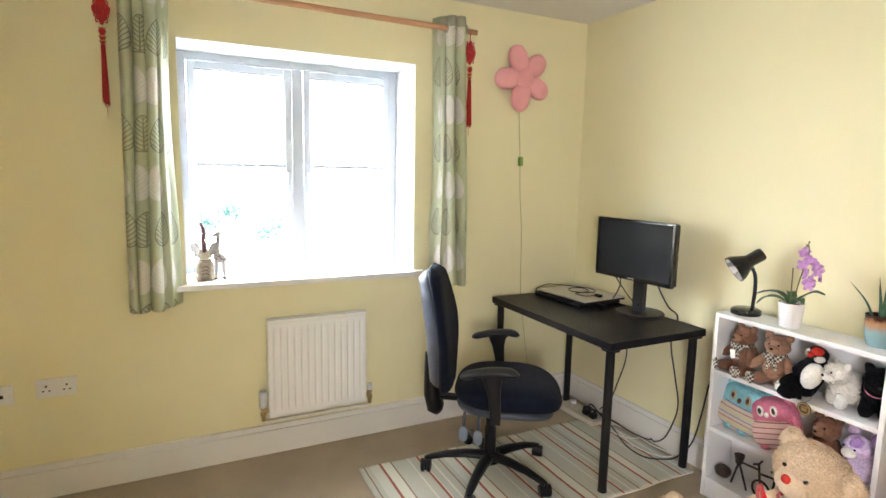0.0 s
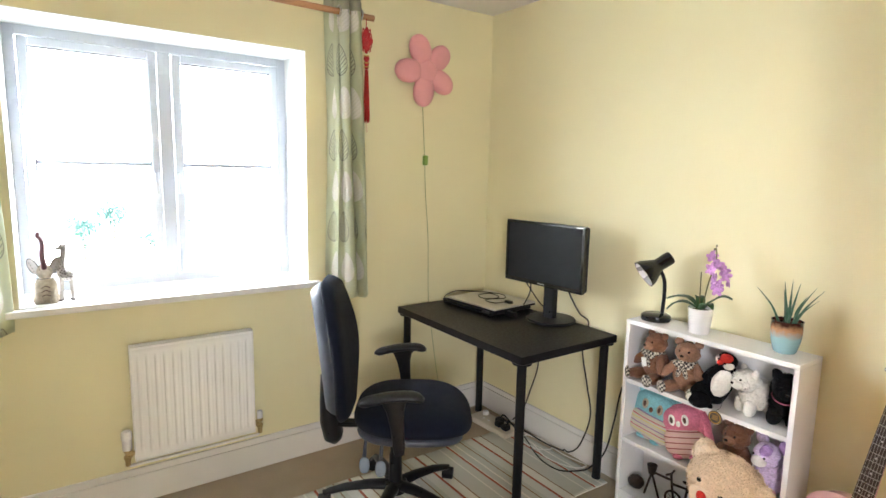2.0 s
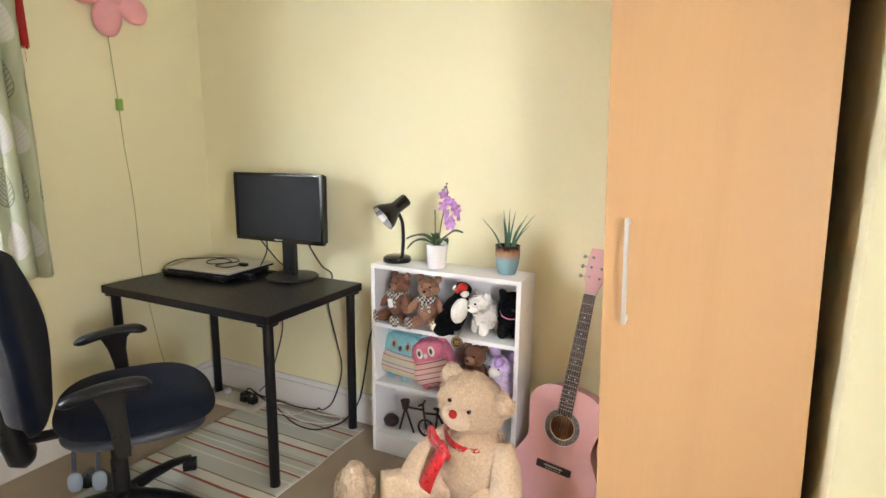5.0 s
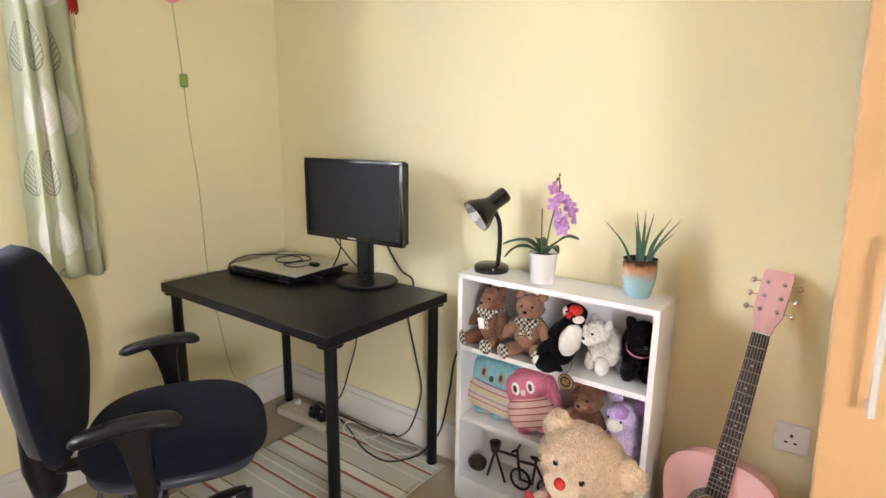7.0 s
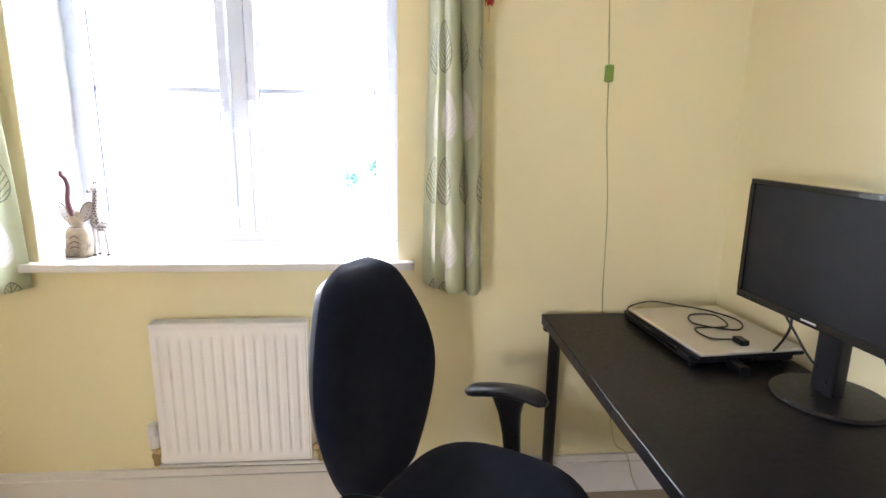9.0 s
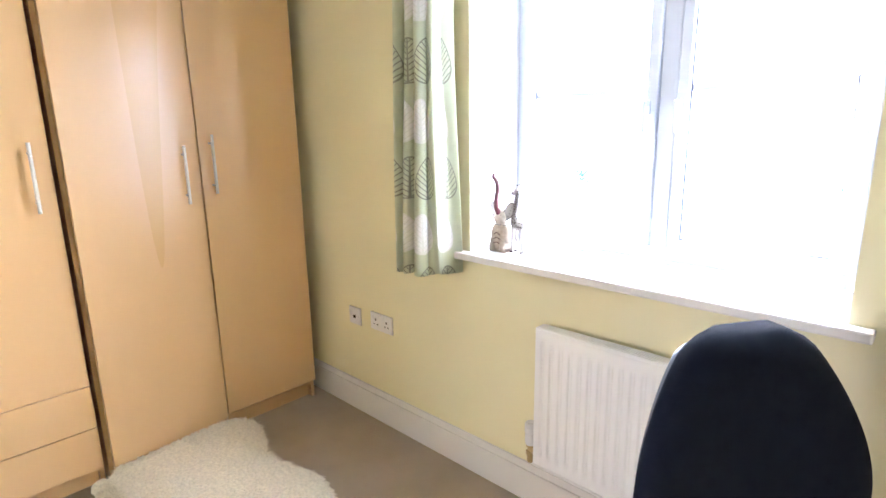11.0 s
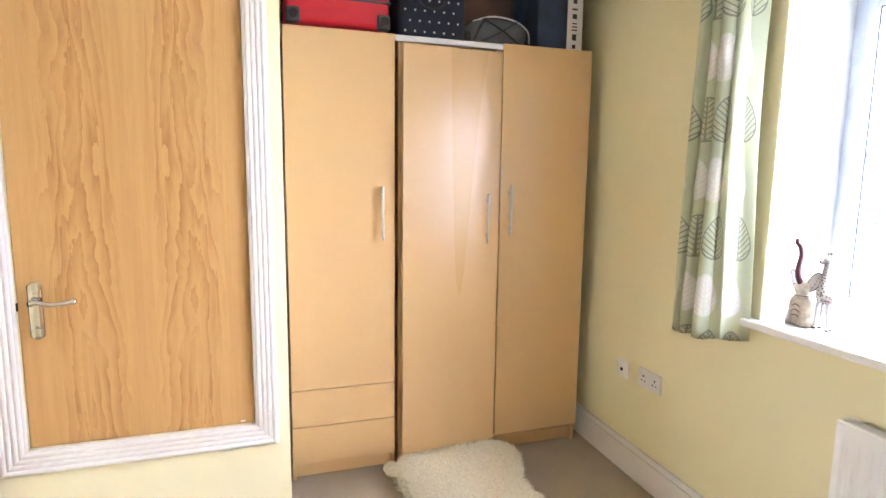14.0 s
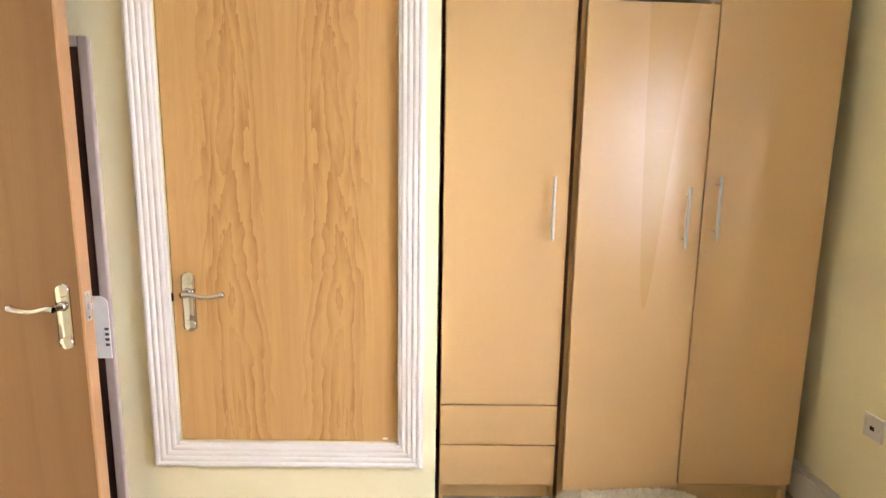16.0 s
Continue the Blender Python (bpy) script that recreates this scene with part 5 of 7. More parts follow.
def succulent():
    m = pose(2.578, 1.290, SZ)
    t = thing("spiky_plant", "spiky green succulent in a brown-to-blue glazed pot on the white bookcase", "potted plant", m=m, local=True)
    part("pot", lathe(BM(), [(0, 0), (0.032, 0), (0.036, 0.004), (0.046, 0.04), (0.050, 0.075), (0.049, 0.112), (0.051, 0.116), (0.048, 0.117), (0.045, 0.104), (0, 0.100)], 36), GLAZE, t, smooth=True, angle=40)
    part("compost", lathe(BM(), [(0, 0.103), (0.045, 0.1025)], 20), SOIL, t)
    rnd = random.Random(11)
    tips = [(0.0, 0.115, 0.218), (-0.01, 0.018, 0.255), (0.0, -0.004, 0.262), (0.01, -0.025, 0.252), (-0.02, -0.012, 0.225), (0.0, -0.078, 0.245), (0.015, -0.100, 0.240), (-0.01, -0.058, 0.215), (0.02, 0.03, 0.22), (-0.03, 0.0, 0.20), (0.0, -0.09, 0.205)]
    for x, y, z in tips:
        b0 = (rnd.uniform(-0.015, 0.015), y * 0.22 + rnd.uniform(-0.006, 0.006), 0.1)
        b = BM()
        p = smooth_path([b0, (x * 0.4, y * 0.5, 0.1 + (z - 0.1) * 0.5), (x, y, z)], 5)
        tube(b, p, [0.0062 * (1 - 0.92 * (i / (len(p) - 1)) ** 1.6) for i in range(len(p))], 8, flat=0.6)
        part("leaf", b, SPIKE, t, smooth=True)


succulent()


# ---- soft toys ----
def toy(name, label, loc, rz, s, category="soft toy", group="soft toys on the bookcase", lean=0.0, roll=0.0):
    m = pose(*loc, 0, 0, rz) @ pose(0, 0, 0, roll, lean, 0) @ Matrix.Diagonal((s, s, s, 1))
    return thing(name, label, category, m=m, local=True, group=group)


def small_bear(loc, rz, s, mat, muzzle, label, bow=True, tag=True):
    t = toy("teddy_bear", label, loc, rz, s)
    r, f = 0.006, 70
    part("body", blob(BM(), (0, 0, 0.075), (0.050, 0.052, 0.070), sub=4, rough=r, freq=f), mat, t, smooth=True)
    part("head", blob(BM(), (0.006, 0, 0.165), (0.042, 0.046, 0.042), sub=4, rough=r, freq=f, seed=2), mat, t, smooth=True)
    part("muzzle", blob(BM(), (0.046, 0, 0.157), (0.020, 0.022, 0.017), sub=3, rough=0.002), muzzle, t, smooth=True)
    part("nose", blob(BM(), (0.066, 0, 0.163), (0.004, 0.007, 0.005), sub=2), EYE, t, smooth=True)
    for sy in (-1, 1):
        part("ear", blob(BM(), (0.0, sy * 0.038, 0.203), (0.011, 0.018, 0.017), sub=3, rough=0.003), mat, t, smooth=True)
        part("eye", blob(BM(), (0.043, sy * 0.017, 0.176), 0.0045, sub=2), EYE, t, smooth=True)
        part("arm", blob(BM(), (0, 0, 0), (0.020, 0.018, 0.045), pose(0.026, sy * 0.056, 0.092, sy * 28, -32, 0), 3, rough=r, freq=f), mat, t, smooth=True)
        part("leg", blob(BM(), (0, 0, 0), (0.052, 0.024, 0.025), pose(0.048, sy * 0.040, 0.027, 0, 0, sy * 22), 3, rough=r, freq=f), mat, t, smooth=True)
        part("foot_pad", blob(BM(), (0, 0, 0), (0.008, 0.023, 0.026), pose(0.096, sy * 0.059, 0.032, 0, 0, sy * 22), 3), TARTAN, t, "tartan foot pad", smooth=True)
    if bow:
        b = BM()
        lathe(b, [(0.034, -0.008), (0.040, 0), (0.034, 0.008)], 20, pose(0.003, 0, 0.127))
        for sy in (-1, 1):
            blob(b, (0, 0, 0), (0.006, 0.022, 0.014), pose(0.046, sy * 0.020, 0.122, sy * 20, 0, 0), 3)
            blob(b, (0, 0, 0), (0.004, 0.010, 0.026), pose(0.052, sy * 0.012, 0.094, sy * 15, 0, 0), 3)
        part("scarf", b, TARTAN, t, "tartan neck scarf", smooth=True)
    if tag:
        part("tag", box(BM(), 0, 0.0012, -0.014, 0.014, -0.018, 0.018, m=pose(0.066, 0.004, 0.092, 12, 0, 0)), PAPER, t)
    return t


small_bear((2.545, 1.765, 0.612), 165, 1.02, FUR_BROWN, FUR_TAN, "brown teddy bear with tartan scarf and white tag on top shelf")
small_bear((2.545, 1.625, 0.612), 190, 1.02, FUR_TAN, FUR_TAN, "tan teddy bear with tartan scarf and foot pads on top shelf", tag=False)
small_bear((2.550, 1.405, 0.340), 172, 1.05, FUR_BROWN, FUR_TAN, "plain brown bear without scarf on the middle shelf", bow=False, tag=False)


def puffin():
    t = toy("puffin_toy", "black and white puffin toy with red crest slumped on top shelf", (2.540, 1.520, 0.612), 172, 1.0, roll=-20)
    part("body", tube(BM(), smooth_path([(-0.012, -0.012, 0.004), (-0.014, -0.010, 0.06), (-0.012, -0.004, 0.12), (0.0, 0.0, 0.178)], 6), [0.044 + 0.012 * math.sin(3.0 * i / 18) - 0.016 * (i / 18) ** 2 for i in range(19)], 20), FUR_BLACK, t, "black back", smooth=True)
    part("belly", blob(BM(), (0.022, 0.022, 0.112), (0.036, 0.034, 0.058), pose(0, 0, 0), 4, rough=0.002), FUR_WHITE, t, "white belly", smooth=True)
    part("head", blob(BM(), (0.006, -0.004, 0.196), (0.036, 0.037, 0.030), sub=4, rough=0.002), FUR_BLACK, t, smooth=True)
    for sy in (-1, 1):
        part("cheek", blob(BM(), (0.018, sy * 0.020 - 0.004, 0.192), (0.024, 0.018, 0.018), sub=3), FUR_WHITE, t, "white cheek", smooth=True)
        part("eye", blob(BM(), (0.041, sy * 0.016 - 0.004, 0.200), 0.0035, sub=2), EYE, t, smooth=True)
    part("crest", blob(BM(), (0.022, 0.000, 0.212), (0.026, 0.022, 0.016), sub=3), FUR_RED, t, "red crest", smooth=True)
    part("beak", blob(BM(), (0.050, -0.002, 0.200), (0.016, 0.009, 0.011), sub=3), FUR_RED, t, smooth=True)
    part("wing", blob(BM(), (0, 0, 0), (0.022, 0.012, 0.062), pose(0.006, -0.052, 0.085, -14), 3, rough=0.002), FUR_BLACK, t, smooth=True)


puffin()


# Lower black flipper of the slumped puffin, modelled as a whale-like shape beside it.
def puffin_flipper():
    t = toy("orca_toy", "black and white lower part of the puffin toy at the shelf's edge", (2.500, 1.515, 0.612), 150, 1.0)
    p = smooth_path([(-0.06, -0.05, 0.052), (-0.02, -0.02, 0.048), (0.03, 0.0, 0.040), (0.055, 0.035, 0.034)], 6)
    part("body", tube(BM(), p, [0.012 + 0.030 * math.sin(math.pi * min(1, (i + 3) / (len(p) + 2))) for i in range(len(p))], 16), FUR_BLACK, t, smooth=True)
    part("head", blob(BM(), (0.046, 0.035, 0.034), (0.040, 0.040, 0.032), sub=3, rough=0.003), FUR_BLACK, t, smooth=True)
    part("white_patch", blob(BM(), (0.074, 0.020, 0.040), (0.014, 0.018, 0.015), sub=3), FUR_WHITE, t, "white patch", smooth=True)
    part("fin", blob(BM(), (0, 0, 0), (0.020, 0.008, 0.034), pose(-0.006, -0.008, 0.085, 20, -20), 3), FUR_BLACK, t, smooth=True)
    for sy in (-1, 1):
        part("flipper", blob(BM(), (0, 0, 0), (0.018, 0.034, 0.006), pose(0.02, sy * 0.040, 0.020, sy * -12), 2), FUR_BLACK, t, smooth=True)


puffin_flipper()


def dog(loc, rz, s, mat, label, shaggy):
    t = toy("toy_dog", label, loc, rz, s)
    r = 0.007
    part("body", blob(BM(), (-0.012, 0, 0.090), (0.072, 0.056, 0.070), sub=5, rough=r, freq=42), mat, t, smooth=True)
    part("head", blob(BM(), (0.046, 0.006, 0.152), (0.048, 0.054, 0.048), sub=5, rough=r, freq=45, seed=3), mat, t, smooth=True)
    part("muzzle", blob(BM(), (0.086, 0.008, 0.138), (0.026, 0.030, 0.022), sub=4, rough=r * 0.6, freq=55), mat, t, smooth=True)
    part("nose", blob(BM(), (0.111, 0.008, 0.144), (0.005, 0.008, 0.006), sub=2), EYE, t, smooth=True)
    for sy in (-1, 1):
        part("ear", blob(BM(), (0, 0, 0), (0.013, 0.018, 0.024), pose(0.034, sy * 0.038 + 0.006, 0.190, sy * -24), 3, rough=0.004), mat, t, smooth=True)
        part("eye", blob(BM(), (0.086, sy * 0.020 + 0.006, 0.162), 0.005, sub=2), EYE, t, smooth=True)
        for x in (0.036, -0.058):
            part("leg", blob(BM(), (x, sy * 0.030, 0.036), (0.026, 0.025, 0.040), sub=4, rough=r * 0.7, freq=50), mat, t, smooth=True)
    part("tail", blob(BM(), (0, 0, 0), (0.014, 0.014, 0.034), pose(-0.086, 0, 0.125, 0, -30), 3, rough=r), mat, t, smooth=True)
    # loose tufts of the coat
    rnd, verts, faces = random.Random(int(loc[1] * 1000)), [], []
    for c, rr in (((-0.012, 0, 0.090), (0.072, 0.056, 0.070)), ((0.046, 0.006, 0.152), (0.048, 0.054, 0.048))):
        for _ in range(1500):
            d = Vector((rnd.gauss(0, 1), rnd.gauss(0, 1), rnd.gauss(0, 1))).normalized()
            q = Vector(c) + Vector((d.x * rr[0], d.y * rr[1], d.z * rr[2]))
            side = d.orthogonal().normalized() * 0.0016
            tip = q + d * rnd.uniform(0.006, 0.013) + Vector((rnd.uniform(-4, 4), rnd.uniform(-4, 4), rnd.uniform(-9, 1))) * 0.001
            i = len(verts)
            verts.extend([tuple(q - side), tuple(q + side), tuple(tip)])
            faces.append((i, i + 1, i + 2))
    me = bpy.data.meshes.new("coat")
    me.from_pydata(verts, [], faces)
    me.materials.append(mat)
    coat = new("coat", me)
    coat.parent = t
    coat.matrix_parent_inverse = INV.get(t.name, IDENT)
    tagged(coat, "", "", "", "stuff")
    return t


dog((2.570, 1.372, 0.612), 150, 0.86, FUR_WHITE, "white shaggy toy dog standing on the top shelf", True)
bd = dog((2.585, 1.272, 0.612), 200, 0.96, FUR_BLACK, "black shaggy toy dog with a pink collar on the top shelf", True)
part("collar", lathe(BM(), [(0.042, -0.003), (0.045, 0), (0.042, 0.003)], 20, pose(0.035, 0, 0.118, 0, 35)), FUR_HOTPINK, bd, "pink collar")


def cushion_toy(name, label, loc, rz, lean, face, back, stripe, k):
    m = pose(*loc, 0, 0, rz) @ pose(0, 0, 0, lean, -8, 0)
    t = thing(name, label, "soft toy", m=m, local=True, group="soft toys on the bookcase")
    hood = FUR_BLUE if back is FUR_BLUE else FUR_HOTPINK
    part("back", blob(BM(), (-0.012, 0, 0.110), (0.045, 0.090 * k, 0.108), sub=4, square=0.72, rough=0.002, freq=40), hood, t, smooth=True)
    part("face", blob(BM(), (0.004, 0, 0.155), (0.044, 0.074 * k, 0.055), sub=4, square=0.78, rough=0.002, freq=40), face, t, "plain plush head", smooth=True)
    part("tummy", blob(BM(), (0.008, 0, 0.066), (0.044, 0.082 * k, 0.062), sub=4, square=0.7, rough=0.002, freq=40), stripe, t, "striped tummy", smooth=True)
    for sy in (-1, 1):
        part("eye_patch", lathe(BM(), [(0, 0.004), (0.015, 0.003), (0.018, 0)], 20, pose(0.0465, sy * 0.026 * k, 0.158, 0, 90) @ Matrix.Diagonal((1.25, 0.85, 1, 1))), CREAM_PAINT if back is FUR_BLUE else FUR_WHITE, t, smooth=True)
        part("eye", blob(BM(), (0.051, sy * 0.026 * k, 0.158), (0.004, 0.007, 0.013), sub=2), DARK_WOOD, t, smooth=True)
        part("ear", blob(BM(), (0, 0, 0), (0.014, 0.024, 0.026), pose(-0.004, sy * 0.066 * k, 0.204, sy * -38), 3), hood, t, smooth=True)
        part("foot", blob(BM(), (0.022, sy * 0.035, 0.014), (0.030, 0.024, 0.014), sub=3), face, t, smooth=True)
        part("wing", blob(BM(), (0, 0, 0), (0.020, 0.013, 0.044), pose(0.008, sy * 0.090 * k, 0.100, sy * 10), 3), hood if sy < 0 or back is not FUR_BLUE else FUR_BROWN, t, smooth=True)
    part("beak", blob(BM(), (0.053, 0, 0.144), (0.007, 0.009, 0.012), sub=2), DARK_WOOD if back is FUR_BLUE else FUR_WHITE, t, smooth=True)


cushion_toy("owl_cushion", "pale blue owl cushion toy with striped tummy on middle shelf", (2.548, 1.762, 0.342), 178, -4, FUR_BLUE, FUR_BLUE, STRIPE_BLUE, 1.38)
cushion_toy("owl_cushion", "pink owl cushion toy with striped tummy leaning on middle shelf", (2.535, 1.572, 0.346), 184, 19, FUR_HOTPINK, FUR_HOTPINK, STRIPE_PINK, 1.08)


def unicorn():
    t = toy("lilac_toy", "lilac and white soft toy with purple patches on the middle shelf", (2.56, 1.285, 0.340), 165, 1.0)
    part("body", blob(BM(), (0, 0, 0.07), (0.050, 0.052, 0.070), sub=4, rough=0.006), FUR_LILAC, t, smooth=True)
    part("head", blob(BM(), (0.02, 0, 0.150), (0.045, 0.048, 0.044), sub=4, rough=0.005), FUR_LILAC, t, smooth=True)
    part("muzzle", blob(BM(), (0.062, 0, 0.136), (0.026, 0.026, 0.020), sub=3), FUR_WHITE, t, smooth=True)
    part("forelock", blob(BM(), (0.045, 0.010, 0.176), (0.022, 0.020, 0.022), sub=3, rough=0.006), FUR_PURPLE, t, smooth=True)
    for sy in (-1, 1):
        part("ear", blob(BM(), (0, 0, 0), (0.014, 0.026, 0.030), pose(-0.005, sy * 0.048, 0.195, sy * -25), 3), FUR_LILAC if sy < 0 else FUR_PURPLE, t, smooth=True)
        part("leg", blob(BM(), (0.052, sy * 0.034, 0.022), (0.040, 0.020, 0.021), sub=3, rough=0.004), FUR_PINK, t, smooth=True)
        part("eye", blob(BM(), (0.066, sy * 0.022, 0.156), 0.004, sub=2), EYE, t, smooth=True)


unicorn()

badge = thing("round_tag", "round black and gold paper tag hanging over the shelf's edge", "tag", (2.455, 1.450, 0.585))
part("disc", lathe(BM(), [(0, 0), (0.026, 0), (0.026, 0.002), (0, 0.002)], 30, pose(2.462, 1.452, 0.590, 0, -90)), INK, badge)
part("ring", lathe(BM(), [(0.019, 0), (0.023, 0.0006), (0.019, 0.001)], 30, pose(2.4595, 1.452, 0.590, 0, -90)), GOLD, badge)
b = BM()
for k in range(3):
    box(b, 2.4588, 2.4595, 1.441, 1.463, 0.582 + k * 0.007, 0.585 + k * 0.007)
part("bars", b, GOLD, badge)
part("string", tube(BM(), smooth_path([(2.461, 1.452, 0.612), (2.468, 1.452, 0.618), (2.50, 1.455, 0.619), (2.52, 1.458, 0.65)], 4), 0.0008, 5), INK, badge)


def bicycle():
    t = thing("bicycle_ornament", "small dark iron bicycle ornament on the bottom shelf", "ornament", (2.53, 1.68, 0.095))
    b = BM()
    def ring(bm, c, r, w):
        tube(bm, [(c[0], c[1] + r * math.cos(a), c[2] + r * math.sin(a)) for a in [2 * math.pi * k / 28 for k in range(29)]], w, 6, cap=False)
        for k in range(10):
            a = 2 * math.pi * k / 10
            tube(bm, [c, (c[0], c[1] + r * math.cos(a), c[2] + r * math.sin(a))], 0.0012, 4)
    for y in (1.628, 1.52):
        w = BM()
        ring(w, (2.53, y, 0.137), 0.038, 0.0050)
        part("wheel", w, DARK_IRON, t, smooth=True)
    b = BM()
    for p, q in (((2.53, 1.628, 0.137), (2.53, 1.64, 0.205)), ((2.53, 1.64, 0.205), (2.53, 1.57, 0.215)), ((2.53, 1.57, 0.215), (2.53, 1.52, 0.137)), ((2.53, 1.628, 0.137), (2.53, 1.58, 0.137)), ((2.53, 1.58, 0.137), (2.53, 1.57, 0.235)), ((2.53, 1.64, 0.205), (2.53, 1.645, 0.245))):
        tube(b, [p, q], 0.0050, 7)
    part("frame", b, DARK_IRON, t, smooth=True)
    part("saddle", blob(BM(), (2.53, 1.572, 0.240), (0.012, 0.022, 0.006), sub=2), DARK_IRON, t, smooth=True)
    b = BM()
    tube(b, [(2.50, 1.650, 0.250), (2.53, 1.645, 0.247), (2.56, 1.650, 0.250)], 0.0048, 6)
    part("handlebar", b, DARK_IRON, t, smooth=True)
    c = BM()
    lathe(c, [(0, 0), (0.014, 0), (0.022, 0.040), (0.019, 0.040), (0.012, 0.004), (0, 0.004)], 18, pose(2.53, 1.735, 0.205))
    part("basket", c, DARK_IRON, t, smooth=True, angle=40)
    c = BM()
    tube(c, [(2.53, 1.735, 0.21), (2.53, 1.765, 0.098)], 0.0048, 6)
    tube(c, [(2.53, 1.735, 0.21), (2.53, 1.69, 0.098)], 0.0048, 6)
    tube(c, [(2.53, 1.72, 0.215), (2.53, 1.645, 0.22)], 0.0048, 6)
    part("stand", c, DARK_IRON, t, smooth=True)
    s = thing("dark_ball", "small dark brown round ornament on the bottom shelf", "ornament", (2.54, 1.815, 0.095))
    part("ball", blob(BM(), (2.54, 1.815, 0.125), (0.032, 0.036, 0.030), sub=4, rough=0.003, freq=90), DARK_IRON, s, smooth=True)


bicycle()


# ---- big teddy bear sitting on the floor ----
def big_bear():
    t = thing("big_teddy_bear", "large curly beige teddy bear with red satin ribbon, sitting on carpet", "teddy bear", (2.30, 1.33, 0))
    r, f = 0.013, 34
    H = Vector((2.345, 1.330, 0.405))
    tilt = pose(*H, 0, 0, 0) @ pose(0, 0, 0, 16, 0, 0) @ pose(0, 0, 0, 0, 0, 172) @ Matrix.Diagonal((0.94, 0.94, 0.94, 1))
    part("head", blob(BM(), (0, 0, 0), (0.122, 0.140, 0.122), tilt, 5, rough=r, freq=f), FUR_BEIGE, t, "curly head", smooth=True)
    part("muzzle", blob(BM(), (0.100, 0, -0.022), (0.052, 0.066, 0.048), tilt, 4, rough=0.006, freq=60), FUR_MUZZLE, t, smooth=True)
    part("nose", blob(BM(), (0.148, 0, 0.008), (0.012, 0.017, 0.017), tilt, 3, square=0.85), FUR_RED, t, "red fabric nose", smooth=True)
    for sy in (-1, 1):
        part("eye", blob(BM(), (0.112, sy * 0.046, 0.032), 0.0095, tilt, 3), EYE, t, smooth=True)
        e = BM()
        blob(e, (-0.004, sy * 0.122, 0.064), (0.030, 0.049, 0.047), tilt, 4, rough=0.010, freq=50)
        part("ear", e, FUR_BEIGE, t, smooth=True)
        part("inner_ear", blob(BM(), (0.018, sy * 0.126, 0.062), (0.014, 0.030, 0.030), tilt, 3, rough=0.004), FUR_MUZZLE, t, smooth=True)
    part("body", blob(BM(), (2.325, 1.300, 0.165), (0.130, 0.145, 0.170), IDENT, 5, rough=r, freq=f, seed=4), FUR_BEIGE, t, "curly body", smooth=True)
    # arms hang at the sides
    a = BM()
    p = smooth_path([(2.325, 1.41, 0.27), (2.26, 1.475, 0.20), (2.20, 1.505, 0.125), (2.17, 1.51, 0.08)], 5)
    tube(a, p, [0.045 + 0.012 * math.sin(2.6 * i / (len(p) - 1)) for i in range(len(p))], 20)
    blob(a, (2.165, 1.512, 0.072), (0.058, 0.055, 0.060), sub=4, rough=0.009, freq=f)
    part("arm", a, FUR_BEIGE, t, smooth=True)
    a = BM()
    p = smooth_path([(2.32, 1.195, 0.27), (2.25, 1.150, 0.20), (2.20, 1.140, 0.12), (2.17, 1.140, 0.075)], 5)
    tube(a, p, [0.047 + 0.012 * math.sin(2.6 * i / (len(p) - 1)) for i in range(len(p))], 20)
    blob(a, (2.165, 1.14, 0.068), (0.058, 0.055, 0.058), sub=4, rough=0.009, freq=f)
    part("arm", a, FUR_BEIGE, t, smooth=True)
    # legs stretched out
    for q0, q1, ft in (((2.27, 1.40, 0.085), (2.12, 1.60, 0.090), (2.055, 1.675, 0.118)), ((2.24, 1.20, 0.085), (2.02, 1.17, 0.080), (1.93, 1.16, 0.095))):
        a = BM()
        p = smooth_path([q0, tuple((u + v) / 2 for u, v in zip(q0, q1)), q1], 8)
        tube(a, p, [0.078 - 0.010 * i / (len(p) - 1) for i in range(len(p))], 24)
        part("leg", a, FUR_BEIGE, t, smooth=True)
        d = (Vector(q1) - Vector(q0)).normalized()
        m = Matrix.Translation(ft) @ frame_to(d).to_4x4()
        part("foot", blob(BM(), (0, 0, 0), (0.082, 0.094, 0.048), m, 4, rough=0.011, freq=f), FUR_BEIGE, t, smooth=True)
        part("sole", blob(BM(), (0, 0, 0.038), (0.058, 0.068, 0.014), m, 4, rough=0.004, freq=60), FUR_MUZZLE, t, smooth=True)
    rnd = random.Random(31)
    verts, faces = [], []

    def curls(c, r3, mt, count):
        for _ in range(count):
            d = Vector((rnd.gauss(0, 1), rnd.gauss(0, 1), rnd.gauss(0, 1))).normalized()
            p = Vector((d.x * r3[0], d.y * r3[1], d.z * r3[2]))
            p += d * (0.013 * noise.noise(p * 34) + 0.001)
            nrm = Vector((d.x / r3[0], d.y / r3[1], d.z / r3[2])).normalized()
            side = nrm.orthogonal().normalized()
            side = Matrix.Rotation(rnd.random() * 6.28, 3, nrm) @ side
            wd = nrm.cross(side) * 0.0013
            q, i, prev = p + Vector(c), len(verts), None
            ln = rnd.uniform(0.004, 0.007)
            for k, (u, h) in enumerate(((0, 0), (0.5, 0.65), (1.2, 0.8), (1.5, 0.2))):
                o = q + side * ln * u + nrm * ln * h
                verts.extend([tuple(mt @ (o - wd)), tuple(mt @ (o + wd))])
            for k in range(3):
                a = i + 2 * k
                faces.append((a, a + 1, a + 3, a + 2))
    curls((0, 0, 0), (0.122, 0.140, 0.122), tilt, 6500)
    for sy in (-1, 1):
        curls((-0.004, sy * 0.122, 0.064), (0.030, 0.049, 0.047), tilt, 1100)
    curls((2.325, 1.300, 0.165), (0.130, 0.145, 0.170), IDENT, 6000)
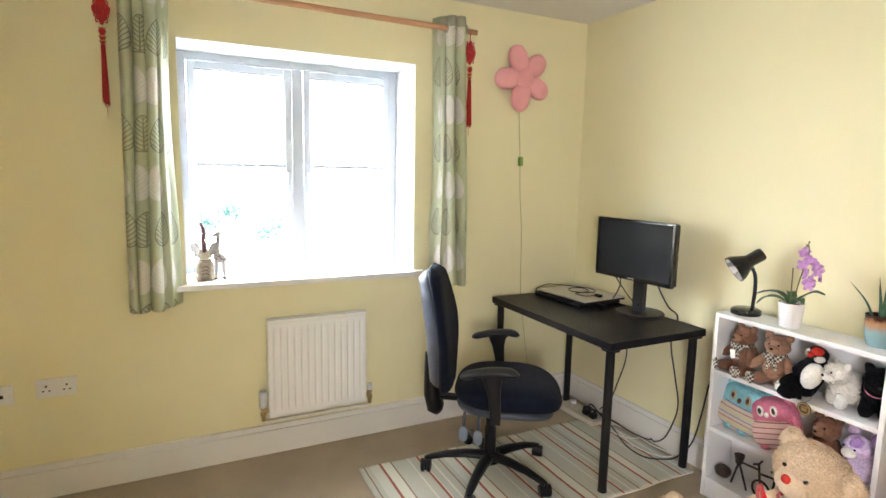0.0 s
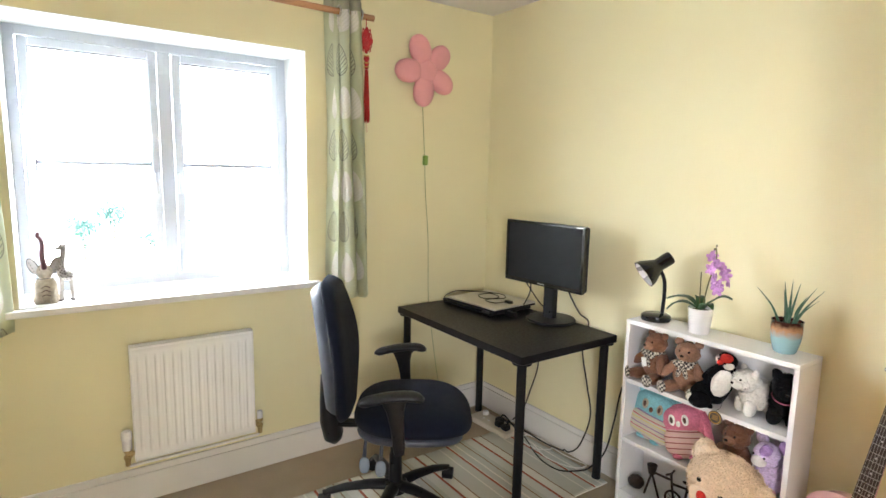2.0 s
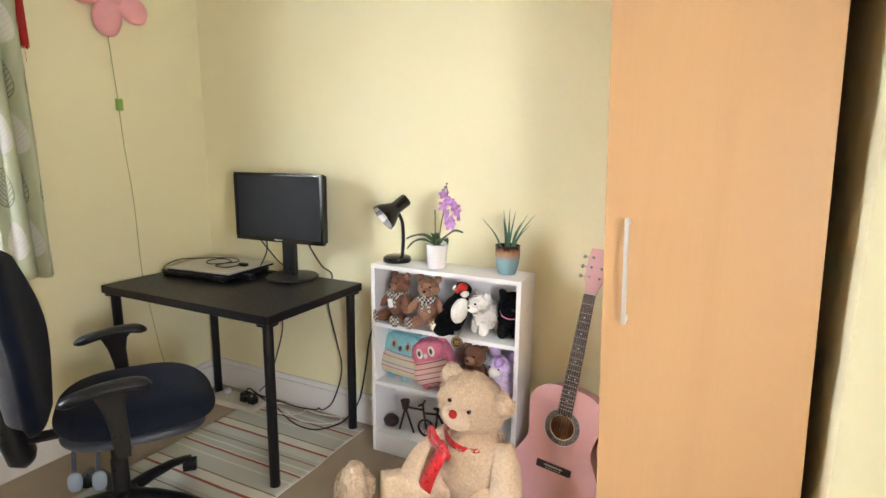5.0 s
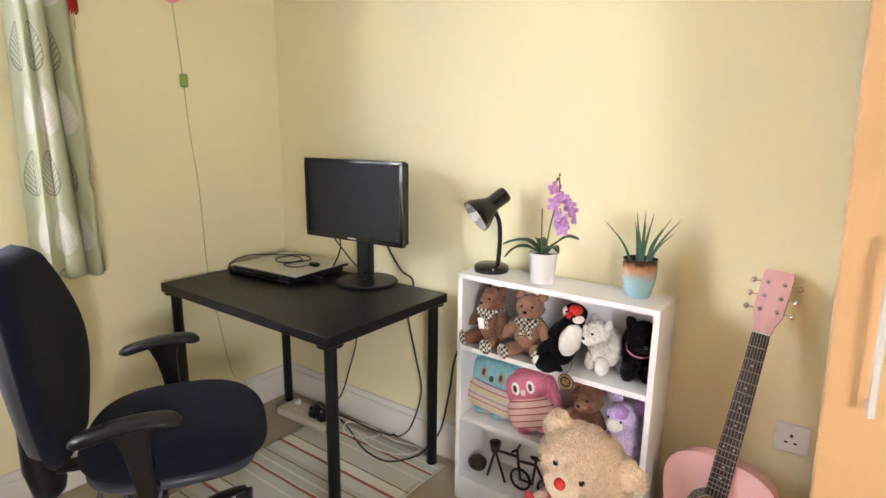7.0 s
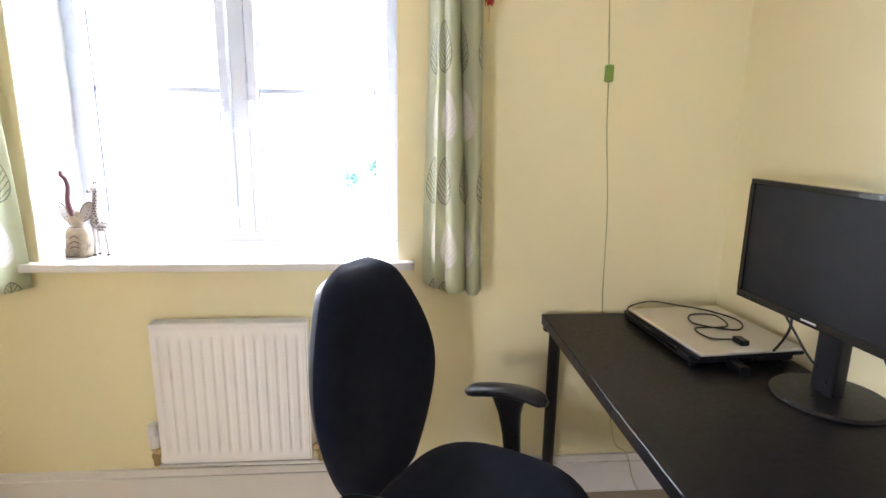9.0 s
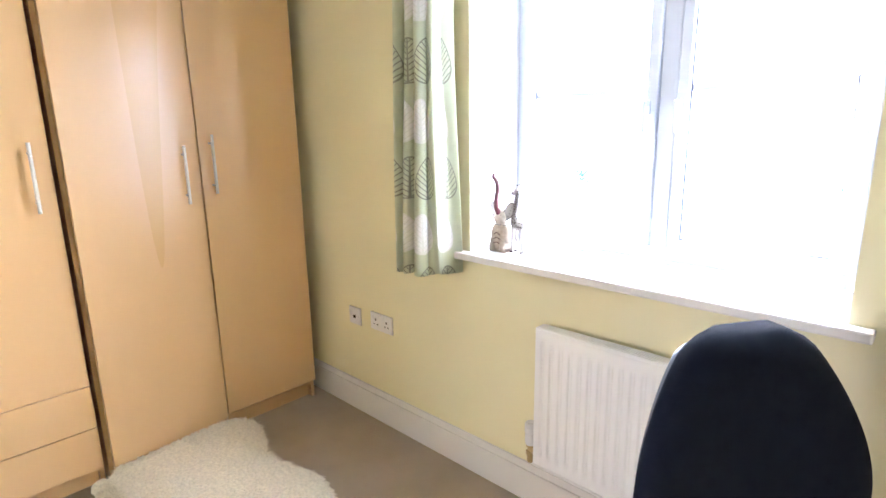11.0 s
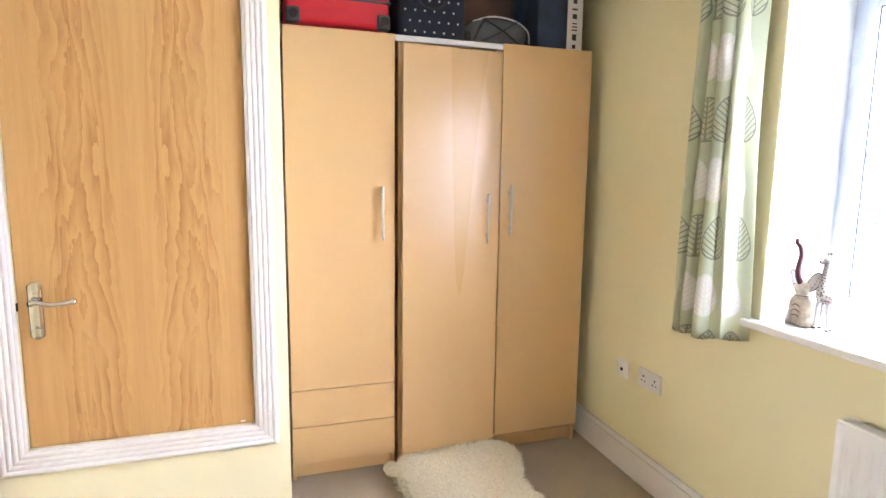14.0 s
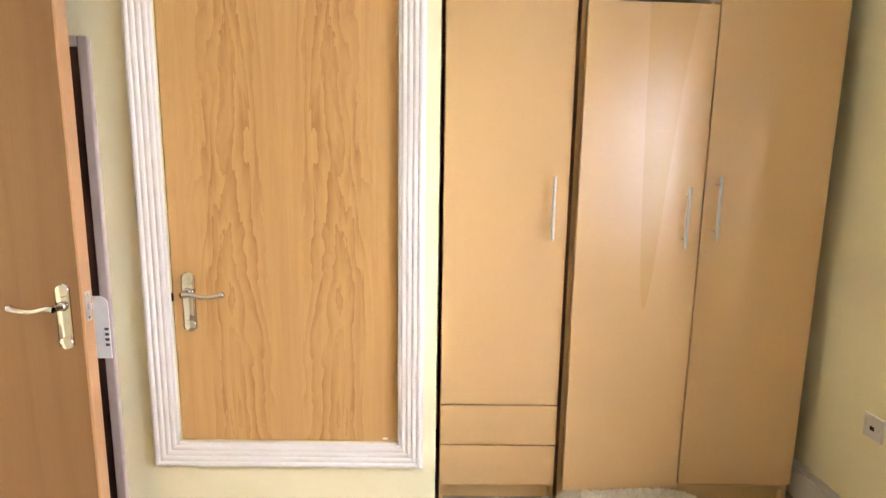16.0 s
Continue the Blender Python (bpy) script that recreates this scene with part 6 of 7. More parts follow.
    curls((2.055, 1.675, 0.118), (0.070, 0.070, 0.070), IDENT, 1500)
    me = bpy.data.meshes.new("fur")
    me.from_pydata(verts, [], faces)
    me.materials.append(FUR_BEIGE)
    pile = new("fur", me)
    pile.parent, pile.matrix_parent_inverse = t, INV[t.name]
    tagged(pile, "", "", "", "stuff")
    # ribbon: band, two loops, a hanging tail
    b = BM()
    lathe(b, [(0.086, -0.018), (0.095, -0.006), (0.095, 0.006), (0.086, 0.018)], 36, pose(2.315, 1.315, 0.295, 8, -14, 0) @ Matrix.Diagonal((1.02, 1.12, 1, 1)))
    part("ribbon_band", b, RED_RIBBON, t, smooth=True)

    def strip(pts, w0, w1):
        p = smooth_path(pts, 7)
        b2, prev = BM(), None
        for i, q in enumerate(p):
            d = (p[min(i + 1, len(p) - 1)] - p[max(0, i - 1)]).normalized()
            side = d.cross(Vector((-1, 0.15, 0.1))).normalized()
            w = w0 + (w1 - w0) * i / (len(p) - 1)
            row = [b2.verts.new(q - side * w), b2.verts.new(q + Vector((-0.004, 0, 0.002))), b2.verts.new(q + side * w)]
            if prev:
                b2.faces.new((prev[0], prev[1], row[1], row[0]))
                b2.faces.new((prev[1], prev[2], row[2], row[1]))
            prev = row
        return b2
    k = Vector((2.195, 1.375, 0.285))
    for nm, pts, w0, w1 in (("ribbon_loop", [k, k + Vector((0.0, 0.035, 0.030)), k + Vector((0.03, 0.065, 0.040)), k + Vector((0.02, 0.050, 0.005)), k], 0.014, 0.026),
                            ("ribbon_loop", [k, k + Vector((-0.008, -0.012, 0.000)), k + Vector((-0.010, -0.022, -0.022)), k + Vector((-0.010, -0.010, -0.030)), k], 0.010, 0.016),
                            ("ribbon_tail", [k, k + Vector((-0.022, 0.012, -0.04)), k + Vector((-0.030, 0.040, -0.10)), k + Vector((-0.040, 0.060, -0.165))], 0.022, 0.030)):
        ob = part(nm, strip(pts, w0, w1), RED_RIBBON, t, smooth=True)
        ob.modifiers.new("solid", "SOLIDIFY").thickness = 0.0012
    part("ribbon_knot", blob(BM(), k, (0.014, 0.018, 0.016), sub=3), RED_RIBBON, t, smooth=True)


big_bear()


# ---- guitar leaning on the wall ----
def guitar():
    foot, head = Vector((2.385, 1.040, 0.012)), Vector((2.622, 0.940, 1.000))
    up = (head - foot).normalized()
    # local x across, y along the neck, z out of the face towards the room
    yax = up
    zax = (Vector((-1, 0.10, 0.0)) - yax * Vector((-1, 0.10, 0)).dot(yax)).normalized()
    xax = yax.cross(zax)
    m = Matrix.Translation(foot) @ Matrix((xax, yax, zax)).transposed().to_4x4()
    t = thing("acoustic_guitar", "pink steel-strung acoustic guitar leaning against the yellow wall", "guitar", m=m, local=True)
    L = (head - foot).length
    prof = [(0.0, 0.0), (0.004, 0.06), (0.02, 0.112), (0.06, 0.150), (0.11, 0.162), (0.17, 0.150), (0.225, 0.122), (0.26, 0.113), (0.30, 0.118), (0.35, 0.131), (0.395, 0.130), (0.43, 0.108), (0.452, 0.062), (0.457, 0.0)]
    pr = smooth_path([(w * 1.09, y * 1.05, 0) for y, w in prof], 5)
    outline = [(p.x, p.y) for p in pr] + [(-p.x, p.y) for p in pr[-2:0:-1]]
    D = 0.088
    hc, hr = 0.328, 0.045
    body = BM()
    n = len(outline)
    front = [body.verts.new((x, y, 0)) for x, y in outline]
    inner = [body.verts.new((hr * math.cos(a), hc + hr * math.sin(a), 0)) for a in [math.atan2(y - hc, x) for x, y in outline]]
    back = [body.verts.new((x * 0.985, y * 0.99 + 0.002, -D)) for x, y in outline]
    hole_in = [body.verts.new((v.co.x, v.co.y, -0.003)) for v in inner]
    for i in range(n):
        j = (i + 1) % n
        body.faces.new((front[i], front[j], inner[j], inner[i]))
        body.faces.new((front[j], front[i], back[i], back[j]))
        body.faces.new((inner[i], inner[j], hole_in[j], hole_in[i]))
    body.faces.new(back)
    bo = part("body", body, PINK_GUITAR, t, "pink lacquered body", smooth=True, angle=35)
    b = BM()
    lathe(b, [(0, -0.06), (0.075, -0.06), (0.075, -0.0035), (hr, -0.0035)], 40, pose(0, hc, 0))
    part("sound_hole", b, INSIDE_WOOD, bo)
    b = BM()
    lathe(b, [(hr + 0.003, 0.0002), (hr + 0.004, 0.0012), (hr + 0.021, 0.0012), (hr + 0.022, 0.0002)], 48, pose(0, hc, 0))
    part("rosette", b, ROSETTE, bo, "grey patterned rosette")
    b = BM()
    for rr in (hr + 0.001, hr + 0.0235):
        lathe(b, [(rr, 0.0002), (rr + 0.0012, 0.0014), (rr + 0.0024, 0.0002)], 48, pose(0, hc, 0))
    part("rosette_ring", b, PEARL, bo)
    b = BM()
    box(b, -0.068, 0.068, 0.158, 0.186, 0.0002, 0.008, 0.003)
    part("bridge", b, FRETBOARD, bo, "black bridge")
    part("saddle", box(BM(), -0.036, 0.036, 0.174, 0.177, 0.008, 0.011), PEARL, bo)
    b = BM()
    for k in range(6):
        blob(b, (-0.026 + k * 0.0104, 0.166, 0.009), 0.0028, sub=2)
    part("bridge_pins", b, PEARL, bo, smooth=True)
    nut, jn = L - 0.178, 0.478
    b = BM()
    rings = []
    for y, w, d in ((jn - 0.02, 0.029, 0.040), (jn + 0.03, 0.028, 0.026), (jn + 0.10, 0.026, 0.021), (nut, 0.0215, 0.018)):
        rings.append([b.verts.new((w * math.cos(a), y, -abs(d * math.sin(a)))) for a in [math.pi * k / 10 for k in range(11)]])
    for a, c in zip(rings, rings[1:]):
        for k in range(10):
            b.faces.new((a[k], a[k + 1], c[k + 1], c[k]))
        b.faces.new((a[0], c[0], c[10], a[10]))
    b.faces.new(rings[0])
    b.faces.new(rings[-1][::-1])
    neck = part("neck", b, PINK_GUITAR, t, smooth=True, angle=40)
    b = BM()
    fe = hc + hr + 0.002
    q = [b.verts.new(v) for v in ((-0.0275, fe, 0.0005), (0.0275, fe, 0.0005), (0.0215, nut, 0.0005), (-0.0215, nut, 0.0005), (-0.0275, fe, 0.007), (0.0275, fe, 0.007), (0.0215, nut, 0.007), (-0.0215, nut, 0.007))]
    for f in ((0, 3, 2, 1), (4, 5, 6, 7), (0, 1, 5, 4), (1, 2, 6, 5), (2, 3, 7, 6), (3, 0, 4, 7)):
        b.faces.new([q[i] for i in f])
    fb = part("fingerboard", b, FRETBOARD, neck, "dark fingerboard")
    scale_len = nut - 0.175
    for k in range(1, 20):
        y = nut - scale_len * (1 - 2 ** (-k / 12))
        if y < fe + 0.002:
            break
        w = 0.0215 + (0.006) * (nut - y) / (nut - fe)
        part("fret", box(BM(), -w, w, y - 0.0009, y + 0.0009, 0.007, 0.0083), BRUSHED, fb)
        ym = nut - scale_len * (1 - 2 ** (-(k - 0.5) / 12))
        if k in (3, 5, 7, 9, 15, 17):
            part("position_dot", lathe(BM(), [(0, 0.0074), (0.0032, 0.0074), (0.0033, 0.0068)], 14, pose(0, ym, 0)), PEARL, fb)
        if k == 12:
            for sx in (-0.013, 0.013):
                part("position_dot", lathe(BM(), [(0, 0.0074), (0.0032, 0.0074), (0.0033, 0.0068)], 14, pose(sx, ym, 0)), PEARL, fb)
    part("nut", box(BM(), -0.0215, 0.0215, nut, nut + 0.004, 0.0, 0.0095, 0.001), PEARL, neck)
    hb = BM()
    sh = [(-0.0215, 0.004), (0.0215, 0.004), (0.026, 0.03), (0.036, 0.055), (0.0365, 0.16), (0.034, 0.176), (0.0, 0.178), (-0.034, 0.176), (-0.0365, 0.16), (-0.036, 0.055), (-0.026, 0.03)]
    hm = pose(0, nut, 0) @ pose(0, 0, 0, -8, 0, 0)
    f0 = [hb.verts.new(hm @ Vector((x, y, 0.002))) for x, y in sh]
    f1 = [hb.verts.new(hm @ Vector((x, y, -0.013))) for x, y in sh]
    hb.faces.new(f0)
    hb.faces.new(f1[::-1])
    for i in range(len(sh)):
        j = (i + 1) % len(sh)
        hb.faces.new((f0[i], f1[i], f1[j], f0[j]))
    hd = part("headstock", hb, PINK_GUITAR, t, "pink headstock")
    for sx in (-1, 1):
        for y in (0.065, 0.103, 0.141):
            b = BM()
            lathe(b, [(0, 0.013), (0.003, 0.013), (0.003, 0.003), (0.006, 0.003), (0.006, 0.001)], 12, hm @ pose(sx * 0.020, y, 0.0015))
            tube(b, [hm @ Vector((sx * 0.030, y, -0.007)), hm @ Vector((sx * 0.052, y, -0.007))], 0.002, 6)
            blob(b, (0, 0, 0), (0.007, 0.0085, 0.003), hm @ pose(sx * 0.056, y, -0.007, 0, 0, 0), 2)
            part("tuning_peg", b, CHROME, hd, "chrome tuning peg", smooth=True, angle=40)
    s = BM()
    for k in range(6):
        o = -0.0175 + k * 0.007
        o2 = -0.026 + k * 0.0104
        tube(s, [(o2, 0.173, 0.0112), (o, nut + 0.002, 0.0098), hm @ Vector((math.copysign(0.020, o), 0.065 + 0.038 * (2 - (k if k < 3 else 5 - k)), 0.007))], 0.0005, 4)
    part("strings", s, BRUSHED, t)


guitar()


# ---- wardrobe beside the guitar ----
def bar_handle(parent, x, y, z0, z1, axis, mat=BRUSHED, flat=False):
    """Handle on a door whose face looks along axis: +1 or -1 on x."""
    b = BM()
    xo = x + axis * 0.032
    if flat:
        box(b, min(xo, xo + axis * 0.007), max(xo, xo + axis * 0.007), y - 0.0055, y + 0.0055, z0, z1, 0.0015)
        for z in (z0 + 0.010, z1 - 0.010):
            box(b, min(x, xo), max(x, xo), y - 0.006, y + 0.006, z - 0.006, z + 0.006, 0.0)
    else:
        tube(b, [(xo, y, z0), (xo, y, z1)], 0.0062, 14)
        for z in (z0 + 0.035, z1 - 0.035):
            tube(b, [(x, y, z), (xo, y, z)], 0.0045, 10)
    part("handle", b, mat, parent, "brushed steel bar handle", smooth=not flat, angle=40)


def wardrobe_east():
    t = thing("tall_wardrobe", "tall beech-effect wardrobe with a long steel handle beside the pink guitar", "wardrobe", (2.33, 0.58, 0))
    y0, y1, zt = 0.300, 0.783, 2.355
    rack = Matrix.Identity(4)
    rack[1][2] = 0.032
    b = BM()
    box(b, 2.018, 2.630, y0, y0 + 0.018, 0, zt, 0.001)
    box(b, 2.018, 2.630, y1 - 0.018, y1, 0, zt, 0.001)
    box(b, 2.018, 2.630, y0 + 0.018, y1 - 0.018, zt - 0.018, zt, 0.001)
    box(b, 2.018, 2.630, y0 + 0.018, y1 - 0.018, 0.05, 0.068)
    box(b, 2.030, 2.045, y0 + 0.018, y1 - 0.018, 0, 0.05)
    box(b, 2.622, 2.628, y0 + 0.018, y1 - 0.018, 0.068, zt - 0.018)
    b.transform(rack)
    part("carcass", b, BEECH, t)
    b = box(BM(), 1.998, 2.016, y0 + 0.001, y1 - 0.001, 0.052, zt - 0.002, 0.0012)
    b.transform(rack)
    d = part("door", b, BEECH, t, "plain beech-effect door")
    bar_handle(d, 1.998, 0.722, 0.922, 1.197, -1, SILVER, flat=True)
    d.children[0].data.transform(rack)


wardrobe_east()


# ---- three wardrobe units in the alcove ----
XF = -0.657


def wardrobe_unit(y0, y1, door, drawers, label, handle_y, zt=1.995, hz=(1.112, 1.352), ajar=0.0):
    t = thing("wardrobe_unit", label, "wardrobe", (XF - 0.25, (y0 + y1) / 2, 0), group="fitted run of wardrobe units in the alcove")
    b = BM()
    xb, xf = XF - 0.50, XF - 0.020
    th = 0.016
    box(b, xb, xf, y0, y0 + th, 0, zt, 0.0008)
    box(b, xb, xf, y1 - th, y1, 0, zt, 0.0008)
    box(b, xb, xf, y0 + th, y1 - th, zt - th, zt, 0.0008)
    box(b, xb, xf, y0 + th, y1 - th, 0.065, 0.065 + th)
    box(b, xb, xb + 0.004, y0 + th, y1 - th, 0.08, zt - th)
    part("carcass", b, MAPLE, t)
    part("plinth", box(BM(), xf - 0.045, xf - 0.030, y0 + th, y1 - th, 0, 0.065), MAPLE, t)
    z0, z1, x0, x1, a0, a1 = door
    db = box(BM(), x0, x1, a0, a1, z0, z1, 0.0015)
    if ajar:
        db.transform(Matrix.Translation((x0, a1, 0)) @ pose(0, 0, 0, 0, 0, ajar) @ Matrix.Translation((-x0, -a1, 0)))
    d = part("door", db, MAPLE, t, "plain maple-effect door")
    bar_handle(d, x1, handle_y, *hz, 1)
    for q0, q1 in drawers:
        part("drawer_front", box(BM(), XF - 0.018, XF, a0, a1, q0, q1, 0.0015), MAPLE, t, "plain drawer front")


wardrobe_unit(1.532, 2.008, (0.436, 2.010, XF - 0.018, XF, 1.534, 2.006), ((0.262, 0.432), (0.085, 0.258)), "maple-effect wardrobe unit with a tall door over two drawers", 1.945)
wardrobe_unit(2.024, 2.506, (0.082, 1.970, XF - 0.012, XF + 0.006, 2.030, 2.512), (), "maple-effect wardrobe unit with one full-height door hanging slightly low", 2.447, zt=2.010, hz=(1.088, 1.322), ajar=4.4)
wardrobe_unit(2.522, 2.990, (0.096, 2.012, XF - 0.018, XF, 2.520, 2.990), (), "maple-effect wardrobe unit with one full-height door beside the window wall", 2.566, hz=(1.118, 1.362))
part("cover_strip", box(BM(), XF - 0.02, XF - 0.006, 2.008, 2.522, 1.985, 2.0098, 0.001), WHITE_LAMINATE, None, kind="structure")
bpy.data.objects["cover_strip"].name = "trim"


# ---- things on top of the wardrobes ----
def luggage():
    z = 2.0115
    t = thing("red_suitcase", "red hard-shell suitcase with grey corner guards lying on the wardrobe", "suitcase", (XF - 0.27, 1.78, z))
    part("shell", box(BM(), XF - 0.50, XF - 0.045, 1.545, 1.995, z + 0.020, z + 0.250, 0.04, seg=4), RED_CASE, t, smooth=True, angle=40)
    part("seam", box(BM(), XF - 0.503, XF - 0.042, 1.542, 1.998, z + 0.128, z + 0.140, 0.004), GREY_CORNER, t)
    for y in (1.580, 1.965):
        b = BM()
        box(b, XF - 0.10, XF - 0.036, y - 0.030, y + 0.030, z + 0.022, z + 0.085, 0.012, seg=2)
        part("corner_guard", b, GREY_CORNER, t)
        part("wheel", lathe(BM(), [(0, -0.01), (0.020, -0.01), (0.020, 0.01), (0, 0.01)], 18, pose(XF - 0.034, y, z + 0.052, 0, 90)), BLACK_PLASTIC, t, smooth=True, angle=40)
    b = BM()
    for y in (1.62, 1.92):
        box(b, XF - 0.42, XF - 0.10, y - 0.015, y + 0.015, z, z + 0.022, 0.003)
    part("foot_rail", b, GREY_CORNER, t)
    t = thing("navy_bag", "navy blue travel bag with white polka dots on the wardrobe", "bag", (XF - 0.24, 2.18, z))
    part("body", box(BM(), XF - 0.42, XF - 0.045, 2.032, 2.345, z, z + 0.245, 0.025, seg=3), NAVY_CLOTH, t, smooth=True, angle=40)
    b = BM()
    for i in range(7):
        for j in range(5):
            y, zz = 2.062 + i * 0.045 + (0.022 if j % 2 else 0), z + 0.03 + j * 0.045
            if y < 2.33:
                part("dot", lathe(BM(), [(0, 0.0012), (0.0048, 0.0008), (0.0048, 0)], 10, pose(XF - 0.045, y, zz, 0, 90)), PAPER, t)
    part("handle_strap", tube(BM(), smooth_path([(XF - 0.048, 2.12, z + 0.20), (XF - 0.035, 2.14, z + 0.14), (XF - 0.035, 2.23, z + 0.14), (XF - 0.048, 2.25, z + 0.20)], 5), 0.007, 8, flat=0.5), DARK_STRAP, t, smooth=True)
    part("luggage_tag", box(BM(), XF - 0.044, XF - 0.040, 2.345, 2.372, z + 0.002, z + 0.05, 0.002), DARK_STRAP, t)
    t = thing("grey_holdall", "grey soft barrel bag with dark cross straps lying on the wardrobe", "bag", (XF - 0.17, 2.54, z))
    c = (XF - 0.17, 2.535, z + 0.068)
    part("body", blob(BM(), c, (0.115, 0.158, 0.068), sub=4, square=0.72, rough=0.006, freq=14), GREY_BAG, t, smooth=True)
    b = BM()
    for s in (-1, 1):
        tube(b, smooth_path([(XF - 0.075, 2.535 - s * 0.09, z + 0.022), (XF - 0.050, 2.535, z + 0.068), (XF - 0.085, 2.535 + s * 0.09, z + 0.125)], 6), 0.006, 8, flat=0.5)
    tube(b, smooth_path([(XF - 0.060, 2.395, z + 0.02), (XF - 0.045, 2.42, z + 0.08), (XF - 0.10, 2.47, z + 0.132)], 5), 0.005, 8)
    part("straps", b, DARK_STRAP, t, smooth=True)
    part("piping", tube(BM(), smooth_path([(XF - 0.12, 2.41, z + 0.118), (XF - 0.10, 2.50, z + 0.142), (XF - 0.11, 2.62, z + 0.135), (XF - 0.10, 2.685, z + 0.09), (XF - 0.09, 2.69, z + 0.03)], 5), 0.004, 7), PAPER, t, smooth=True)
    t = thing("printed_box", "dark blue printed cardboard box with white end on the wardrobe", "box", (XF - 0.3, 2.70, z))
    part("carton", box(BM(), XF - 0.47, XF - 0.30, 2.38, 2.700, z, z + 0.34, 0.003), DARK_WOOD, t)
    part("front", box(BM(), XF - 0.47, XF - 0.03, 2.704, 2.862, z, z + 0.36, 0.002), BLUE_BOX, t)
    part("white_end", box(BM(), XF - 0.47, XF - 0.028, 2.8635, 2.945, z, z + 0.36, 0.002), CARD_WHITE, t, "white printed end")
    b = BM()
    for k, (zz, h, w) in enumerate(((0.012, 0.018, 0.018), (0.05, 0.028, 0.022), (0.095, 0.006, 0.03), (0.11, 0.006, 0.03), (0.125, 0.006, 0.024), (0.15, 0.022, 0.024), (0.19, 0.008, 0.03), (0.22, 0.03, 0.02), (0.27, 0.01, 0.03), (0.30, 0.02, 0.024))):
        part("printed_bar", box(BM(), XF - 0.0275, XF - 0.0268, 2.900 - w / 2, 2.900 + w / 2, z + zz, z + zz + h), INK, t)


luggage()


# ---- cupboard door with a fluted frame ----
def lever_set(parent, m, label="chrome lever handle", side=1):
    """Backplate and lever on a face; local x out of the face, y across, z up."""
    b = BM()
    box(b, 0, 0.006, -0.020, 0.020, -0.085, 0.085, 0.006, m, 2)
    for q in (-0.074, 0.074):
        lathe(b, [(0, 0.003), (0.017, 0.001), (0.020, -0.003)], 20, m @ pose(0.006, 0, q, 0, 90))
    h = part("handle_plate", b, CHROME, parent, "chrome back plate", smooth=True, angle=35)
    b = BM()
    lathe(b, [(0.014, 0.0), (0.013, 0.008), (0.009, 0.012), (0.009, 0.040)], 18, m @ pose(0.006, 0, 0.032, 0, 90))
    p = smooth_path([(0.044, 0, 0.032), (0.046, side * 0.020, 0.034), (0.046, side * 0.060, 0.026), (0.046, side * 0.100, 0.030), (0.044, side * 0.116, 0.034)], 6)
    tube(b, [m @ q for q in p], [0.0095 - 0.002 * math.sin(3.1 * i / (len(p) - 1)) for i in range(len(p))], 12)
    blob(b, (0.044, side * 0.116, 0.034), 0.0105, m, 2)
    part("lever", b, CHROME, h, label, smooth=True, angle=40)


def cupboard():
    t = thing("door_1", "closed oak-veneer cupboard door in a fluted white frame", "door", (XW, 1.05, CZ0), kind="structure")
    g = 0.003
    leaf = part("door_leaf", box(BM(), XW - 0.042, XW - 0.006, CY0 + g, CY1 - g, CZ0 + g, CZ1 - g, 0.001), OAK, t, "oak veneer with flame figure")
    prof = [(0.0, 0.0), (0.0, 0.010), (0.006, 0.012)]
    for k in range(4):
        w, d = 0.008 + 0.0168 * k, 0.0115 + 0.0026 * k
        prof += [(w, d - 0.0015), (w + 0.0035, d + 0.0032), (w + 0.0082, d + 0.0046), (w + 0.013, d + 0.0032)]
    prof += [(0.0752, 0.0185), (0.0795, 0.012), (0.0795, 0.0)]
    b = BM()
    loops = []
    for w, d in prof:
        y0, y1, z0, z1 = CY0 - w, CY1 + w, CZ0 - w, CZ1 + w
        loops.append([b.verts.new((XW + d, y, z)) for y, z in ((y0, z0), (y1, z0), (y1, z1), (y0, z1))])
    for a, c in zip(loops, loops[1:]):
        for k in range(4):
            b.faces.new((a[k], a[(k + 1) % 4], c[(k + 1) % 4], c[k]))
    part("architrave", b, GLOSS, t, "white fluted moulding")
    lin = BM()
    xs0, xs1 = XW - 0.11, XW - 0.0445
    for y0, y1, z0, z1 in ((CY0 + 0.0005, CY0 + 0.014, CZ0, CZ1), (CY1 - 0.014, CY1 - 0.0005, CZ0, CZ1), (CY0 + 0.014, CY1 - 0.014, CZ0 + 0.0005, CZ0 + 0.014), (CY0 + 0.014, CY1 - 0.014, CZ1 - 0.014, CZ1 - 0.0005)):
        box(lin, xs0, xs1, y0, y1, z0, z1)
    part("door_stop", lin, GLOSS, t)
    lever_set(leaf, pose(XW - 0.006, 0.753, 0.963), side=1)
    part("latch", box(BM(), XW - 0.022, XW - 0.002, CY0 - 0.0025, CY0 + 0.0045, 0.965, 0.990), BLACK_SLOT, t)
    for z in (0.735, 1.79):
        b = BM()
        tube(b, [(XW + 0.001, CY1 - 0.003, z - 0.036), (XW + 0.001, CY1 - 0.003, z + 0.036)], 0.0042, 12)
        for k in (-0.02, 0.0, 0.02):
            lathe(b, [(0.0043, -0.0008), (0.0048, 0), (0.0043, 0.0008)], 12, pose(XW + 0.001, CY1 - 0.003, z + k))
        part("hinge", b, BRASS, t, "brass butt hinge", smooth=True, angle=40)
    part("small_marker", box(BM(), XW - 0.006, XW - 0.0052, 1.345, 1.362, CZ0 + 0.010, CZ0 + 0.016), PAPER, leaf)


cupboard()


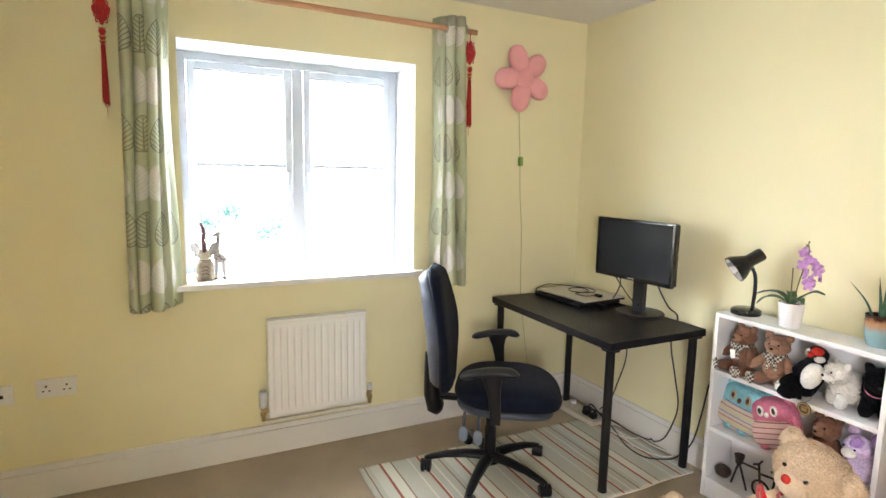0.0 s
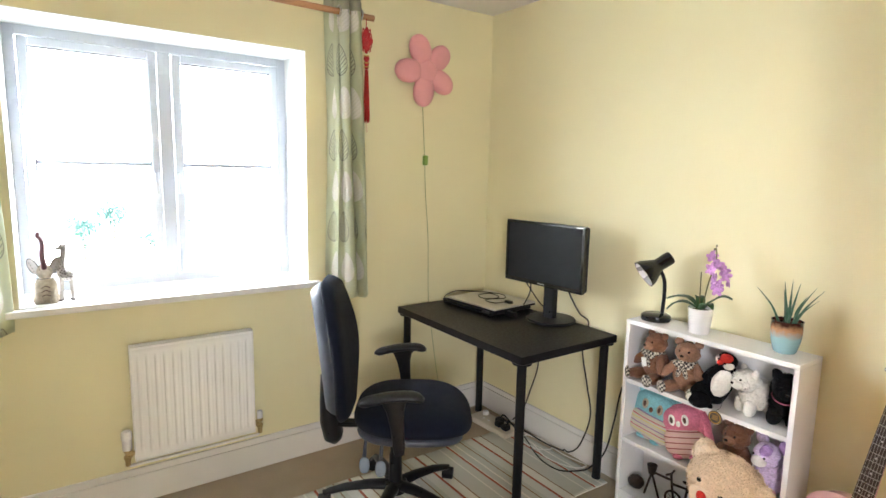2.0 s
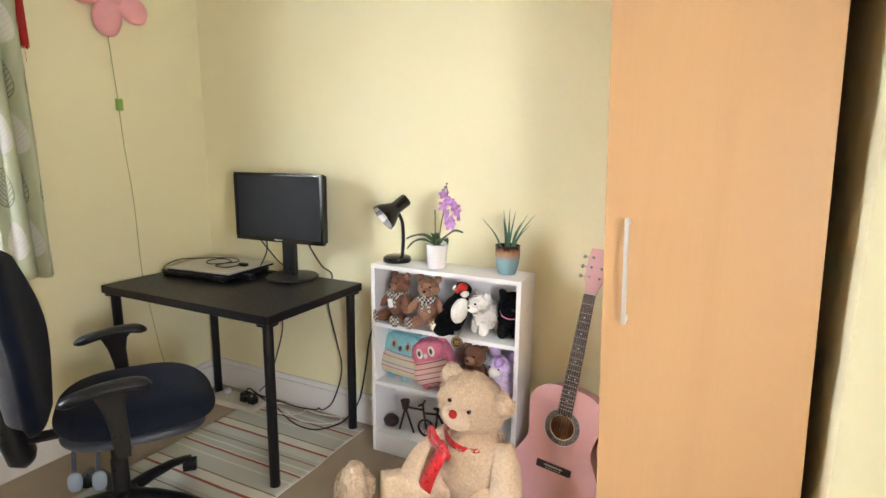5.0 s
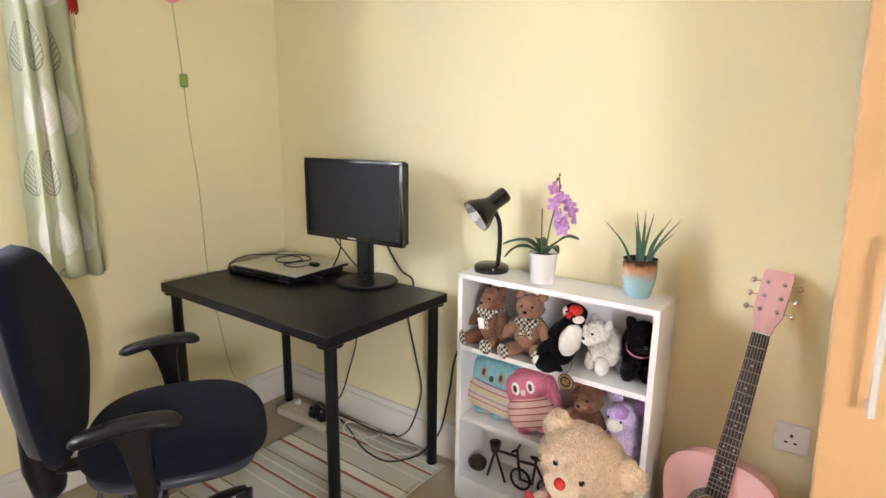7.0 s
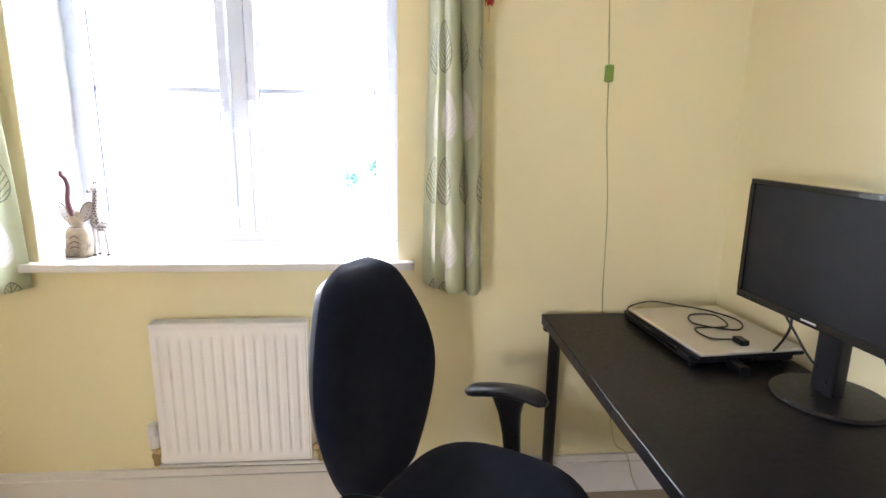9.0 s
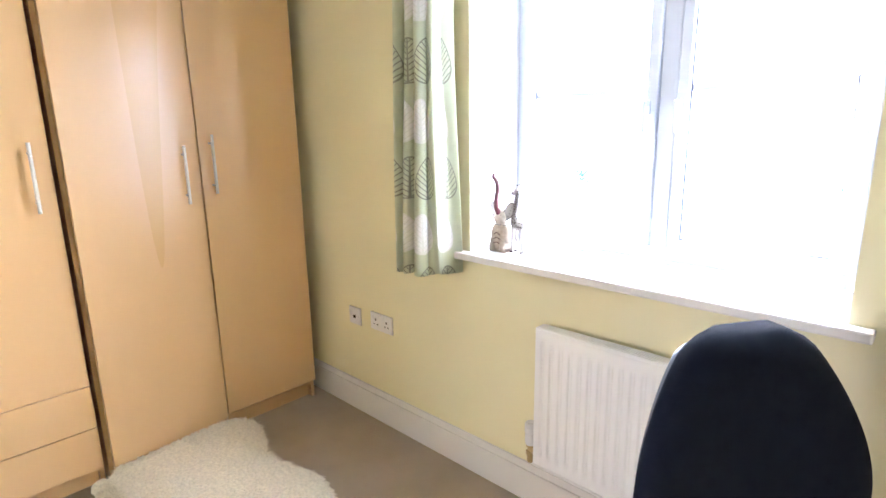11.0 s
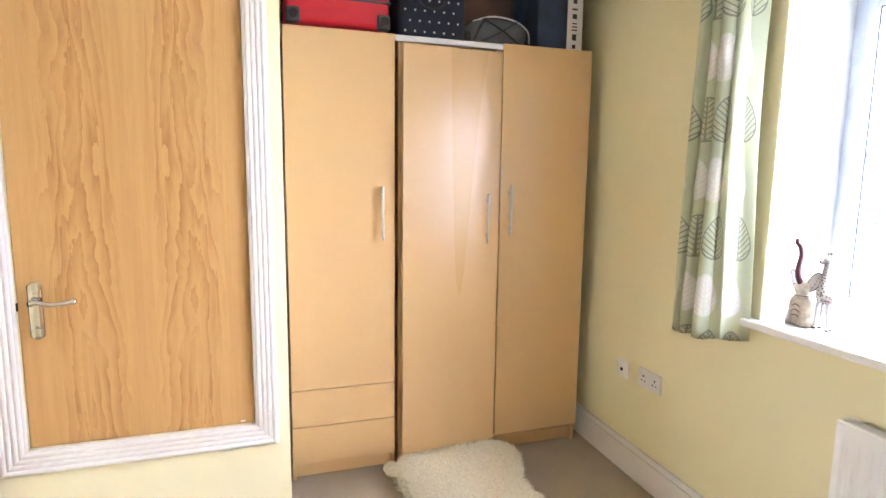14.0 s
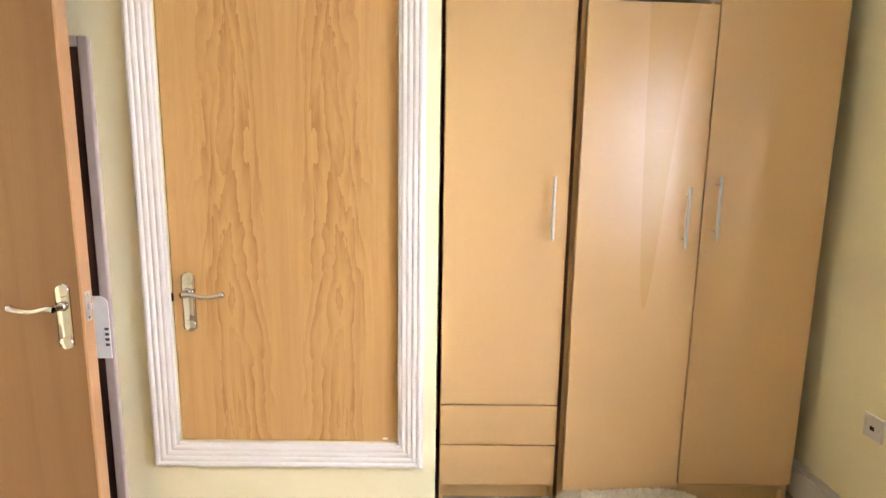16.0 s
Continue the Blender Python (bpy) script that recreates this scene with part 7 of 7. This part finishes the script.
def room_door():
    t = thing("door_2", "oak-veneer bedroom door standing wide open against the wall", "door", (-0.07, -0.2, 0), kind="structure")
    x0, x1, y0, y1 = -0.102, -0.058, YD + 0.006, 0.538
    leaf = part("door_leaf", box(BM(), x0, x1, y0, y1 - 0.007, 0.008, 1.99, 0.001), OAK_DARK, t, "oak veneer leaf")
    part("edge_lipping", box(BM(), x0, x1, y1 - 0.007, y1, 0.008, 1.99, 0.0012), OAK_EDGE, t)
    lever_set(leaf, pose(x1, 0.487, 0.962), side=-1)
    lever_set(leaf, pose(x0, 0.487, 0.962, 0, 0, 180), side=1)
    plate = part("latch_plate", box(BM(), x0 + 0.010, x1 - 0.010, y1, y1 + 0.0015, 0.945, 1.03, 0.0005), BRUSHED, t)
    for z in (0.955, 1.020):
        part("screw", lathe(BM(), [(0, 0.0008), (0.0035, 0.0006), (0.004, 0)], 12, pose((x0 + x1) / 2, y1 + 0.0016, z, -90)), CHROME, plate)
    part("latch_bolt", box(BM(), x0 + 0.016, x1 - 0.016, y1 + 0.0015, y1 + 0.010, 0.978, 0.997, 0.003), BRUSHED, t)
    s = thing("door_hanger", "white card door hanger with grey bars on the open door", "door hanger", (x0 - 0.03, 0.54, 0.83))
    c = BM()
    rim = [(0.470, 0.812), (0.556, 0.812)] + [(0.533 + 0.023 * math.cos(a), 0.977 + 0.023 * math.sin(a)) for a in [math.pi / 2 * k / 6 for k in range(7)]] + [(0.493 - 0.023 * math.sin(a), 0.977 + 0.023 * math.cos(a)) for a in [math.pi / 2 * k / 6 for k in range(7)]]
    fa, fb = [c.verts.new((x0 - 0.040, y, z)) for y, z in rim], [c.verts.new((x0 - 0.037, y, z)) for y, z in rim]
    c.faces.new(fa)
    c.faces.new(fb[::-1])
    for k in range(len(rim)):
        q = (k + 1) % len(rim)
        c.faces.new((fa[k], fa[q], fb[q], fb[k]))
    part("card", c, PAPER, s)
    b = BM()
    for k in range(4):
        box(b, x0 - 0.037, x0 - 0.0364, 0.541, 0.553, 0.850 + 0.016 * k, 0.858 + 0.016 * k)
    part("bars", b, SHELL_GREY, s)


room_door()

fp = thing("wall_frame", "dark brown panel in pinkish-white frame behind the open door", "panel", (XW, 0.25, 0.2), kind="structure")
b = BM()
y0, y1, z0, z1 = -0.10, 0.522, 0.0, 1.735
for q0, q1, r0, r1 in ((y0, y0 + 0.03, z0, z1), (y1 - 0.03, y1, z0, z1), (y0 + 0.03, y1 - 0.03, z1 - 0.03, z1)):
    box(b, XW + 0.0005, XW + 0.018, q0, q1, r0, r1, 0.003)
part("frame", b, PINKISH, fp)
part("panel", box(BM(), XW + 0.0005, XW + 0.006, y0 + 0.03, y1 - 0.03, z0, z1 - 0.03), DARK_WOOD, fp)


# ---- sheepskin ----
def sheepskin():
    t = thing("sheepskin_rug", "cream long-haired sheepskin lying on the carpet before the wardrobes", "rug", (-0.30, 2.28, 0))
    rnd = random.Random(21)
    pts = [(-0.660, 2.06), (-0.655, 2.33), (-0.650, 2.55), (-0.56, 2.63), (-0.44, 2.61), (-0.34, 2.555), (-0.20, 2.535), (-0.08, 2.56), (0.04, 2.60), (0.14, 2.58), (0.22, 2.50), (0.24, 2.30), (0.22, 2.08), (0.14, 1.96), (0.02, 1.93), (-0.10, 1.96), (-0.24, 1.99), (-0.38, 2.00), (-0.50, 1.985), (-0.58, 2.00)]
    pts = [(x, 1.96 + (y - 1.96) * 0.93) for x, y in pts]
    ring = [(p.x, p.y) for p in smooth_path([(x, y, 0) for x, y in pts + pts[:1]], 5)[:-1]]
    cx, cy = -0.22, 2.30
    b = BM()
    levels = [(1.0, 0.004), (0.99, 0.052), (0.95, 0.080), (0.75, 0.090), (0.5, 0.090), (0.25, 0.090)]
    rows = [[b.verts.new((cx + (x - cx) * k, cy + (y - cy) * k, z + 0.014 * k * noise.noise(Vector((x * 9 * k, y * 9 * k, k))))) for x, y in ring] for k, z in levels]
    c = b.verts.new((cx, cy, 0.090))
    n = len(ring)
    for r0, r1 in zip(rows, rows[1:]):
        for i in range(n):
            b.faces.new((r0[i], r0[(i + 1) % n], r1[(i + 1) % n], r1[i]))
    for i in range(n):
        b.faces.new((rows[-1][i], rows[-1][(i + 1) % n], c))
    part("hide", b, FLEECE, t, smooth=True)
    verts, faces = [], []
    def tuft(x, y, z, ax, ay, ln):
        w = rnd.uniform(0.0012, 0.0024)
        px, py = -ay, ax
        i = len(verts)
        k = rnd.uniform(0.4, 0.9)
        verts.extend([(x - px * w, y - py * w, z), (x + px * w, y + py * w, z),
                      (x + ax * ln * 0.5 + px * w, y + ay * ln * 0.5 + py * w, z + ln * 0.42 * k), (x + ax * ln * 0.5 - px * w, y + ay * ln * 0.5 - py * w, z + ln * 0.42 * k),
                      (x + ax * ln, y + ay * ln, z + ln * 0.30 * k)])
        faces.extend([(i, i + 1, i + 2, i + 3), (i + 3, i + 2, i + 4)])
    for _ in range(26000):
        i = rnd.randrange(n)
        k = math.sqrt(rnd.uniform(0, 1.0))
        x, y = cx + (ring[i][0] - cx) * k, cy + (ring[i][1] - cy) * k
        x += rnd.uniform(-0.012, 0.012)
        y += rnd.uniform(-0.012, 0.012)
        x = max(x, -0.652)
        a = math.atan2(y - cy, x - cx) + 1.2 * noise.noise(Vector((x * 14, y * 14, 0))) + rnd.uniform(-0.5, 0.5)
        z = 0.082 if k < 0.93 else 0.080 - 0.068 * (k - 0.93) / 0.07
        tuft(x, y, z, math.cos(a), math.sin(a), rnd.uniform(0.014, 0.032))
    me = bpy.data.meshes.new("fleece")
    me.from_pydata(verts, [], faces)
    me.materials.append(FLEECE)
    ob = new("fleece", me)
    ob.parent, ob.matrix_parent_inverse = t, INV[t.name]
    tagged(ob, "", "", "", "stuff")
    b = BM()
    blob(b, (-0.595, 1.985, 0.030), (0.055, 0.042, 0.026), sub=4, rough=0.012, freq=40)
    part("paw", b, FLEECE, t, smooth=True)


sheepskin()


# ---- landing and outdoors ----
def outdoors():
    for name, z0, z1, mat, label in (("backdrop", -3.0, 1.2, LAND_GLOW, "glowing backdrop in place of overexposed distance"), ("backdrop_sky", 1.2, 60.0, SKY_WHITE, "bright white hazy sky")):
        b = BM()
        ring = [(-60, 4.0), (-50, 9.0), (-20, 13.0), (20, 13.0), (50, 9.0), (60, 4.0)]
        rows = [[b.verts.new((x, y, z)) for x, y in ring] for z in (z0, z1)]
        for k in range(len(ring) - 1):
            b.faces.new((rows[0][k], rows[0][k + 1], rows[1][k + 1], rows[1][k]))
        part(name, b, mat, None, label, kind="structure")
    slab("ground", -60, 60, YN + TN + 0.02, 60, -3.0, -2.8, LAWN, kind="structure")
    rnd = random.Random(8)
    for x, z, r in ((1.15, 0.75, 0.24), (2.05, 0.60, 0.27), (-4.2, 0.85, 0.38), (-3.1, 0.45, 0.30), (0.75, 0.55, 0.22), (1.7, 0.35, 0.30)):
        t = thing("garden_tree", "small leafy garden tree seen pale through the bright window", "tree", (x, 10.2, -2.8))
        part("trunk", tube(BM(), [(x, 10.2, -2.8), (x + 0.05, 10.2, -1.2), (x, 10.2, z)], [0.03, 0.02, 0.008], 8), BARK, t, smooth=True)
        verts, faces = [], []
        for _ in range(650):
            d = Vector((rnd.gauss(0, 1), rnd.gauss(0, 1), rnd.gauss(0, 0.8))).normalized() * r * rnd.uniform(0.25, 1.2)
            d.z = d.z * 1.0 if d.z > 0 else d.z * 1.6
            c = Vector((x, 10.2, z)) + d
            q = Euler((rnd.uniform(0, 6), rnd.uniform(0, 6), rnd.uniform(0, 6))).to_matrix()
            i = len(verts)
            for v in ((-0.027, 0, 0), (0, 0.016, 0), (0.027, 0, 0), (0, -0.016, 0)):
                verts.append(tuple(c + q @ Vector(v)))
            faces.append((i, i + 1, i + 2, i + 3))
        me = bpy.data.meshes.new("crown")
        me.from_pydata(verts, [], faces)
        me.materials.append(FOLIAGE)
        ob = new("crown", me)
        ob.parent, ob.matrix_parent_inverse = t, INV[t.name]


outdoors()
